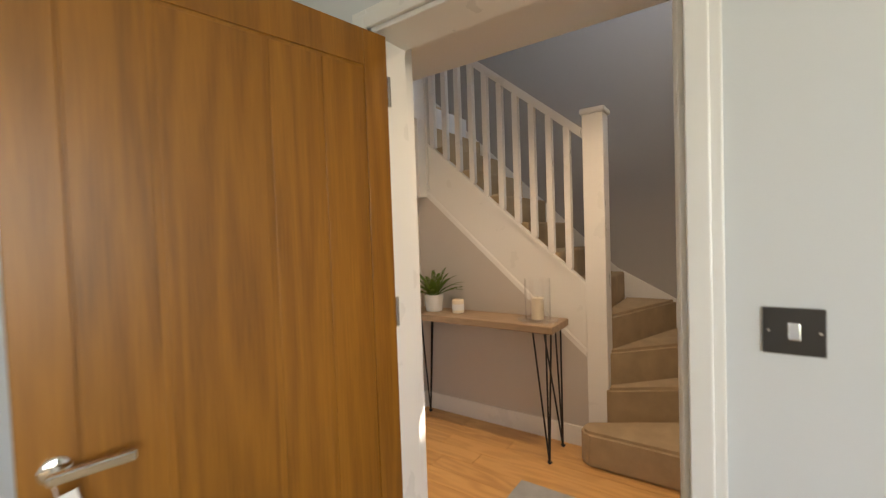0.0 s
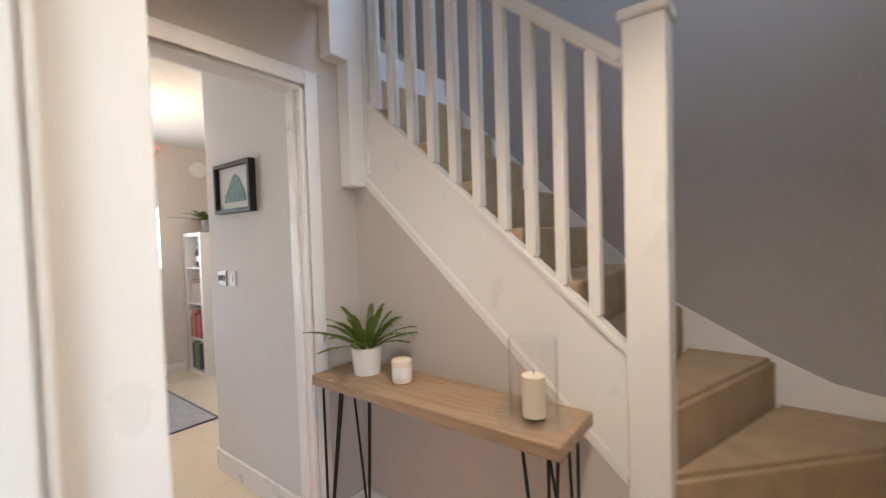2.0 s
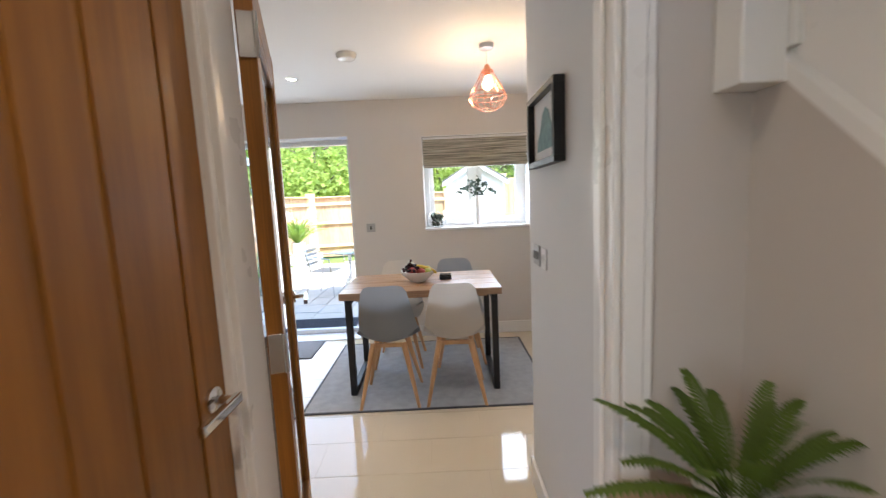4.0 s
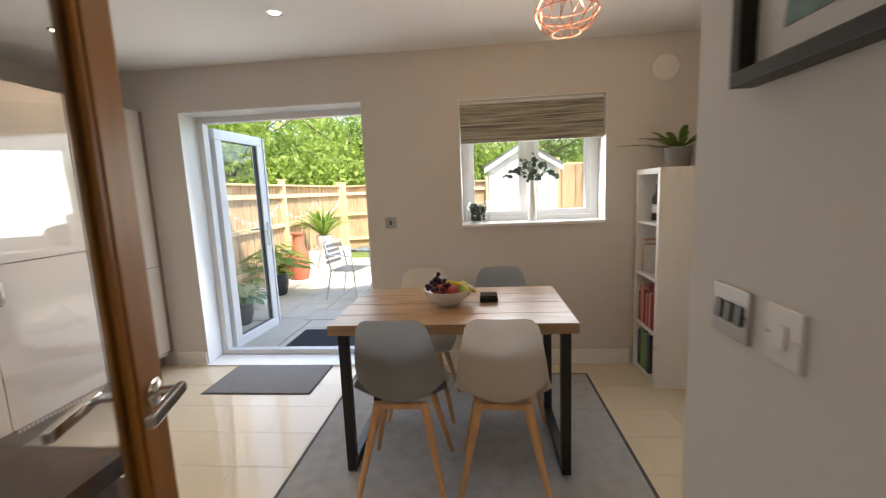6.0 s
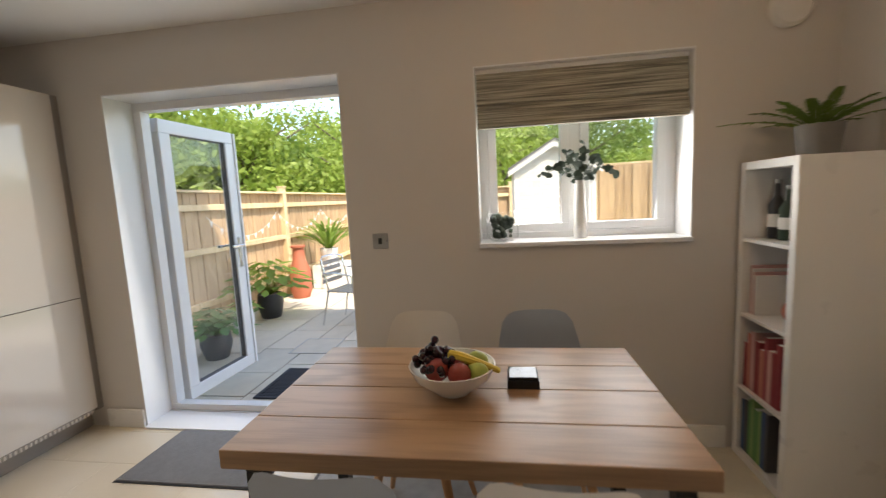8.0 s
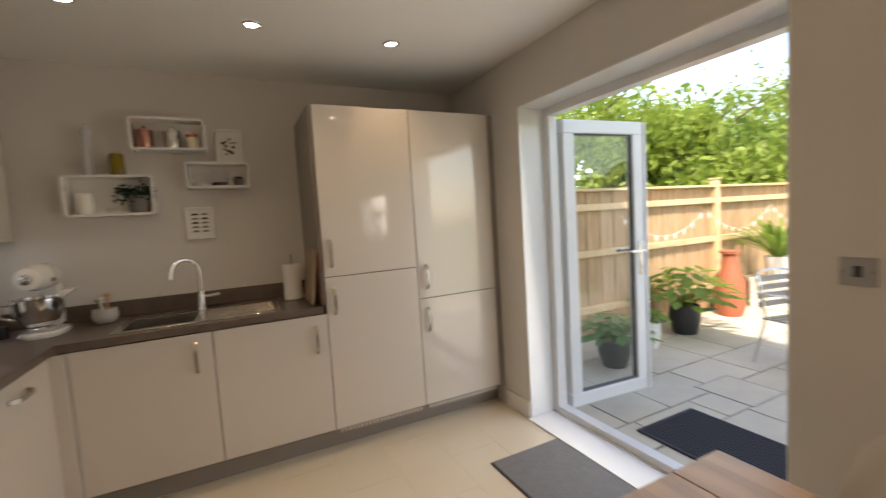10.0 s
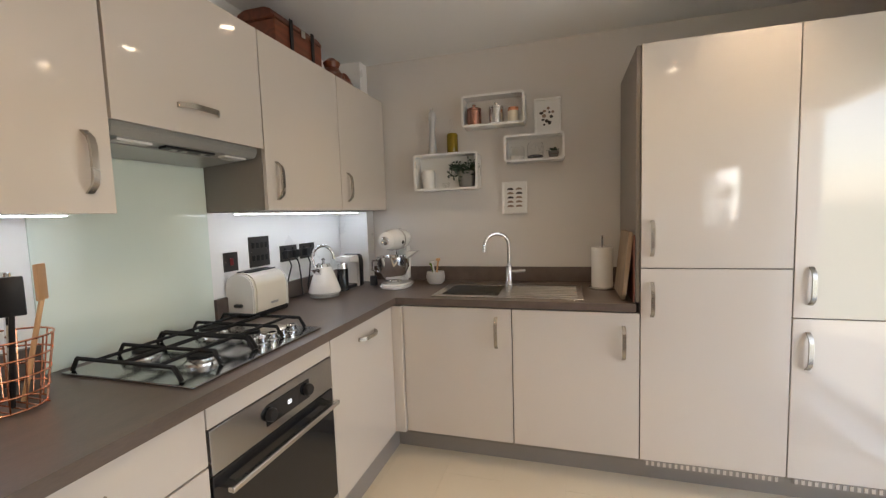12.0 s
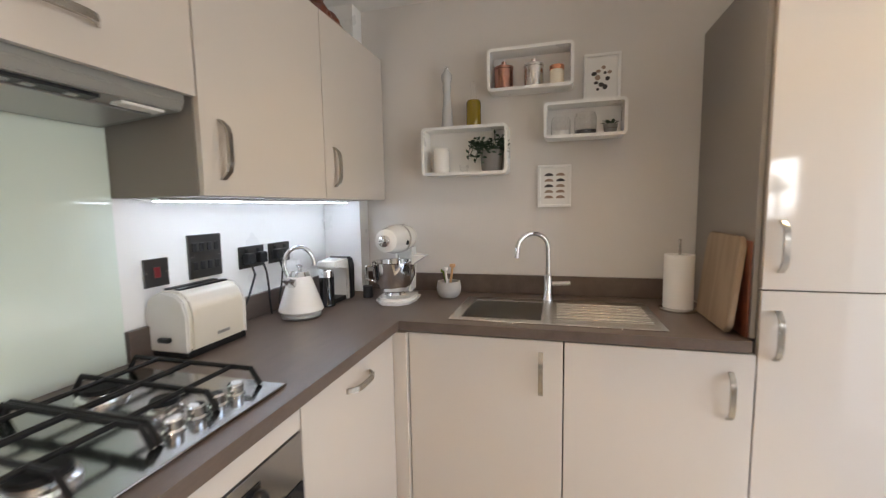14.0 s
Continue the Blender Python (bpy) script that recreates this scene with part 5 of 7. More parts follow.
def plate(name, label, c, w, h, face, material, rockers=1, knob=M_BLACK, cat="switch", shape="rocker"):
    """A flat plate screwed to a wall, with rockers or socket pins."""
    t = thing(name, c, label, cat)
    f = Vector(face)
    a = Vector((0, 0, 1)).cross(f)
    m = Matrix((( a.x, f.x, 0, c[0]), (a.y, f.y, 0, c[1]), (0, 0, 1, c[2]), (0, 0, 0, 1)))
    part("plate", bx(-w / 2, w / 2, 0.0005, 0.007, -h / 2, h / 2, 0.002, m=m), material, t)
    for k in range(rockers):
        u = (k - (rockers - 1) / 2) * (0.028 if shape == "rocker" else 0.07)
        if shape == "rocker":
            part("rocker", bx(u - 0.010, u + 0.010, 0.006, 0.011, -0.017, 0.017, 0.002, m=m @ pose(0, 0.001, 0, 4)), knob, t)
        elif shape == "knob":
            part("knob", lathe([(0.014, 0.006), (0.014, 0.012), (0.011, 0.022)], m=m @ Matrix.Translation((u * 0.5, 0, 0)) @ Matrix.Rotation(radians(-90), 4, "X"), seg=18), knob, t, "", True)
        else:
            part("socket_face", bx(u - 0.022, u + 0.022, 0.006, 0.0085, -0.03, 0.012, 0.002, m=m), knob, t)
            part("rocker", bx(u - 0.007, u + 0.007, 0.006, 0.011, 0.017, 0.033, 0.001, m=m), knob, t)
    for u in (-w * 0.41, w * 0.41):
        part("screw", lathe([(0.0035, 0.006), (0.003, 0.008)], m=m @ Matrix.Translation((u, 0, 0)) @ Matrix.Rotation(radians(-90), 4, "X"), seg=8), M_STEEL, t)
    return t


plate("light_switch", "gunmetal light switch with a steel rocker", (0.070, 2.30, 1.095), 0.095, 0.092, (0, -1, 0), M_SWDARK, 1, M_CHROME)
plate("double_switch", "brushed steel switch plate with black rockers", (-2.872, 3.51, 1.155), 0.10, 0.088, (0, -1, 0), M_GREYPL, 3, M_SWDARK)
plate("double_switch", "white switch plate beside the picture", (-2.748, 3.51, 1.155), 0.07, 0.085, (0, -1, 0), M_SWWH, 1, M_SWWH)
plate("thermostat_plate", "brushed grey switch plate on the garden wall", (XW, 2.395, 1.152), 0.087, 0.087, (1, 0, 0), M_GREYPL, 1, M_SWDARK)
# hob wall sockets
plate("cooker_switch", "gunmetal cooker isolator with a red rocker", (XH, 0.97, 1.170), 0.086, 0.090, (-1, 0, 0), M_SWDARK, 1, M_RED)
g8 = plate("grid_switch", "gunmetal grid switch plate with eight rockers", (XH, 0.775, 1.202), 0.146, 0.155, (-1, 0, 0), M_SWDARK, 0)
for r in (-1, 1):
    for k in range(4):
        part("rocker", bx(XH - 0.011, XH - 0.006, 0.775 - 0.048 + 0.032 * k - 0.009, 0.775 - 0.048 + 0.032 * k + 0.009, 1.202 + r * 0.033 - 0.015, 1.202 + r * 0.033 + 0.015, 0.002), M_BLACK, g8)
for y in (0.54, 0.362):
    s = plate("double_socket", "gunmetal double wall socket with black inserts", (XH, y, 1.170), 0.146, 0.090, (-1, 0, 0), M_SWDARK, 2, M_BLACK, "socket", "socket")
    for k in ((-1, 1) if y > 0.5 else (1,)):
        pl = thing("plug", (XH - 0.02, y + 0.035 * k, 1.162), "black mains plug with its lead in the socket", "plug")
        part("plug_body", bx(XH - 0.040, XH - 0.009, y + 0.035 * k - 0.022, y + 0.035 * k + 0.022, 1.142, 1.188, 0.006), M_BLACK, pl)
        y1 = {0.54: {-1: 0.50, 1: 0.66}, 0.362: {1: 0.44}}[y][k]
        part("lead", tube([(XH - 0.03, y + 0.035 * k, 1.143), (XH - 0.045, y + 0.035 * k, 1.10), (XH - 0.05, (y + 0.035 * k + y1) / 2, 1.03), (XH - 0.05, y1, 0.97), (XH - 0.055, y1, 0.918)], 0.0042, 6), M_BLACK, pl, "", True)

# picture on the pale block
pc = thing("framed_picture", (-2.66, 3.50, 1.65), "small black framed picture on the pale wall", "picture")
part("frame", frame_bm(-2.85, -2.46, 1.515, 1.785, 0.022, 3.470, 3.508, "y", 0.002), M_BLACK, pc)
part("mount", bx(-2.83, -2.48, 3.495, 3.502, 1.535, 1.765), M_PAPER, pc)
bm = prism([(-2.77, 1.575), (-2.54, 1.575), (-2.545, 1.62), (-2.575, 1.66), (-2.61, 1.705), (-2.65, 1.725), (-2.69, 1.70), (-2.72, 1.65), (-2.765, 1.61)], 3.492, 3.4955, "y")
part("print", bm, M_TEAL, pc, "muted teal hill print")

# mats
mt = thing("door_mat", (-5.05, 1.44, 0), "grey door mat on the tiles inside the garden door", "mat")
part("mat_surface", bx(-5.27, -4.80, 1.05, 1.845, 0.001, 0.010, 0.003), M_MAT, mt)
part("backing", bx(-5.285, -4.79, 1.04, 1.855, 0.0008, 0.004), M_MATOUT, mt)

# things on the window sill
vs = thing("bud_vase", (-5.42, WM + 0.02, 1.122), "slim white vase with eucalyptus stems on the sill", "vase")
VC = (-5.405, WM + 0.01, 1.122)
part("vase", lathe([(0.030, 0), (0.034, 0.01), (0.030, 0.16), (0.022, 0.29), (0.024, 0.31)], VC, 22), M_CERAMIC, vs, "", True)
rv = random.Random(8)
lf = bmesh.new()
for k in range(8):
    a = radians(20 + 20 * k + rv.uniform(-8, 8))
    L = rv.uniform(0.13, 0.21)
    root = Vector(VC) + Vector((0, 0, 0.30))
    bend = root + Vector((0.03, -L * 0.55 * math.cos(a), 0.05 + L * 0.5 * math.sin(a)))
    top = root + Vector((0.05 * math.cos(3 * k), -L * 1.15 * math.cos(a), 0.02 + L * 0.95 * math.sin(a) - 0.03 * abs(math.cos(a))))
    part("stem", tube([(VC[0], VC[1], VC[2] + 0.10), root, bend, top], 0.002, 5), M_LEAFDK, vs)
    for j in range(9):
        p = (root.lerp(bend, 0.3 + 0.2 * j) if j < 4 else bend.lerp(top, (j - 3) / 5)) + Vector((rv.uniform(-0.02, 0.02), rv.uniform(-0.02, 0.02), rv.uniform(-0.02, 0.02)))
        d = Vector((rv.uniform(-0.6, 0.6), rv.uniform(-1, 1), rv.uniform(-0.7, 1))).normalized()
        e = d.orthogonal().normalized()
        r = rv.uniform(0.014, 0.026)
        lf.faces.new([lf.verts.new(p + d * r * math.cos(q) + e * r * 0.85 * math.sin(q)) for q in [2 * math.pi * i / 7 for i in range(7)]])
part("leaves", lf, M_LEAFDK, vs, "dark eucalyptus leaves")
gj = thing("glass_terrarium", (-5.405, WY0 + 0.125, 1.122), "glass bowl with dark moss on the sill", "terrarium")
JC = (-5.405, WY0 + 0.125, 1.122)
part("glass", lathe([(0.065, 0), (0.088, 0.02), (0.092, 0.11), (0.078, 0.165), (0.075, 0.165), (0.089, 0.11), (0.085, 0.022), (0.06, 0.004)], JC, 26), M_GLASS, gj, "clear glass bowl", True)
bm = bmesh.new()
for k in range(44):
    ball((JC[0] + rv.uniform(-0.046, 0.046), JC[1] + rv.uniform(-0.05, 0.05), JC[2] + rv.uniform(0.02, 0.135)), rv.uniform(0.01, 0.021), bm, 7)
part("moss", bm, M_LEAFDK, gj, "dark moss and stems")

# ---- hall ----
cn = thing("console_table", (-1.385, 3.55, 0), "grey brown wooden console table on black hairpin legs", "console table")
CX0, CX1, CY0, CY1 = -1.93, -0.838, 3.425, 3.70
part("tabletop", bx(CX0, CX1, CY0, CY1, 0.742, 0.785, 0.005), M_CONSOLE, cn)
for sx, x in ((1, CX0 + 0.08), (-1, CX1 - 0.08)):
    for sy, y in ((1, CY0 + 0.06), (-1, CY1 - 0.06)):
        foot = Vector((x - sx * 0.035, y - sy * 0.035, 0.003))
        l_ = part("leg", tube([foot + Vector((-0.012, 0, 0.012)), foot, foot + Vector((0.012, 0, 0.012))], 0.006, 8), M_BLACK, cn, "black steel hairpin leg")
        for dx, dy in ((-0.05, -0.03), (0.055, -0.02), (0.0, 0.055)):
            part("rod", tube([foot, (x + dx, y + dy * 0.8, 0.742)], 0.0055, 8), M_BLACK, l_)
        part("mounting_plate", bx(x - 0.065, x + 0.065, y - 0.045, y + 0.05, 0.738, 0.742), M_BLACK, l_)
fern_plant((-1.745, 3.575, 0.786), 0.068, 0.115, M_CERAMIC, "green fern in a white ceramic pot", 26, 0.26, 0.165, 11, 0.45, 0.017)
can = thing("candle", (-1.545, 3.575, 0.786), "ivory candle in a small glass cup", "candle")
part("wax", lathe([(0.038, 0), (0.040, 0.004), (0.040, 0.085), (0.036, 0.088)], (-1.545, 3.575, 0.787), 24), M_WAX, can, "", True)
part("paper_label", lathe([(0.0405, 0.02), (0.0405, 0.06)], (-1.545, 3.575, 0.787), 24, cap=False), M_PAPER, can, "", True)
hu = thing("hurricane_lantern", (-1.03, 3.555, 0.786), "clear glass hurricane lantern with an ivory pillar candle", "candle holder")
HC = (-0.97, 3.55, 0.786)
part("tray", lathe([(0.115, 0), (0.12, 0.012), (0.114, 0.012), (0.10, 0.006)], HC, 36), M_GLASS, hu, "clear glass tray", True)
part("glass_cylinder", lathe([(0.075, 0.012), (0.075, 0.25), (0.071, 0.25), (0.071, 0.012)], HC, 36, cap=False), M_GLASS, hu, "clear glass cylinder", True)
part("candle", lathe([(0.036, 0.012), (0.036, 0.135), (0.03, 0.138)], HC, 26), M_WAX, hu, "ivory wax pillar", True)
part("wick", tube([(HC[0], HC[1], HC[2] + 0.135), (HC[0] + 0.002, HC[1], HC[2] + 0.15)], 0.0015, 5), M_BLACK, hu)
# The spot at x -0.45 is unseen, added to brighten the stairs and hall.
for x, y, watts in ((-1.535, 3.03, 6.5), (-0.45, 3.03, 26)):
    s = thing("ceiling_spot", (x, y, CEIL - 0.01), "recessed white ceiling spotlight, lit", "lamp", "ceiling spotlights")
    part("trim_ring", lathe([(0.030, -0.002), (0.034, -0.007), (0.044, -0.004), (0.046, -0.0005)], (x, y, CEIL), 24, cap=False), M_ALU, s, "", True)
    part("lens", lathe([(0.030, -0.001), (0.030, -0.003)], (x, y, CEIL), 20), M_SPOT, s, "glowing lens")
    d = bpy.data.lights.new("spot_beam", "SPOT")
    d.energy, d.spot_size, d.spot_blend, d.color, d.shadow_soft_size = watts, radians(135), 0.9, (1.0, 0.79, 0.58), 0.04
    o = new("spot_beam", d)
    o.matrix_world = look((x, y, CEIL - 0.012), (x, y, 0))
hr = thing("hall_rug", (-0.55, 2.95, 0), "beige grey patterned hall runner on the oak floor", "rug")
part("weave", bx(-0.95, -0.10, 2.55, 3.22, 0.001, 0.010, 0.003), M_RUG, hr)

# ---- small things on the worktop ----
WT = 0.914
ts = thing("toaster", (-2.315, 0.925, WT), "cream two-slot toaster with a black base", "toaster")
bm = bmesh.new()
pr = [(-2.395, 0.935), (-2.398, 1.05), (-2.385, 1.095), (-2.355, 1.117), (-2.315, 1.122), (-2.275, 1.117), (-2.245, 1.095), (-2.232, 1.05), (-2.235, 0.935)]
part("shell", prism(pr, 0.815, 1.035, "y", bevel=0.008), M_CREAM, ts, "", True)
for y0, y1 in ((0.800, 0.8145), (1.0355, 1.05)):
    part("end_cap", prism([(a * 0.97 - 2.315 * 0.03, b - 0.004) for a, b in pr], y0, y1, "y", bevel=0.005), M_CERAMIC, ts, "", True)
part("base", bx(-2.39, -2.24, 0.805, 1.045, WT, 0.936, 0.004), M_BLACK, ts)
for x in (-2.335, -2.295):
    part("slot", bx(x - 0.012, x + 0.012, 0.83, 1.02, 1.119, 1.1245, 0.001), M_BLACK, ts)
part("lever", bx(-2.335, -2.295, 1.05, 1.068, 0.965, 0.98, 0.004), M_BLACK, ts)
part("badge", bx(-2.400, -2.3985, 0.89, 0.94, 0.962, 0.972), M_GREYPL, ts)

ts.location.x, ts.location.y = ts.location.x + 0.025, ts.location.y - 0.03

kt = thing("kettle", (-2.40, 0.49, WT), "white pyramid kettle with a chrome loop handle", "kettle")
KC = (-2.40, 0.49, WT)
part("stand", lathe([(0.078, 0), (0.082, 0.006), (0.078, 0.016)], KC, 30), M_GREYPL, kt, "", True)
part("body", lathe([(0.080, 0.017), (0.092, 0.03), (0.088, 0.045), (0.048, 0.165), (0.043, 0.172)], KC, 36), M_CERAMIC, kt, "", True)
part("lid", lathe([(0.043, 0.172), (0.036, 0.19), (0.008, 0.197), (0.008, 0.206), (0.013, 0.214), (0.004, 0.222)], KC, 26), M_CHROME, kt, "", True)
part("handle", tube([(KC[0] + 0.050 * math.cos(a), KC[1] + 0.032 * math.cos(a), KC[2] + 0.220 + 0.072 * math.sin(a)) for a in [math.pi * (-0.22 + 1.25 * k / 12) for k in range(13)]], 0.009, 10), M_CHROME, kt, "", True)
part("spout", prism([(KC[1] + 0.045, KC[2] + 0.12), (KC[1] + 0.10, KC[2] + 0.165), (KC[1] + 0.048, KC[2] + 0.168)], KC[0] - 0.018, KC[0] + 0.018, "x", bevel=0.004), M_CHROME, kt, "", True)

fr = thing("milk_frother", (-2.41, 0.30, WT), "black milk frother with a clear lid", "milk frother")
part("cup", lathe([(0.036, 0), (0.036, 0.012), (0.033, 0.016), (0.034, 0.135), (0.03, 0.138)], (-2.41, 0.30, WT), 26), M_BLKGLASS, fr, "", True)
part("lid", lathe([(0.034, 0.136), (0.033, 0.165), (0.02, 0.172)], (-2.41, 0.30, WT), 22), M_CHROME, fr, "", True)
cm = thing("coffee_machine", (-2.36, 0.19, WT), "white and black capsule coffee machine", "coffee machine")
part("body", prism([(0.12, WT), (0.155, WT), (0.155, 1.075), (0.26, 1.085), (0.26, 1.115), (0.14, 1.12), (0.115, 1.10)], -2.44, -2.335, "x", bevel=0.006), M_CERAMIC, cm, "", True)
part("side", prism([(0.105, WT), (0.14, WT), (0.14, 1.08), (0.15, 1.124), (0.12, 1.126), (0.098, 1.08)], -2.452, -2.33, "x", bevel=0.008), M_BLACK, cm, "", True)
part("drip_tray", bx(-2.43, -2.345, 0.156, 0.25, WT, 0.935, 0.004), M_BLACK, cm)
cc = thing("small_jug", (-2.52, 0.10, WT), "small dark jug beside the coffee machine", "jug")
part("jug", lathe([(0.022, 0), (0.025, 0.004), (0.023, 0.06), (0.02, 0.06)], (-2.52, 0.10, WT), 18), M_ANTH, cc, "", True)

mx = thing("stand_mixer", (-2.70, 0.15, WT), "white stand mixer with a polished steel bowl", "mixer")
part("foot", prism([(-2.785, 0.05), (-2.80, 0.12), (-2.79, 0.22), (-2.74, 0.265), (-2.66, 0.265), (-2.615, 0.22), (-2.605, 0.12), (-2.62, 0.05)], WT, 0.945, "z", bevel=0.012), M_CERAMIC, mx, "", True)
part("neck", prism([(-0.005, 0.94), (0.075, 0.94), (0.055, 1.10), (0.07, 1.18), (-0.02, 1.18), (0.005, 1.08)], -2.745, -2.66, "x", bevel=0.014), M_CERAMIC, mx, "", True)
hm = Matrix.Translation((-2.70, 0.13, 1.215)) @ Matrix.Rotation(radians(90), 4, "X")
part("motor_head", lathe([(0.02, -0.155), (0.052, -0.14), (0.066, -0.06), (0.068, 0.06), (0.058, 0.12), (0.02, 0.14)], m=hm, seg=28), M_CERAMIC, mx, "", True)
part("trim_band", lathe([(0.0685, -0.012), (0.0695, 0.0), (0.0685, 0.012)], m=hm, seg=28, cap=False), M_CHROME, mx, "", True)
part("hub_cap", lathe([(0.026, 0), (0.026, 0.012), (0.018, 0.018)], m=Matrix.Translation((-2.70, 0.283, 1.215)) @ Matrix.Rotation(radians(-90), 4, "X"), seg=20), M_CHROME, mx, "", True)
bo = part("bowl", lathe([(0.045, 0), (0.05, 0.012), (0.045, 0.022), (0.075, 0.05), (0.098, 0.10), (0.103, 0.165), (0.106, 0.168), (0.100, 0.165), (0.09, 0.10)], (-2.70, 0.185, 0.946), 36), M_CHROME, mx, "polished steel bowl", True)
part("bowl_handle", tube([(-2.60, 0.19, 1.09), (-2.565, 0.20, 1.085), (-2.56, 0.20, 1.03), (-2.605, 0.19, 1.01)], 0.006, 8), M_CHROME, bo, "", True)
part("pouring_shield", prism([(-2.80, 1.10), (-2.865, 1.145), (-2.80, 1.145)], 0.14, 0.22, "y", bevel=0.002), M_CERAMIC, mx)
part("control_knob", ball((-2.762, 0.17, 1.20), 0.012), M_BLACK, mx, "", True)

bp_ = thing("brush_pot", (-2.92, 0.01, WT), "pale grey pot holding washing-up brushes", "pot")
part("pot", lathe([(0.040, 0), (0.055, 0.015), (0.062, 0.045), (0.056, 0.08), (0.051, 0.08), (0.055, 0.045), (0.035, 0.01)], (-2.92, 0.01, WT), 28), surf("pale_stone_glaze", (0.50, 0.49, 0.47), 0.45, var=0.12, scale=30), bp_, "", True)
for dx, dy, mm, top in ((-0.02, 0.0, M_BEECH, 0.15), (0.015, 0.012, M_CERAMIC, 0.135), (0.03, -0.015, M_LEAFLT, 0.12)):
    b = part("brush_handle", tube([(-2.92, 0.01, WT + 0.015), (-2.92 + dx, 0.01 + dy, WT + top)], 0.006, 8), mm, bp_, "", True)
    part("brush_head", lathe([(0.012, 0), (0.016, 0.006), (0.014, 0.016)], (-2.92 + dx, 0.01 + dy, WT + top), 12), mm, b, "", True)
kr = thing("kitchen_roll", (-3.93, 0.08, WT), "white kitchen roll on an upright steel holder", "kitchen roll")
part("base", lathe([(0.072, 0), (0.072, 0.008), (0.066, 0.012)], (-3.93, 0.08, WT), 28), M_STEEL, kr, "", True)
part("paper_roll", lathe([(0.020, 0.014), (0.057, 0.014), (0.057, 0.235), (0.02, 0.235)], (-3.93, 0.08, WT), 30, cap=False), M_PAPER, kr, "", True)
part("rod", tube([(-3.93, 0.08, WT + 0.01), (-3.93, 0.08, WT + 0.30)], 0.005, 8), M_STEEL, kr, "", True)
tr = thing("dark_tray", (-4.04, 0.2, WT), "dark tray leaning on the cabinet end", "tray")
part("tray_board", bx(-4.047, -4.040, 0.20, 0.445, WT, 1.235, 0.003, m=Matrix.Identity(4)), M_CHEST, tr)
cbd = thing("chopping_board", (-4.02, 0.28, WT), "worn wooden chopping board leaning on the cabinet end", "chopping board")
mb = Matrix.Translation((-4.000, 0.0, WT)) @ pose(0, 0, 0, 0, -6, 0)
part("board", prism([(0.10, 0.004), (0.40, 0.004), (0.42, 0.03), (0.42, 0.31), (0.40, 0.335), (0.12, 0.335), (0.10, 0.31)], -0.010, 0.010, "x", bevel=0.004), M_BOARDWOOD, cbd)
for o in cbd.children:
    o.matrix_basis = MW[cbd].inverted() @ mb @ MW[cbd]

# copper wire basket with utensils
bk = thing("utensil_basket", (-2.40, 1.915, WT), "rose copper wire basket holding wooden boards and utensils", "basket")
BC = Vector((-2.40, 1.915, WT))
for r, z in ((0.075, 0.006), (0.082, 0.045), (0.088, 0.09), (0.094, 0.135), (0.10, 0.18)):
    part("hoop", tube([BC + Vector((r * math.cos(2 * math.pi * k / 28), r * math.sin(2 * math.pi * k / 28), z)) for k in range(28)], 0.0026, 6, closed=True), M_COPPER, bk, "", True)
for k in range(16):
    a = 2 * math.pi * k / 16
    part("wire", tube([BC + Vector((0.075 * math.cos(a), 0.075 * math.sin(a), 0.006)), BC + Vector((0.10 * math.cos(a), 0.10 * math.sin(a), 0.18))], 0.002, 5), M_COPPER, bk, "", True)
for k in range(5):
    part("floor_wire", tube([BC + Vector((-0.07, -0.05 + 0.025 * k, 0.006)), BC + Vector((0.07, -0.05 + 0.025 * k, 0.006))], 0.002, 5), M_COPPER, bk)
rk = random.Random(9)
for k, (mm, wdt) in enumerate(((M_BEECH, 0.030), (M_BOARDWOOD, 0.034), (M_BLACK, 0.026), (M_BEECH, 0.024), (M_CHROME, 0.02))):
    a = k * 1.3 + 0.4
    foot, top = BC + Vector((0.03 * math.cos(a), 0.03 * math.sin(a), 0.01)), BC + Vector((0.085 * math.cos(a), 0.085 * math.sin(a), 0.25 + 0.02 * (k % 2)))
    u = thing("utensil", foot, "wooden or black cooking utensil standing in the basket", "utensil")
    part("shaft", tube([foot, top], 0.006, 8), mm, u, "", True)
    part("blade", bx(-wdt, wdt, -0.004, 0.004, -0.01, 0.085, 0.004, m=Matrix.Translation(top) @ pose(0, 0, 0, 0, 0, math.degrees(a) + 60)), mm, u, "", True)

# ---- wall boxes, pictures and what stands in them ----
def wall_box(x0, x1, z0, z1, label):
    t = thing("wall_shelf_box", ((x0 + x1) / 2, YS, z0), label, "shelf", "white box shelves")
    bm = bmesh.new()
    w, r = 0.014, 0.022
    def ring(off, y):
        vs_ = []
        for cx, cz, a0 in ((x1 - r, z1 - r, 0), (x0 + r, z1 - r, 90), (x0 + r, z0 + r, 180), (x1 - r, z0 + r, 270)):
            for k in range(5):
                a = radians(a0 + 22.5 * k)
                vs_.append(bm.verts.new((cx + (r - off) * math.cos(a), y, cz + (r - off) * math.sin(a))))
        return vs_
    yo, yi = -0.022, YS + 0.002
    R = [ring(0, yi), ring(0, yo), ring(w, yo), ring(w, yi)]
    for a, b in zip(R, R[1:] + R[:1]):
        for k in range(20):
            bm.faces.new((a[k], a[(k + 1) % 20], b[(k + 1) % 20], b[k]))
    part("frame", bm, M_WHITE, t, "", True)
    part("back", bx(x0 + 0.008, x1 - 0.008, YS + 0.001, YS + 0.006, z0 + 0.008, z1 - 0.008), M_WHITE, t)
    return t


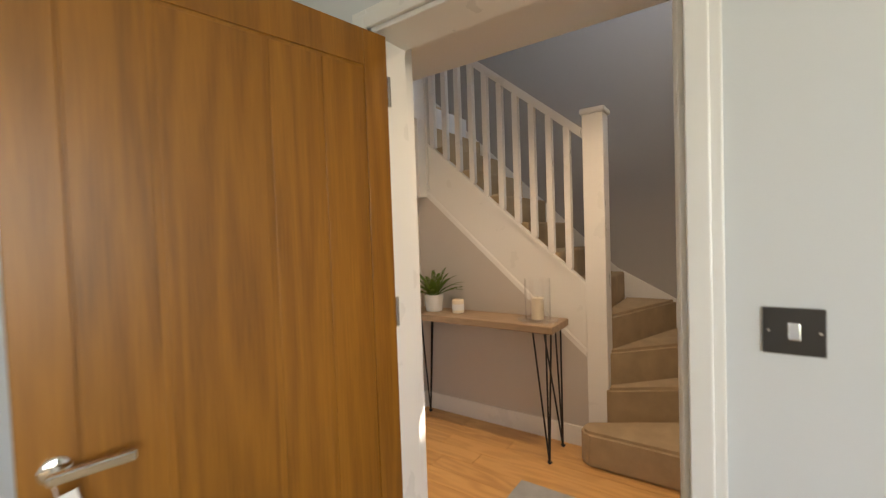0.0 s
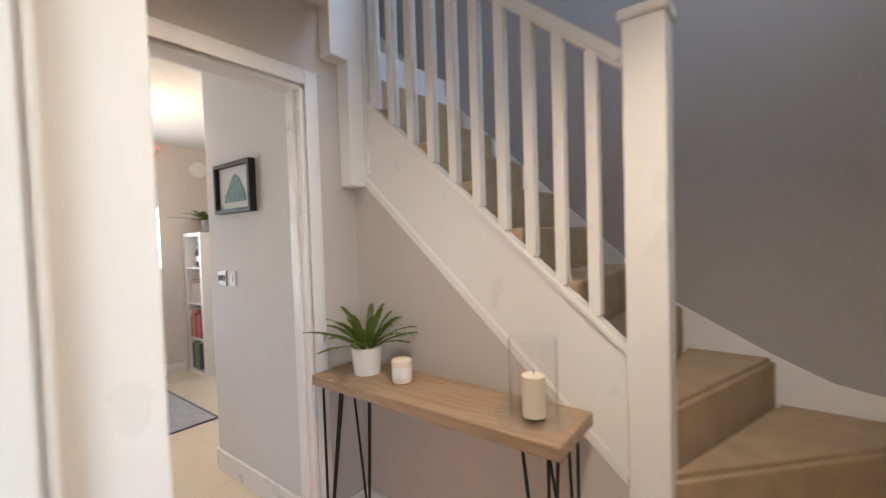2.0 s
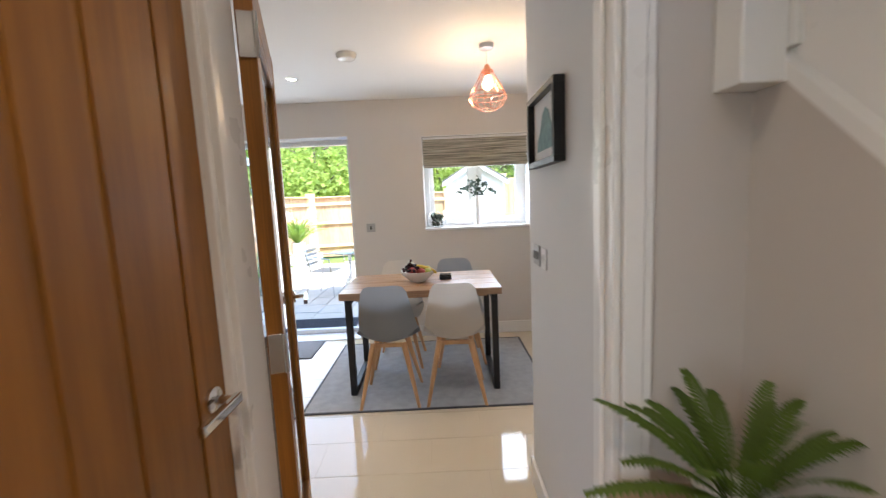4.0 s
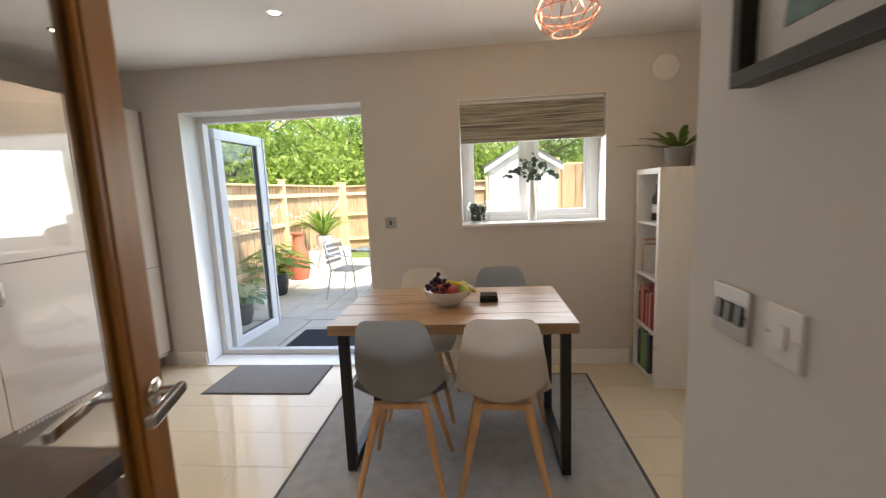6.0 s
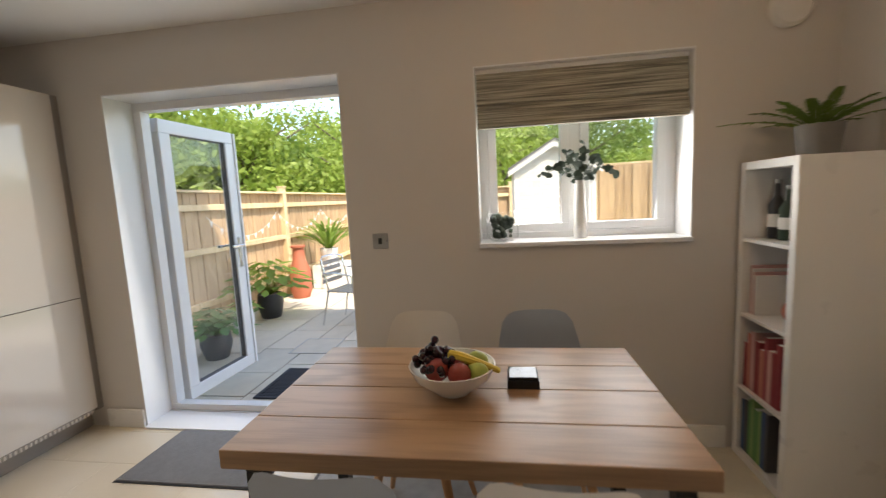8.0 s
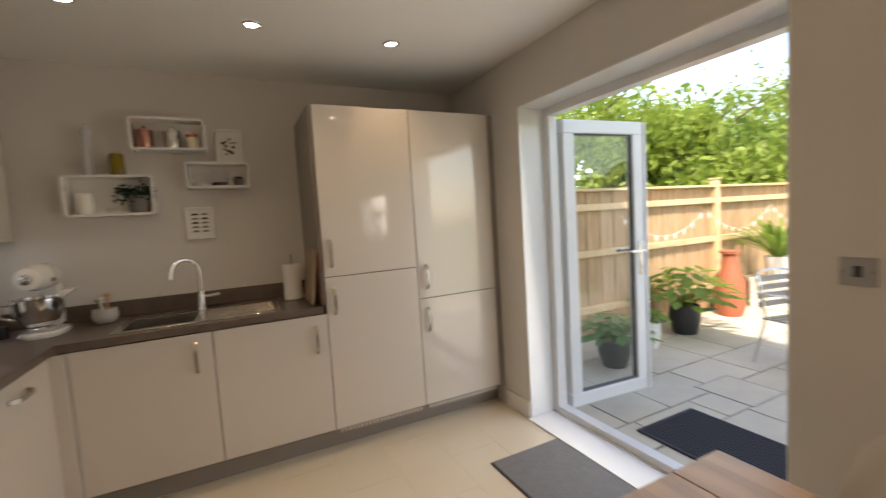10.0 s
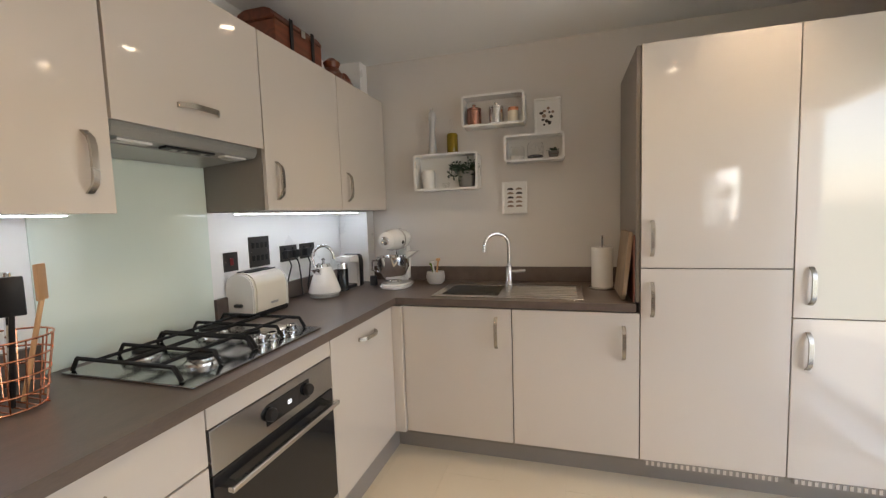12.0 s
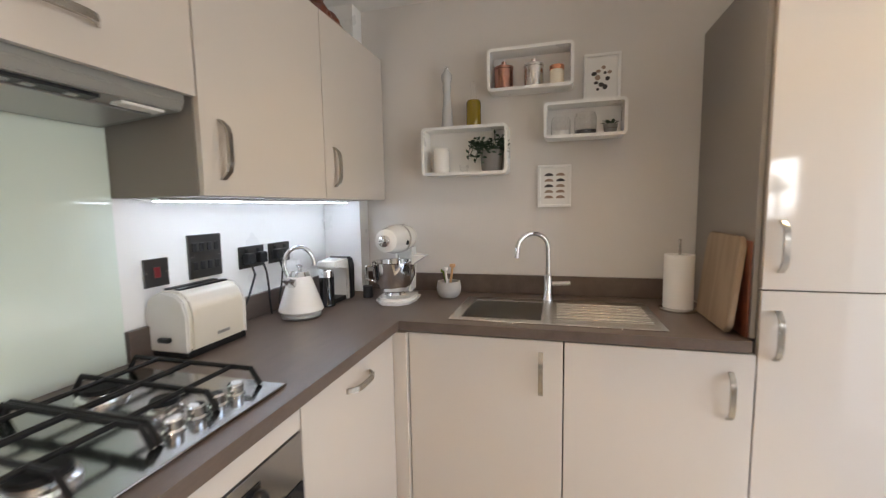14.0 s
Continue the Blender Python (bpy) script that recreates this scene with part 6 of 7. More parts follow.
wall_box(-3.208, -2.780, 1.518, 1.753, "white rounded wall box shelf with a jar and a plant")
wall_box(-3.505, -3.113, 1.899, 2.092, "white rounded wall box shelf with canisters")
wall_box(-3.733, -3.374, 1.667, 1.830, "white rounded wall box shelf with glass jars")


def pot(name, label, cat, x, y, z, prof, mat_, lid=None, lid_mat=None):
    t = thing(name, (x, y, z), label, cat)
    part("body", lathe(prof, (x, y, z), 24), mat_, t, "", True)
    if lid:
        part("lid", lathe(lid, (x, y, z), 24), lid_mat or mat_, t, "", True)
    return t


YB = -0.078
pot("canister", "rose copper canister with a knobbed lid", "canister", -3.185, YB, 1.914, [(0.044, 0), (0.045, 0.004), (0.045, 0.092), (0.043, 0.094)], M_ROSE, [(0.046, 0.094), (0.046, 0.104), (0.03, 0.112), (0.008, 0.114), (0.008, 0.12), (0.012, 0.128), (0.004, 0.134)])
pot("canister", "brushed steel canister with a knobbed lid", "canister", -3.325, YB, 1.914, [(0.044, 0), (0.045, 0.004), (0.045, 0.092), (0.043, 0.094)], M_STEEL, [(0.046, 0.094), (0.046, 0.104), (0.03, 0.112), (0.008, 0.114), (0.008, 0.12), (0.012, 0.128), (0.004, 0.134)])
pot("jam_jar", "small glass jar with pale contents and a copper lid", "jar", -3.43, YB, 1.914, [(0.03, 0), (0.032, 0.004), (0.032, 0.062), (0.028, 0.07)], M_WAX, [(0.033, 0.07), (0.033, 0.088), (0.03, 0.09)], M_COPPER)
pot("ceramic_jar", "white ceramic jar in the wall box", "jar", -2.868, YB, 1.533, [(0.040, 0), (0.042, 0.004), (0.042, 0.105), (0.039, 0.115), (0.036, 0.12)], M_CERAMIC)
pot("tealight_glass", "small clear glass on the box shelf", "glass", -2.985, YB, 1.533, [(0.02, 0), (0.024, 0.035), (0.022, 0.035), (0.018, 0.004)], M_GLASS)
pot("storage_jar", "clear glass jar half filled with white contents", "jar", -3.450, YB, 1.682, [(0.042, 0), (0.045, 0.01), (0.045, 0.07), (0.036, 0.085), (0.034, 0.085), (0.043, 0.07), (0.043, 0.01)], M_GLASS)
pot("jar_filling", "white contents inside the glass jar", "contents", -3.450, YB, 1.6835, [(0.041, 0), (0.042, 0.02), (0.03, 0.022)], M_CERAMIC)
pot("storage_jar", "clear glass jar with dark contents", "jar", -3.560, YB, 1.682, [(0.046, 0), (0.050, 0.01), (0.050, 0.08), (0.040, 0.10), (0.038, 0.10), (0.048, 0.08), (0.048, 0.01)], M_GLASS)
pot("jar_filling", "dark contents inside the glass jar", "contents", -3.560, YB, 1.6835, [(0.046, 0), (0.047, 0.018), (0.03, 0.022)], M_ANTH)
blade_plant("potted_succulent", (-3.668, YB, 1.682), 0.032, 0.04, M_CONCPOT, "small dark succulent in a grey pot", 14, 0.045, 0.06, 4, M_LEAFDK, 0.008)
pot("pepper_mill", "tall pale grey turned pepper mill", "pepper mill", -2.902, YB, 1.7535, [(0.030, 0), (0.031, 0.01), (0.025, 0.04), (0.027, 0.06), (0.019, 0.12), (0.017, 0.17), (0.022, 0.20), (0.018, 0.215), (0.026, 0.235), (0.026, 0.26), (0.012, 0.278), (0.008, 0.285)], surf("pale_grey_lacquer", (0.50, 0.50, 0.50), 0.25, var=0.05), [(0.008, 0.285), (0.012, 0.293), (0.004, 0.302)], M_CHROME)
pot("oil_bottle", "square glass bottle of golden olive oil", "bottle", -3.037, YB, 1.7535, [(0.034, 0), (0.036, 0.006), (0.036, 0.115), (0.030, 0.125)], M_OILGL, [(0.030, 0.125), (0.013, 0.145), (0.013, 0.19), (0.018, 0.205), (0.012, 0.215)], M_GLASS)
# trailing plant
tpn = thing("trailing_plant", (-3.12, YB, 1.533), "dark green trailing plant in a grey pot", "plant")
part("pot", lathe([(0.045, 0), (0.05, 0.01), (0.058, 0.10), (0.052, 0.10), (0.048, 0.085)], (-3.125, YB, 1.533), 22), M_CONCPOT, tpn, "", True)
rt2 = random.Random(14)
for k in range(26):
    a, L = k * 2.4, rt2.uniform(0.05, 0.115)
    p0 = Vector((-3.125 + 0.03 * math.cos(a), YB + 0.02 * math.sin(a), 1.628))
    p1 = p0 + Vector((L * 0.75 * math.cos(a), abs(L * 0.35 * math.sin(a)), rt2.uniform(0.02, 0.075)))
    p2 = p1 + Vector((0.03 * math.cos(a), 0.015, -rt2.uniform(0.01, 0.10)))
    p1.x, p2.x = min(max(p1.x, -3.19), -3.02), min(max(p2.x, -3.19), -3.01)
    bm = tube([p0, p1, p2], 0.0016, 4)
    for j in range(8):
        q = p0.lerp(p1, j / 4) if j < 4 else p1.lerp(p2, (j - 4) / 3)
        d = Vector((rt2.uniform(-1, 1), rt2.uniform(-0.6, 1), rt2.uniform(-0.6, 0.6))).normalized() * 0.014
        e = d.orthogonal().normalized() * 0.008
        bm.faces.new([bm.verts.new(q), bm.verts.new(q + d + e), bm.verts.new(q + d * 2), bm.verts.new(q + d - e)])
    part("sprig", bm, M_LEAFDK, tpn)


def print_frame(x0, x1, z0, z1, label, marks):
    t = thing("framed_print", ((x0 + x1) / 2, YS, z0), label, "picture")
    part("frame", frame_bm(x0, x1, z0, z1, 0.013, YS + 0.001, YS + 0.030, "y", 0.002), M_WHITE, t)
    part("mount", bx(x0 + 0.01, x1 - 0.01, YS + 0.010, YS + 0.016, z0 + 0.01, z1 - 0.01), M_PAPER, t)
    for x, z, w, h, mm, half in marks:
        bm = bmesh.new()
        n_ = 10
        pts = [(x + w * math.cos(math.pi * (1 if half else 2) * k / n_), z + h * math.sin(math.pi * (1 if half else 2) * k / n_)) for k in range(n_ + (1 if half else 0))]
        prism(pts, YS + 0.0162, YS + 0.0172, "y", bm)
        part("printed_mark", bm, mm, t)
    return t


rm = random.Random(2)
mk = [(-3.63 + 0.044 * math.cos(k * 2.4) * (0.4 + 0.05 * k), 1.945 + 0.065 * math.sin(k * 2.4) * (0.4 + 0.05 * k), rm.uniform(0.007, 0.013), rm.uniform(0.006, 0.012), M_INK if k % 3 else M_INKBR, False) for k in range(11)]
print_frame(-3.712, -3.552, 1.832, 2.050, "white framed print of small dark shapes", mk)
mk = [(-3.452 + 0.054 * i, 1.395 + 0.027 * j, 0.021, 0.014, M_INK if (i + j) % 2 and j > 1 else M_INKBR, True) for i in range(2) for j in range(5)]
print_frame(-3.502, -3.345, 1.352, 1.555, "white framed print of rows of half-round shapes", mk)

# ---- outside ----
GZ = -0.11
ground = structure("ground", bx(-400, 400, -400, 400, GZ - 0.5, GZ - 0.035), M_GRASS, "open lawn and grass beyond the garden", "ground")
structure("patio_base", bx(-11.6, XO - 0.002, -0.5, 4.3, GZ - 0.034, GZ - 0.012), M_JOINT, "sandy bed under the paving", "ground")
R_FENCE = random.Random(2)


def fence_run(name, p, q, bays, label, top=1.70, boards_facing=1):
    """A close-board fence: posts with caps, three rails a bay, upright boards and a capping rail."""
    p, q = Vector((*p, GZ)), Vector((*q, GZ))
    d = (q - p).normalized()
    n = Vector((-d.y, d.x, 0)) * boards_facing
    ang = math.degrees(math.atan2(d.y, d.x))
    t = thing(name, p, label, "fence", rz=ang)
    L = (q - p).length
    m = MW[t]
    bay = L / bays
    for k in range(bays + 1):
        po = part("post", bx(k * bay - 0.05, k * bay + 0.05, -0.05, 0.05, 0, top + 0.10, 0.006, m=m), M_POST, t)
        part("post_cap", bx(k * bay - 0.06, k * bay + 0.06, -0.06, 0.06, top + 0.10, top + 0.125, 0.006, m=m), M_POST, po)
    s = boards_facing
    for k in range(bays):
        for z in (0.30, 0.95, top - 0.22):
            part("rail", bx(k * bay + 0.05, (k + 1) * bay - 0.05, -0.03, 0.03, z, z + 0.075, 0.006, m=m), M_POST, t)
        part("capping_rail", bx(k * bay + 0.05, (k + 1) * bay - 0.05, -0.05, 0.035, top, top + 0.03, 0.004, m=m), M_POST, t)
    nb = int(L / 0.11)
    me = None
    for k in range(nb):
        if me is None:
            b = part("board", bx(-0.058, 0.058, 0.034 * s, 0.052 * s, 0.02, top - 0.002, 0.002, seg=1), M_FENCE, None)
            me = b.data
        else:
            b = new("board", me)
        b.parent = t
        b.matrix_basis = Matrix.Translation((0.055 + k * 0.11, R_FENCE.uniform(-0.003, 0.003) - (0.004 if k % 2 else 0), 0)) @ pose(0, 0, 0, 0, 0, 4)
    return t


fence_run("garden_fence", (-6.45, -0.55), (-12.75, -0.55), 2, "weathered close-board garden fence with pale posts", boards_facing=1)
fence_run("garden_fence", (-12.85, -0.45), (-13.3, 3.3), 1, "weathered close-board fence across the end of the garden")
fence_run("side_fence", (-9.6, 4.42), (-8.9, 6.7), 1, "tall upright board fence beside the shed", 1.85, -1)

# shed with white lapped boards
sh = thing("garden_shed", (-9.6, 3.95, GZ), "white lapped timber garden shed with a pitched roof", "shed")
SX, SYA, SYB, EV, AP = -8.75, 3.25, 4.28, 1.74, 2.06
part("core", prism([(SYA + 0.02, GZ), (SYB - 0.02, GZ), (SYB - 0.02, EV), ((SYA + SYB) / 2, AP - 0.02), (SYA + 0.02, EV)], SX - 2.2, SX - 0.02, "x"), M_SHED, sh)
z = GZ + 0.02
while z < AP - 0.12:
    ymid = (SYA + SYB) / 2
    half = (SYB - SYA) / 2 if z < EV - 0.1 else (SYB - SYA) / 2 * max(0.05, (AP - z - 0.10) / (AP - EV))
    m = Matrix.Translation((SX, ymid, z)) @ pose(0, 0, 0, 0, 6, 0)
    part("board", bx(-0.014, 0.004, -half, half, 0, 0.125, 0.003, seg=1, m=m), M_SHED, sh)
    z += 0.118
for s in (-1, 1):
    ym = (SYA + SYB) / 2
    y1 = ym + s * (SYB - SYA + 0.16) / 2
    z1 = EV - 0.04
    part("roof", prism([(ym, AP + 0.005), (ym, AP + 0.03), (y1, z1 + 0.03), (y1, z1)], SX - 2.3, SX + 0.10, "x"), M_FELT, sh)
    part("barge_board", prism([(ym, AP - 0.075), (ym, AP + 0.004), (y1, z1), (y1, z1 - 0.08)], SX + 0.07, SX + 0.09, "x"), M_SHED, sh)
part("corner_trim", bx(SX - 0.01, SX + 0.02, SYA - 0.01, SYA + 0.04, GZ, EV, 0.003), M_SHED, sh)
part("corner_trim", bx(SX - 0.01, SX + 0.02, SYB - 0.04, SYB + 0.01, GZ, EV, 0.003), M_SHED, sh)


def leaf_cloud(n, centre, radii, size, seed, clumps=40):
    """A crown of many small leaf blades gathered in uneven clumps."""
    r = np.random.RandomState(seed)
    cl = r.normal(size=(clumps, 3))
    cl /= np.linalg.norm(cl, axis=1)[:, None]
    cl *= r.uniform(0.35, 1.0, (clumps, 1)) ** 0.6
    pick = r.randint(0, clumps, n)
    spread = r.normal(size=(n, 3)) * 0.20 * r.uniform(0.5, 1.2, clumps)[pick][:, None]
    c = (cl[pick] + spread) * np.array(radii) + np.array(centre)
    a = r.normal(size=(n, 3))
    a /= np.linalg.norm(a, axis=1)[:, None]
    b = np.cross(a, r.normal(size=(n, 3)))
    b /= np.linalg.norm(b, axis=1)[:, None]
    s = size * r.uniform(0.6, 1.4, (n, 1))
    v = np.stack([c - a * s, c + b * s * 0.5, c + a * s, c - b * s * 0.5], 1).reshape(-1, 3)
    f = np.arange(4 * n).reshape(-1, 4)
    return v, f


def tree(x, y, h, rad, seed, leaf, label, n=5200, size=0.16, low=0.25):
    t = thing("tree", (x, y, GZ), label, "tree")
    r = random.Random(seed)
    pts = [(x, y, GZ), (x + r.uniform(-0.1, 0.1), y + r.uniform(-0.1, 0.1), h * 0.35), (x + r.uniform(-0.3, 0.3), y + r.uniform(-0.3, 0.3), h * 0.8)]
    part("trunk", tube(pts, 0.05 + h * 0.018, 9, None, 0.04), M_BARK, t, "", True)
    for k in range(7):
        a, z = k * 2.4, h * (0.3 + 0.07 * k)
        part("limb", tube([(x, y, z), (x + rad * 0.4 * math.cos(a), y + rad * 0.4 * math.sin(a), z + h * 0.10), (x + rad * 0.75 * math.cos(a), y + rad * 0.75 * math.sin(a), z + h * 0.22)], 0.07, 6, None, 0.015), M_BARK, t, "", True)
    v, f = leaf_cloud(n, (x, y, h * (low + (1 - low) / 2)), (rad, rad, h * (1 - low) / 2), size, seed)
    me = bpy.data.meshes.new("crown")
    me.from_pydata((v - np.array((x, y, GZ))).tolist(), [], f.tolist())
    me.materials.append(leaf)
    o = new("crown", me)
    o.parent = t
    return t


rt = random.Random(21)
TREES = [(-17, -5.5, 6.2, 2.6), (-20, -2.5, 6.8, 3.0), (-16.5, -1.6, 4.4, 1.9), (-22, 1.5, 7.2, 3.2), (-18, 3.2, 5.0, 2.2), (-24, 6.5, 7.6, 3.4), (-14.5, -4.5, 5.4, 2.0), (-12.5, -6.5, 6.4, 2.6), (-10, -7, 6.0, 2.5), (-26, -8, 8.5, 3.8), (-27, -2, 8.5, 3.8), (-28, 11, 7, 3.6), (-21, 9.5, 4.2, 2.4), (-30, 4, 9, 4.0), (-7.5, -6.5, 6.0, 2.4)]
for k, (x, y, h, r) in enumerate((a, b, c * 0.74, d) for a, b, c, d in TREES):
    tree(x, y, h, r, 30 + k, M_TREE if k % 5 else M_TREEDK, "leafy green deciduous tree behind the fence" if k % 5 else "dark green leafy tree behind the fence", 10500, 0.10 if h < 6 else 0.13, 0.12)
# far hedge line
v, f = [], []
r_ = np.random.RandomState(4)
n = 16000
c = np.stack([r_.uniform(-46, -34, n), r_.uniform(-45, 45, n), np.zeros(n)], 1)
top = 3.6 + 1.2 * np.sin(c[:, 1] * 0.35) + 1.1 * np.sin(c[:, 1] * 0.9 + 1)
c[:, 2] = r_.uniform(0, 1, n) ** 0.8 * top
a = r_.normal(size=(n, 3)); a /= np.linalg.norm(a, axis=1)[:, None]
b = np.cross(a, r_.normal(size=(n, 3))); b /= np.linalg.norm(b, axis=1)[:, None]
vv = np.stack([c - a * 0.5, c + b * 0.28, c + a * 0.5, c - b * 0.28], 1).reshape(-1, 3)
me = bpy.data.meshes.new("far_woodland")
me.from_pydata(vv.tolist(), [], np.arange(4 * n).reshape(-1, 4).tolist())
me.materials.append(M_TREEDK)
tagged(new("far_woodland", me), "distant line of green woodland", "woodland", kind="stuff")

# plants on the patio
def broad_plant(c, pot, pot_r, pot_h, label, n, reach, leaf, seed, size=0.085):
    t = thing("garden_plant", c, label, "plant")
    part("pot", lathe([(pot_r * 0.7, 0), (pot_r * 0.75, 0.01), (pot_r, pot_h * 0.6), (pot_r * 0.92, pot_h), (pot_r * 0.85, pot_h), (pot_r * 0.84, pot_h - 0.02)], c, 26), pot, t, "", True)
    part("soil", lathe([(pot_r * 0.86, 0), (pot_r * 0.86, 0.005)], (c[0], c[1], c[2] + pot_h - 0.03), 20), M_BARK, t)
    r = random.Random(seed)
    for k in range(n):
        a, rr, zz = k * 2.399, reach * math.sqrt((k + 1) / n), 0
        tip = Vector(c) + Vector((rr * math.cos(a), rr * math.sin(a), pot_h + reach * (0.75 - 0.6 * (rr / reach) ** 2) * r.uniform(0.7, 1.1)))
        d = Vector((math.cos(a), math.sin(a), r.uniform(-0.7, 0.1))).normalized()
        s = Vector((-math.sin(a), math.cos(a), r.uniform(-0.2, 0.2))).normalized()
        w = size * r.uniform(0.7, 1.2)
        bm = bmesh.new()
        o_ = [tip - d * w, tip - d * w * 0.3 + s * w * 0.62, tip + d * w * 0.5 + s * w * 0.45, tip + d * w * 1.2, tip + d * w * 0.5 - s * w * 0.45, tip - d * w * 0.3 - s * w * 0.62]
        mid = bm.verts.new(tip - Vector((0, 0, 0.012)))
        vs_ = [bm.verts.new(p) for p in o_]
        for i in range(6):
            bm.faces.new((mid, vs_[i], vs_[(i + 1) % 6]))
        base = Vector(c) + Vector((0, 0, pot_h - 0.02))
        tube([base, (base + tip) / 2 + Vector((0, 0, 0.05)), tip - d * w * 0.8], 0.003, 4, bm)
        part("leaf", bm, leaf, t, "", True)
    return t


broad_plant((-8.2, -0.08, GZ), M_ANTH, 0.17, 0.33, "leafy light green plant in a black pot", 95, 0.58, M_LEAFLT, 3)
broad_plant((-6.75, 0.18, GZ), M_ANTH, 0.15, 0.25, "bushy dark green plant in a dark pot", 70, 0.34, M_LEAF, 5, 0.07)
broad_plant((-7.45, 0.02, GZ), M_CERAMIC, 0.12, 0.28, "small green plant in a white pot", 30, 0.2, M_LEAFLT, 6, 0.05)
blade_plant("cordyline", (-10.1, -0.02, GZ + 0.42), 0.16, 0.30, M_CERAMIC, "spiky yellow green cordyline in a white pot", 64, 0.95, 1.05, 9, M_LEAFLT, 0.022, 0.55)
pd = thing("plant_stand", (-10.3, -0.02, GZ), "white rendered block under the cordyline pot", "plinth")
part("block", bx(-10.6, -9.95, -0.3, 0.35, GZ, GZ + 0.42, 0.01), M_SHED, pd)
tp2 = thing("clay_chimney", (-9.35, -0.22, GZ), "terracotta clay chimney standing by the fence", "chiminea")
part("clay_body", lathe([(0.13, 0), (0.17, 0.12), (0.17, 0.45), (0.10, 0.62), (0.085, 0.80), (0.11, 0.83)], (-9.35, -0.22, GZ), 22), M_TERRA, tp2, "", True)
part("rim", lathe([(0.115, 0), (0.12, 0.03), (0.09, 0.03)], (-9.35, -0.22, GZ + 0.82), 22), M_TERRA, tp2, "", True)

# string of small bunting lights along the fence
bu = thing("bunting", (-9.6, -0.44, 1.2), "pale paper bunting hung along the fence", "bunting")
def sag(u):
    return (-7.6 - 4.8 * u, -0.44, 1.30 - 0.30 * (1 - (2 * ((u * 3) % 1) - 1) ** 2))
part("cord", tube([sag(k / 36 * 0.999) for k in range(37)], 0.003, 5), M_PAPER, bu)
for k in range(27):
    x, y, z = sag((k + 0.5) / 27 * 0.999)
    part("flag", prism([(x - 0.03, z), (x + 0.03, z), (x, z - 0.075)], y - 0.001, y + 0.001, "y"), M_PAPER, bu)

# bistro set
bt = thing("bistro_table", (-8.0, 1.62, GZ), "round aluminium garden table", "table")
part("tabletop", lathe([(0.34, 0.70), (0.35, 0.71), (0.35, 0.725), (0.33, 0.728)], (-8.0, 1.62, GZ), 32), M_ALU, bt, "", True)
for k in range(4):
    a = math.pi / 4 + k * math.pi / 2
    part("leg", tube([(-8.0 + 0.10 * math.cos(a), 1.62 + 0.10 * math.sin(a), GZ + 0.70), (-8.0 + 0.08 * math.cos(a), 1.62 + 0.08 * math.sin(a), GZ + 0.35), (-8.0 + 0.30 * math.cos(a), 1.62 + 0.30 * math.sin(a), GZ + 0.012)], 0.013, 8), M_ALU, bt, "", True)


def bistro_chair():
    t = thing("bistro_chair", (0, 0, 0), "aluminium tube garden chair with grey slats", "chair", "garden chairs round the table")
    for s in (-1, 1):
        part("arm", tube([(s * 0.25, 0.24, 0.01), (s * 0.26, 0.22, 0.42), (s * 0.27, 0.20, 0.64), (s * 0.27, 0.0, 0.67), (s * 0.26, -0.20, 0.66)], 0.011, 8), M_ALU, t, "", True)
        part("leg", tube([(s * 0.24, -0.26, 0.01), (s * 0.22, -0.16, 0.44), (s * 0.22, -0.24, 0.82)], 0.011, 8), M_ALU, t, "", True)
    part("back_rail", tube([(-0.22, -0.24, 0.82), (-0.12, -0.29, 0.845), (0.12, -0.29, 0.845), (0.22, -0.24, 0.82)], 0.011, 8), M_ALU, t, "", True)
    for k in range(6):
        part("seat_slat", bx(-0.23, 0.23, -0.19 + 0.07 * k, -0.14 + 0.07 * k, 0.425, 0.44, 0.003), M_GREYPL, t)
    for k in range(4):
        part("back_slat", bx(-0.20, 0.20, -0.25 + 0.006 * k - 0.02, -0.235 + 0.006 * k - 0.02, 0.52 + 0.075 * (3 - k), 0.57 + 0.075 * (3 - k), 0.003), M_GREYPL, t)
    return t


bc1 = bistro_chair()
bc1.matrix_basis = pose(-7.95, 1.16, GZ, 0, 0, -12)
copy_thing(bc1, pose(-8.65, 1.75, GZ, 0, 0, -100))
copy_thing(bc1, pose(-7.95, 2.22, GZ, 0, 0, 172))

# outdoor mat: a woven grid of rubber strips
om = thing("rubber_mat", (-6.2, 1.5, GZ), "black rubber grid mat outside the garden door", "mat")
for k in range(22):
    part("strip", bx(-6.45 + 0.0245 * k, -6.437 + 0.0245 * k, 1.12, 1.98, GZ + 0.002, GZ + 0.014), M_MATOUT, om)
for k in range(30):
    part("strip", bx(-6.455, -5.925, 1.12 + 0.0295 * k, 1.133 + 0.0295 * k, GZ + 0.002, GZ + 0.012), M_MATOUT, om)
part("edging", frame_bm(-6.475, -5.905, 1.10, 2.00, 0.022, GZ + 0.001, GZ + 0.016, "z"), M_MATOUT, om)

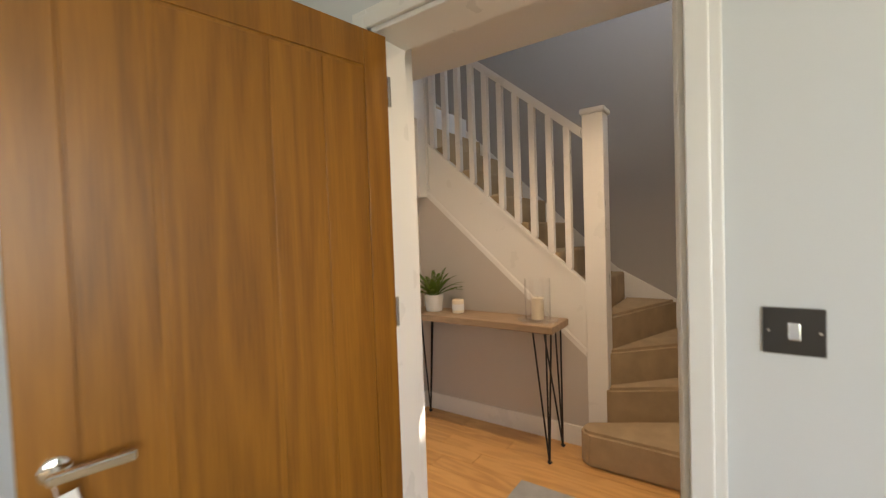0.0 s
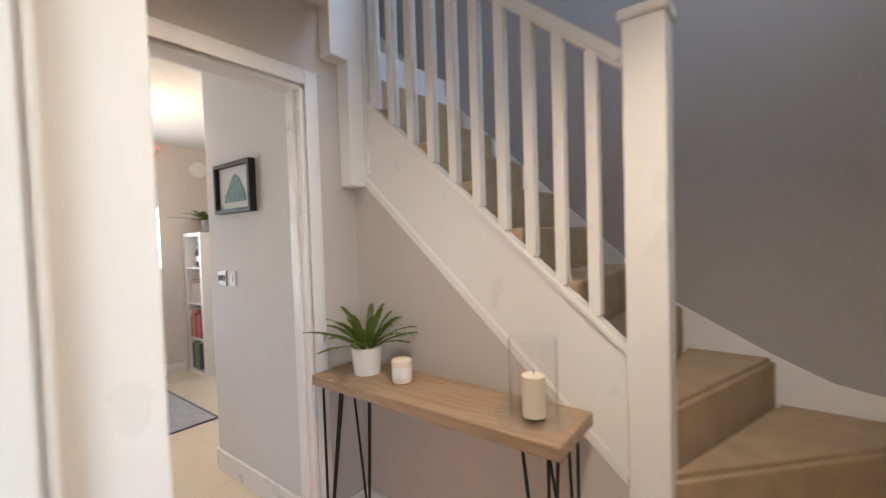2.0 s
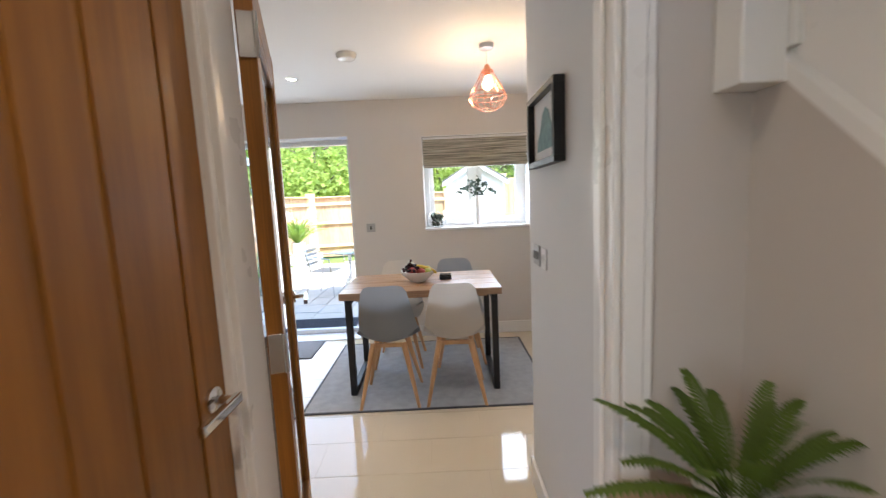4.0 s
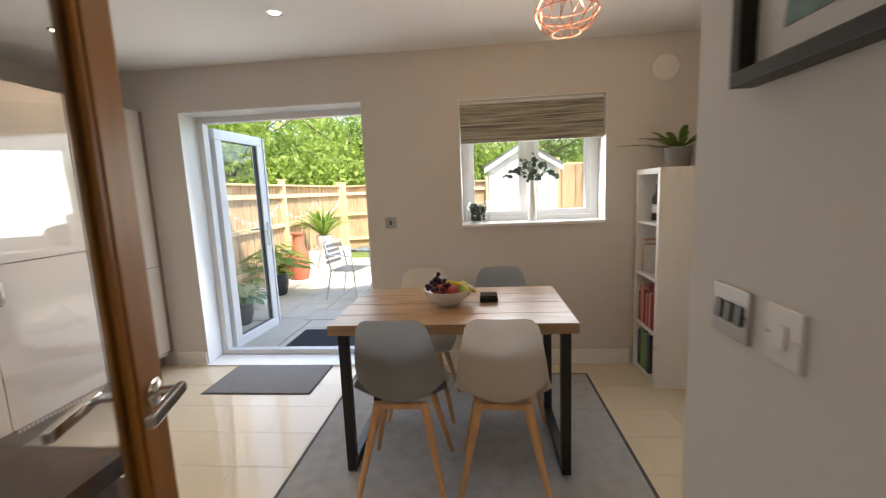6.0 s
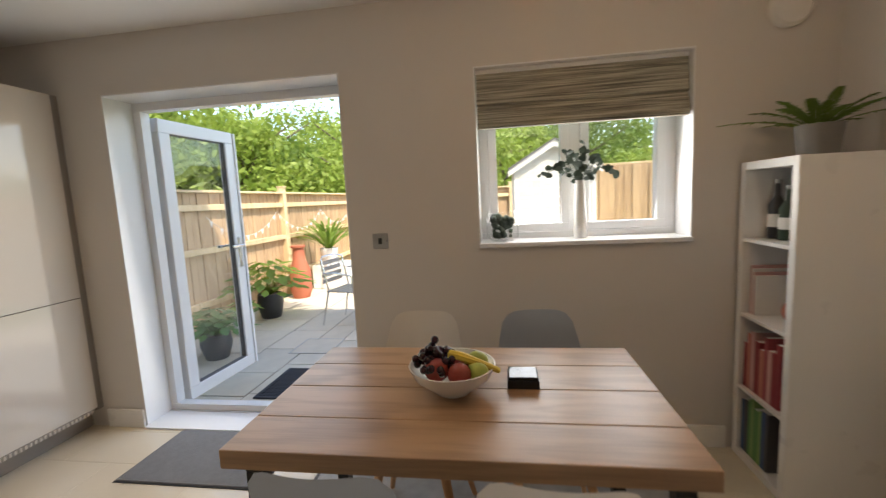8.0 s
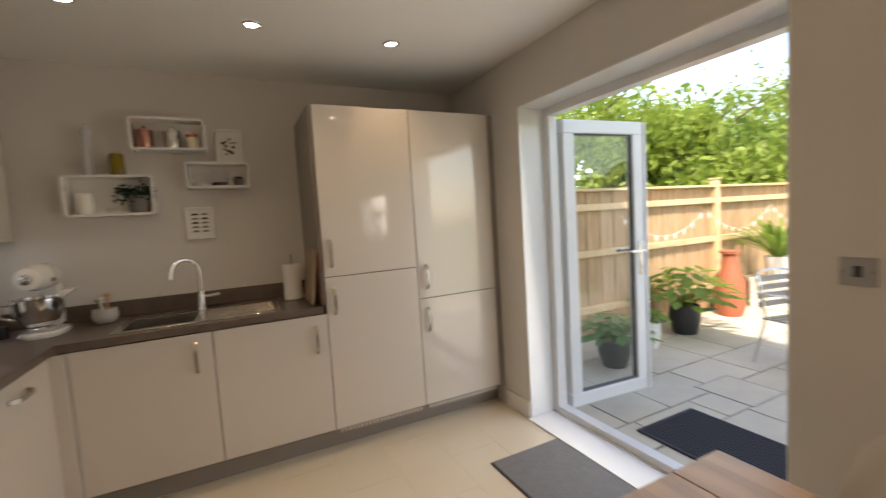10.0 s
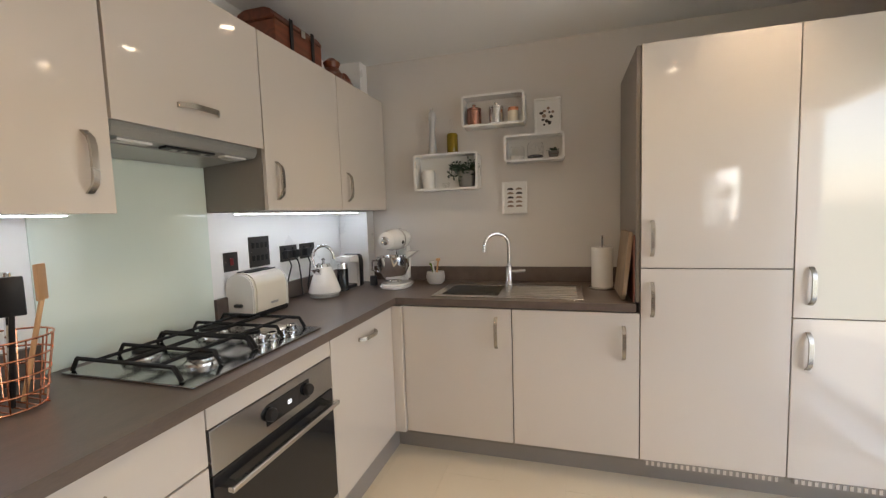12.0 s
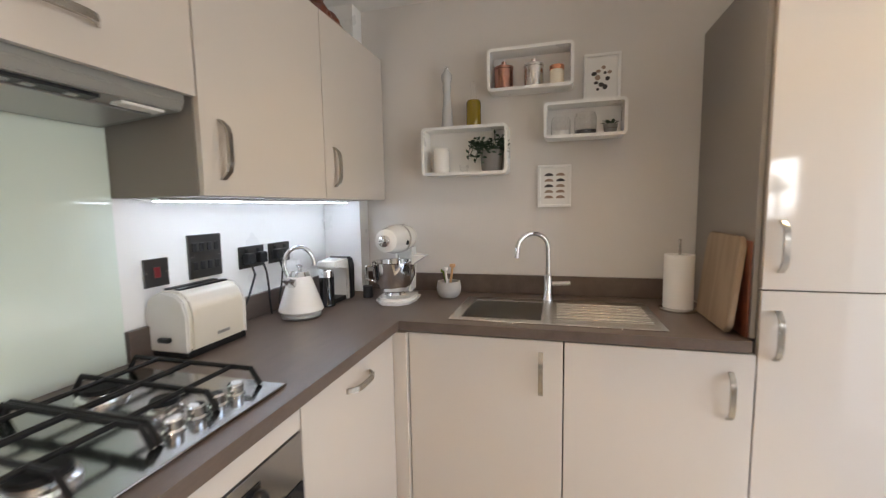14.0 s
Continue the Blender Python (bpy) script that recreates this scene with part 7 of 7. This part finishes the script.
# ---- floors in pieces ----
fk = structure("floor_kitchen", bx(XW, -2.04, YS, YN, -0.12, -0.0014), M_GROUT, "cream gloss tiled kitchen floor", "floor")
TW, TL, G = 0.305, 0.605, 0.0025
tm_ = None
for i in range(12):
    for j in range(9):
        x0, y0 = XW + 0.06 + TW * i - TW, YS - 0.2 + TL * j - (TL / 2 if i % 2 else 0)
        x1, y1 = min(x0 + TW - G, -2.04), min(y0 + TL - G, YN)
        a0, b0 = max(x0, XW), max(y0, YS)
        if x1 - a0 < 0.02 or y1 - b0 < 0.02:
            continue
        full = (x1 - a0 > TW - G - 1e-4) and (y1 - b0 > TL - G - 1e-4)
        if full and tm_ is not None:
            o = new("tile", tm_)
        else:
            w, l_ = (x1 - a0) / 2, (y1 - b0) / 2
            o = part("tile", bx(-w, w, -l_, l_, -0.006, 0.0, 0.0006, seg=1), M_TILE, None)
            if full:
                tm_ = o.data
        o.parent = fk
        o.matrix_basis = Matrix.Translation(((a0 + x1) / 2, (b0 + y1) / 2, 0)) @ pose(0, 0, 0, random.uniform(-0.03, 0.03), random.uniform(-0.03, 0.03), 0)
fh = structure("floor_hall", bx(-2.04, 0.30, 2.47, 4.66, -0.12, -0.004), M_GROUT, "honey oak board floor in the hall", "floor")
PWD, PLN = 0.125, 1.25
rp = random.Random(6)
for j in range(11):
    x = -2.04 - rp.uniform(0, 1.0)
    y0 = 2.47 + PWD * j
    while x < 0.30:
        a0, a1 = max(x, -2.038), min(x + PLN, 0.298)
        y1 = min(y0 + PWD, 3.80)
        if a1 - a0 > 0.03 and y1 - y0 > 0.03:
            w, l_ = (a1 - a0) / 2, (y1 - y0) / 2
            o = part("floor_board", bx(-w + 0.0008, w - 0.0008, -l_ + 0.0008, l_ - 0.0008, -0.0035, 0.0, 0.0008, seg=1), M_PLANK, None)
            o.parent = fh
            o.matrix_basis = Matrix.Translation(((a0 + a1) / 2, (y0 + y1) / 2, 0))
        x += PLN
structure("threshold_strip", bx(-2.06, -2.02, KD0 + 0.03, KD1 - 0.03, 0.0005, 0.006, 0.002), M_ALU, "aluminium strip between boards and tiles", "trim")
# patio paving
pv = structure("pavement", bx(-11.6, XO - 0.002, -0.5, 4.3, GZ - 0.0119, GZ - 0.009), M_JOINT, "buff riven paving slabs on the patio", "patio")
slabs = {}
ry = random.Random(12)
y = -0.5
row = 0
while y < 4.3:
    h = (0.45, 0.60, 0.45, 0.30)[row % 4]
    x = XO - 0.01 + ry.uniform(0, 0.3)
    while x > -11.6:
        w = ry.choice((0.45, 0.60, 0.60, 0.75))
        key = (w, h)
        if key not in slabs:
            o = part("paving_slab", bx(-w / 2 + 0.006, w / 2 - 0.006, -h / 2 + 0.006, h / 2 - 0.006, -0.009, 0.0, 0.003, seg=1), M_SLAB, None)
            slabs[key] = o.data
        else:
            o = new("paving_slab", slabs[key])
        o.parent = pv
        o.matrix_basis = Matrix.Translation((x - w / 2, y + h / 2, GZ + ry.uniform(-0.0015, 0.0015)))
        x -= w
    y += h
    row += 1
mh = thing("manhole_cover", (-7.08, 1.10, GZ), "recessed paved inspection cover with a metal rim", "manhole cover")
part("rim", frame_bm(-7.30, -6.86, 0.88, 1.32, 0.014, GZ + 0.001, GZ + 0.006, "z", 0.001), M_GREYPL, mh)
part("inset_slab", bx(-7.285, -6.875, 0.895, 1.305, GZ + 0.001, GZ + 0.005, 0.001), M_SLAB, mh)
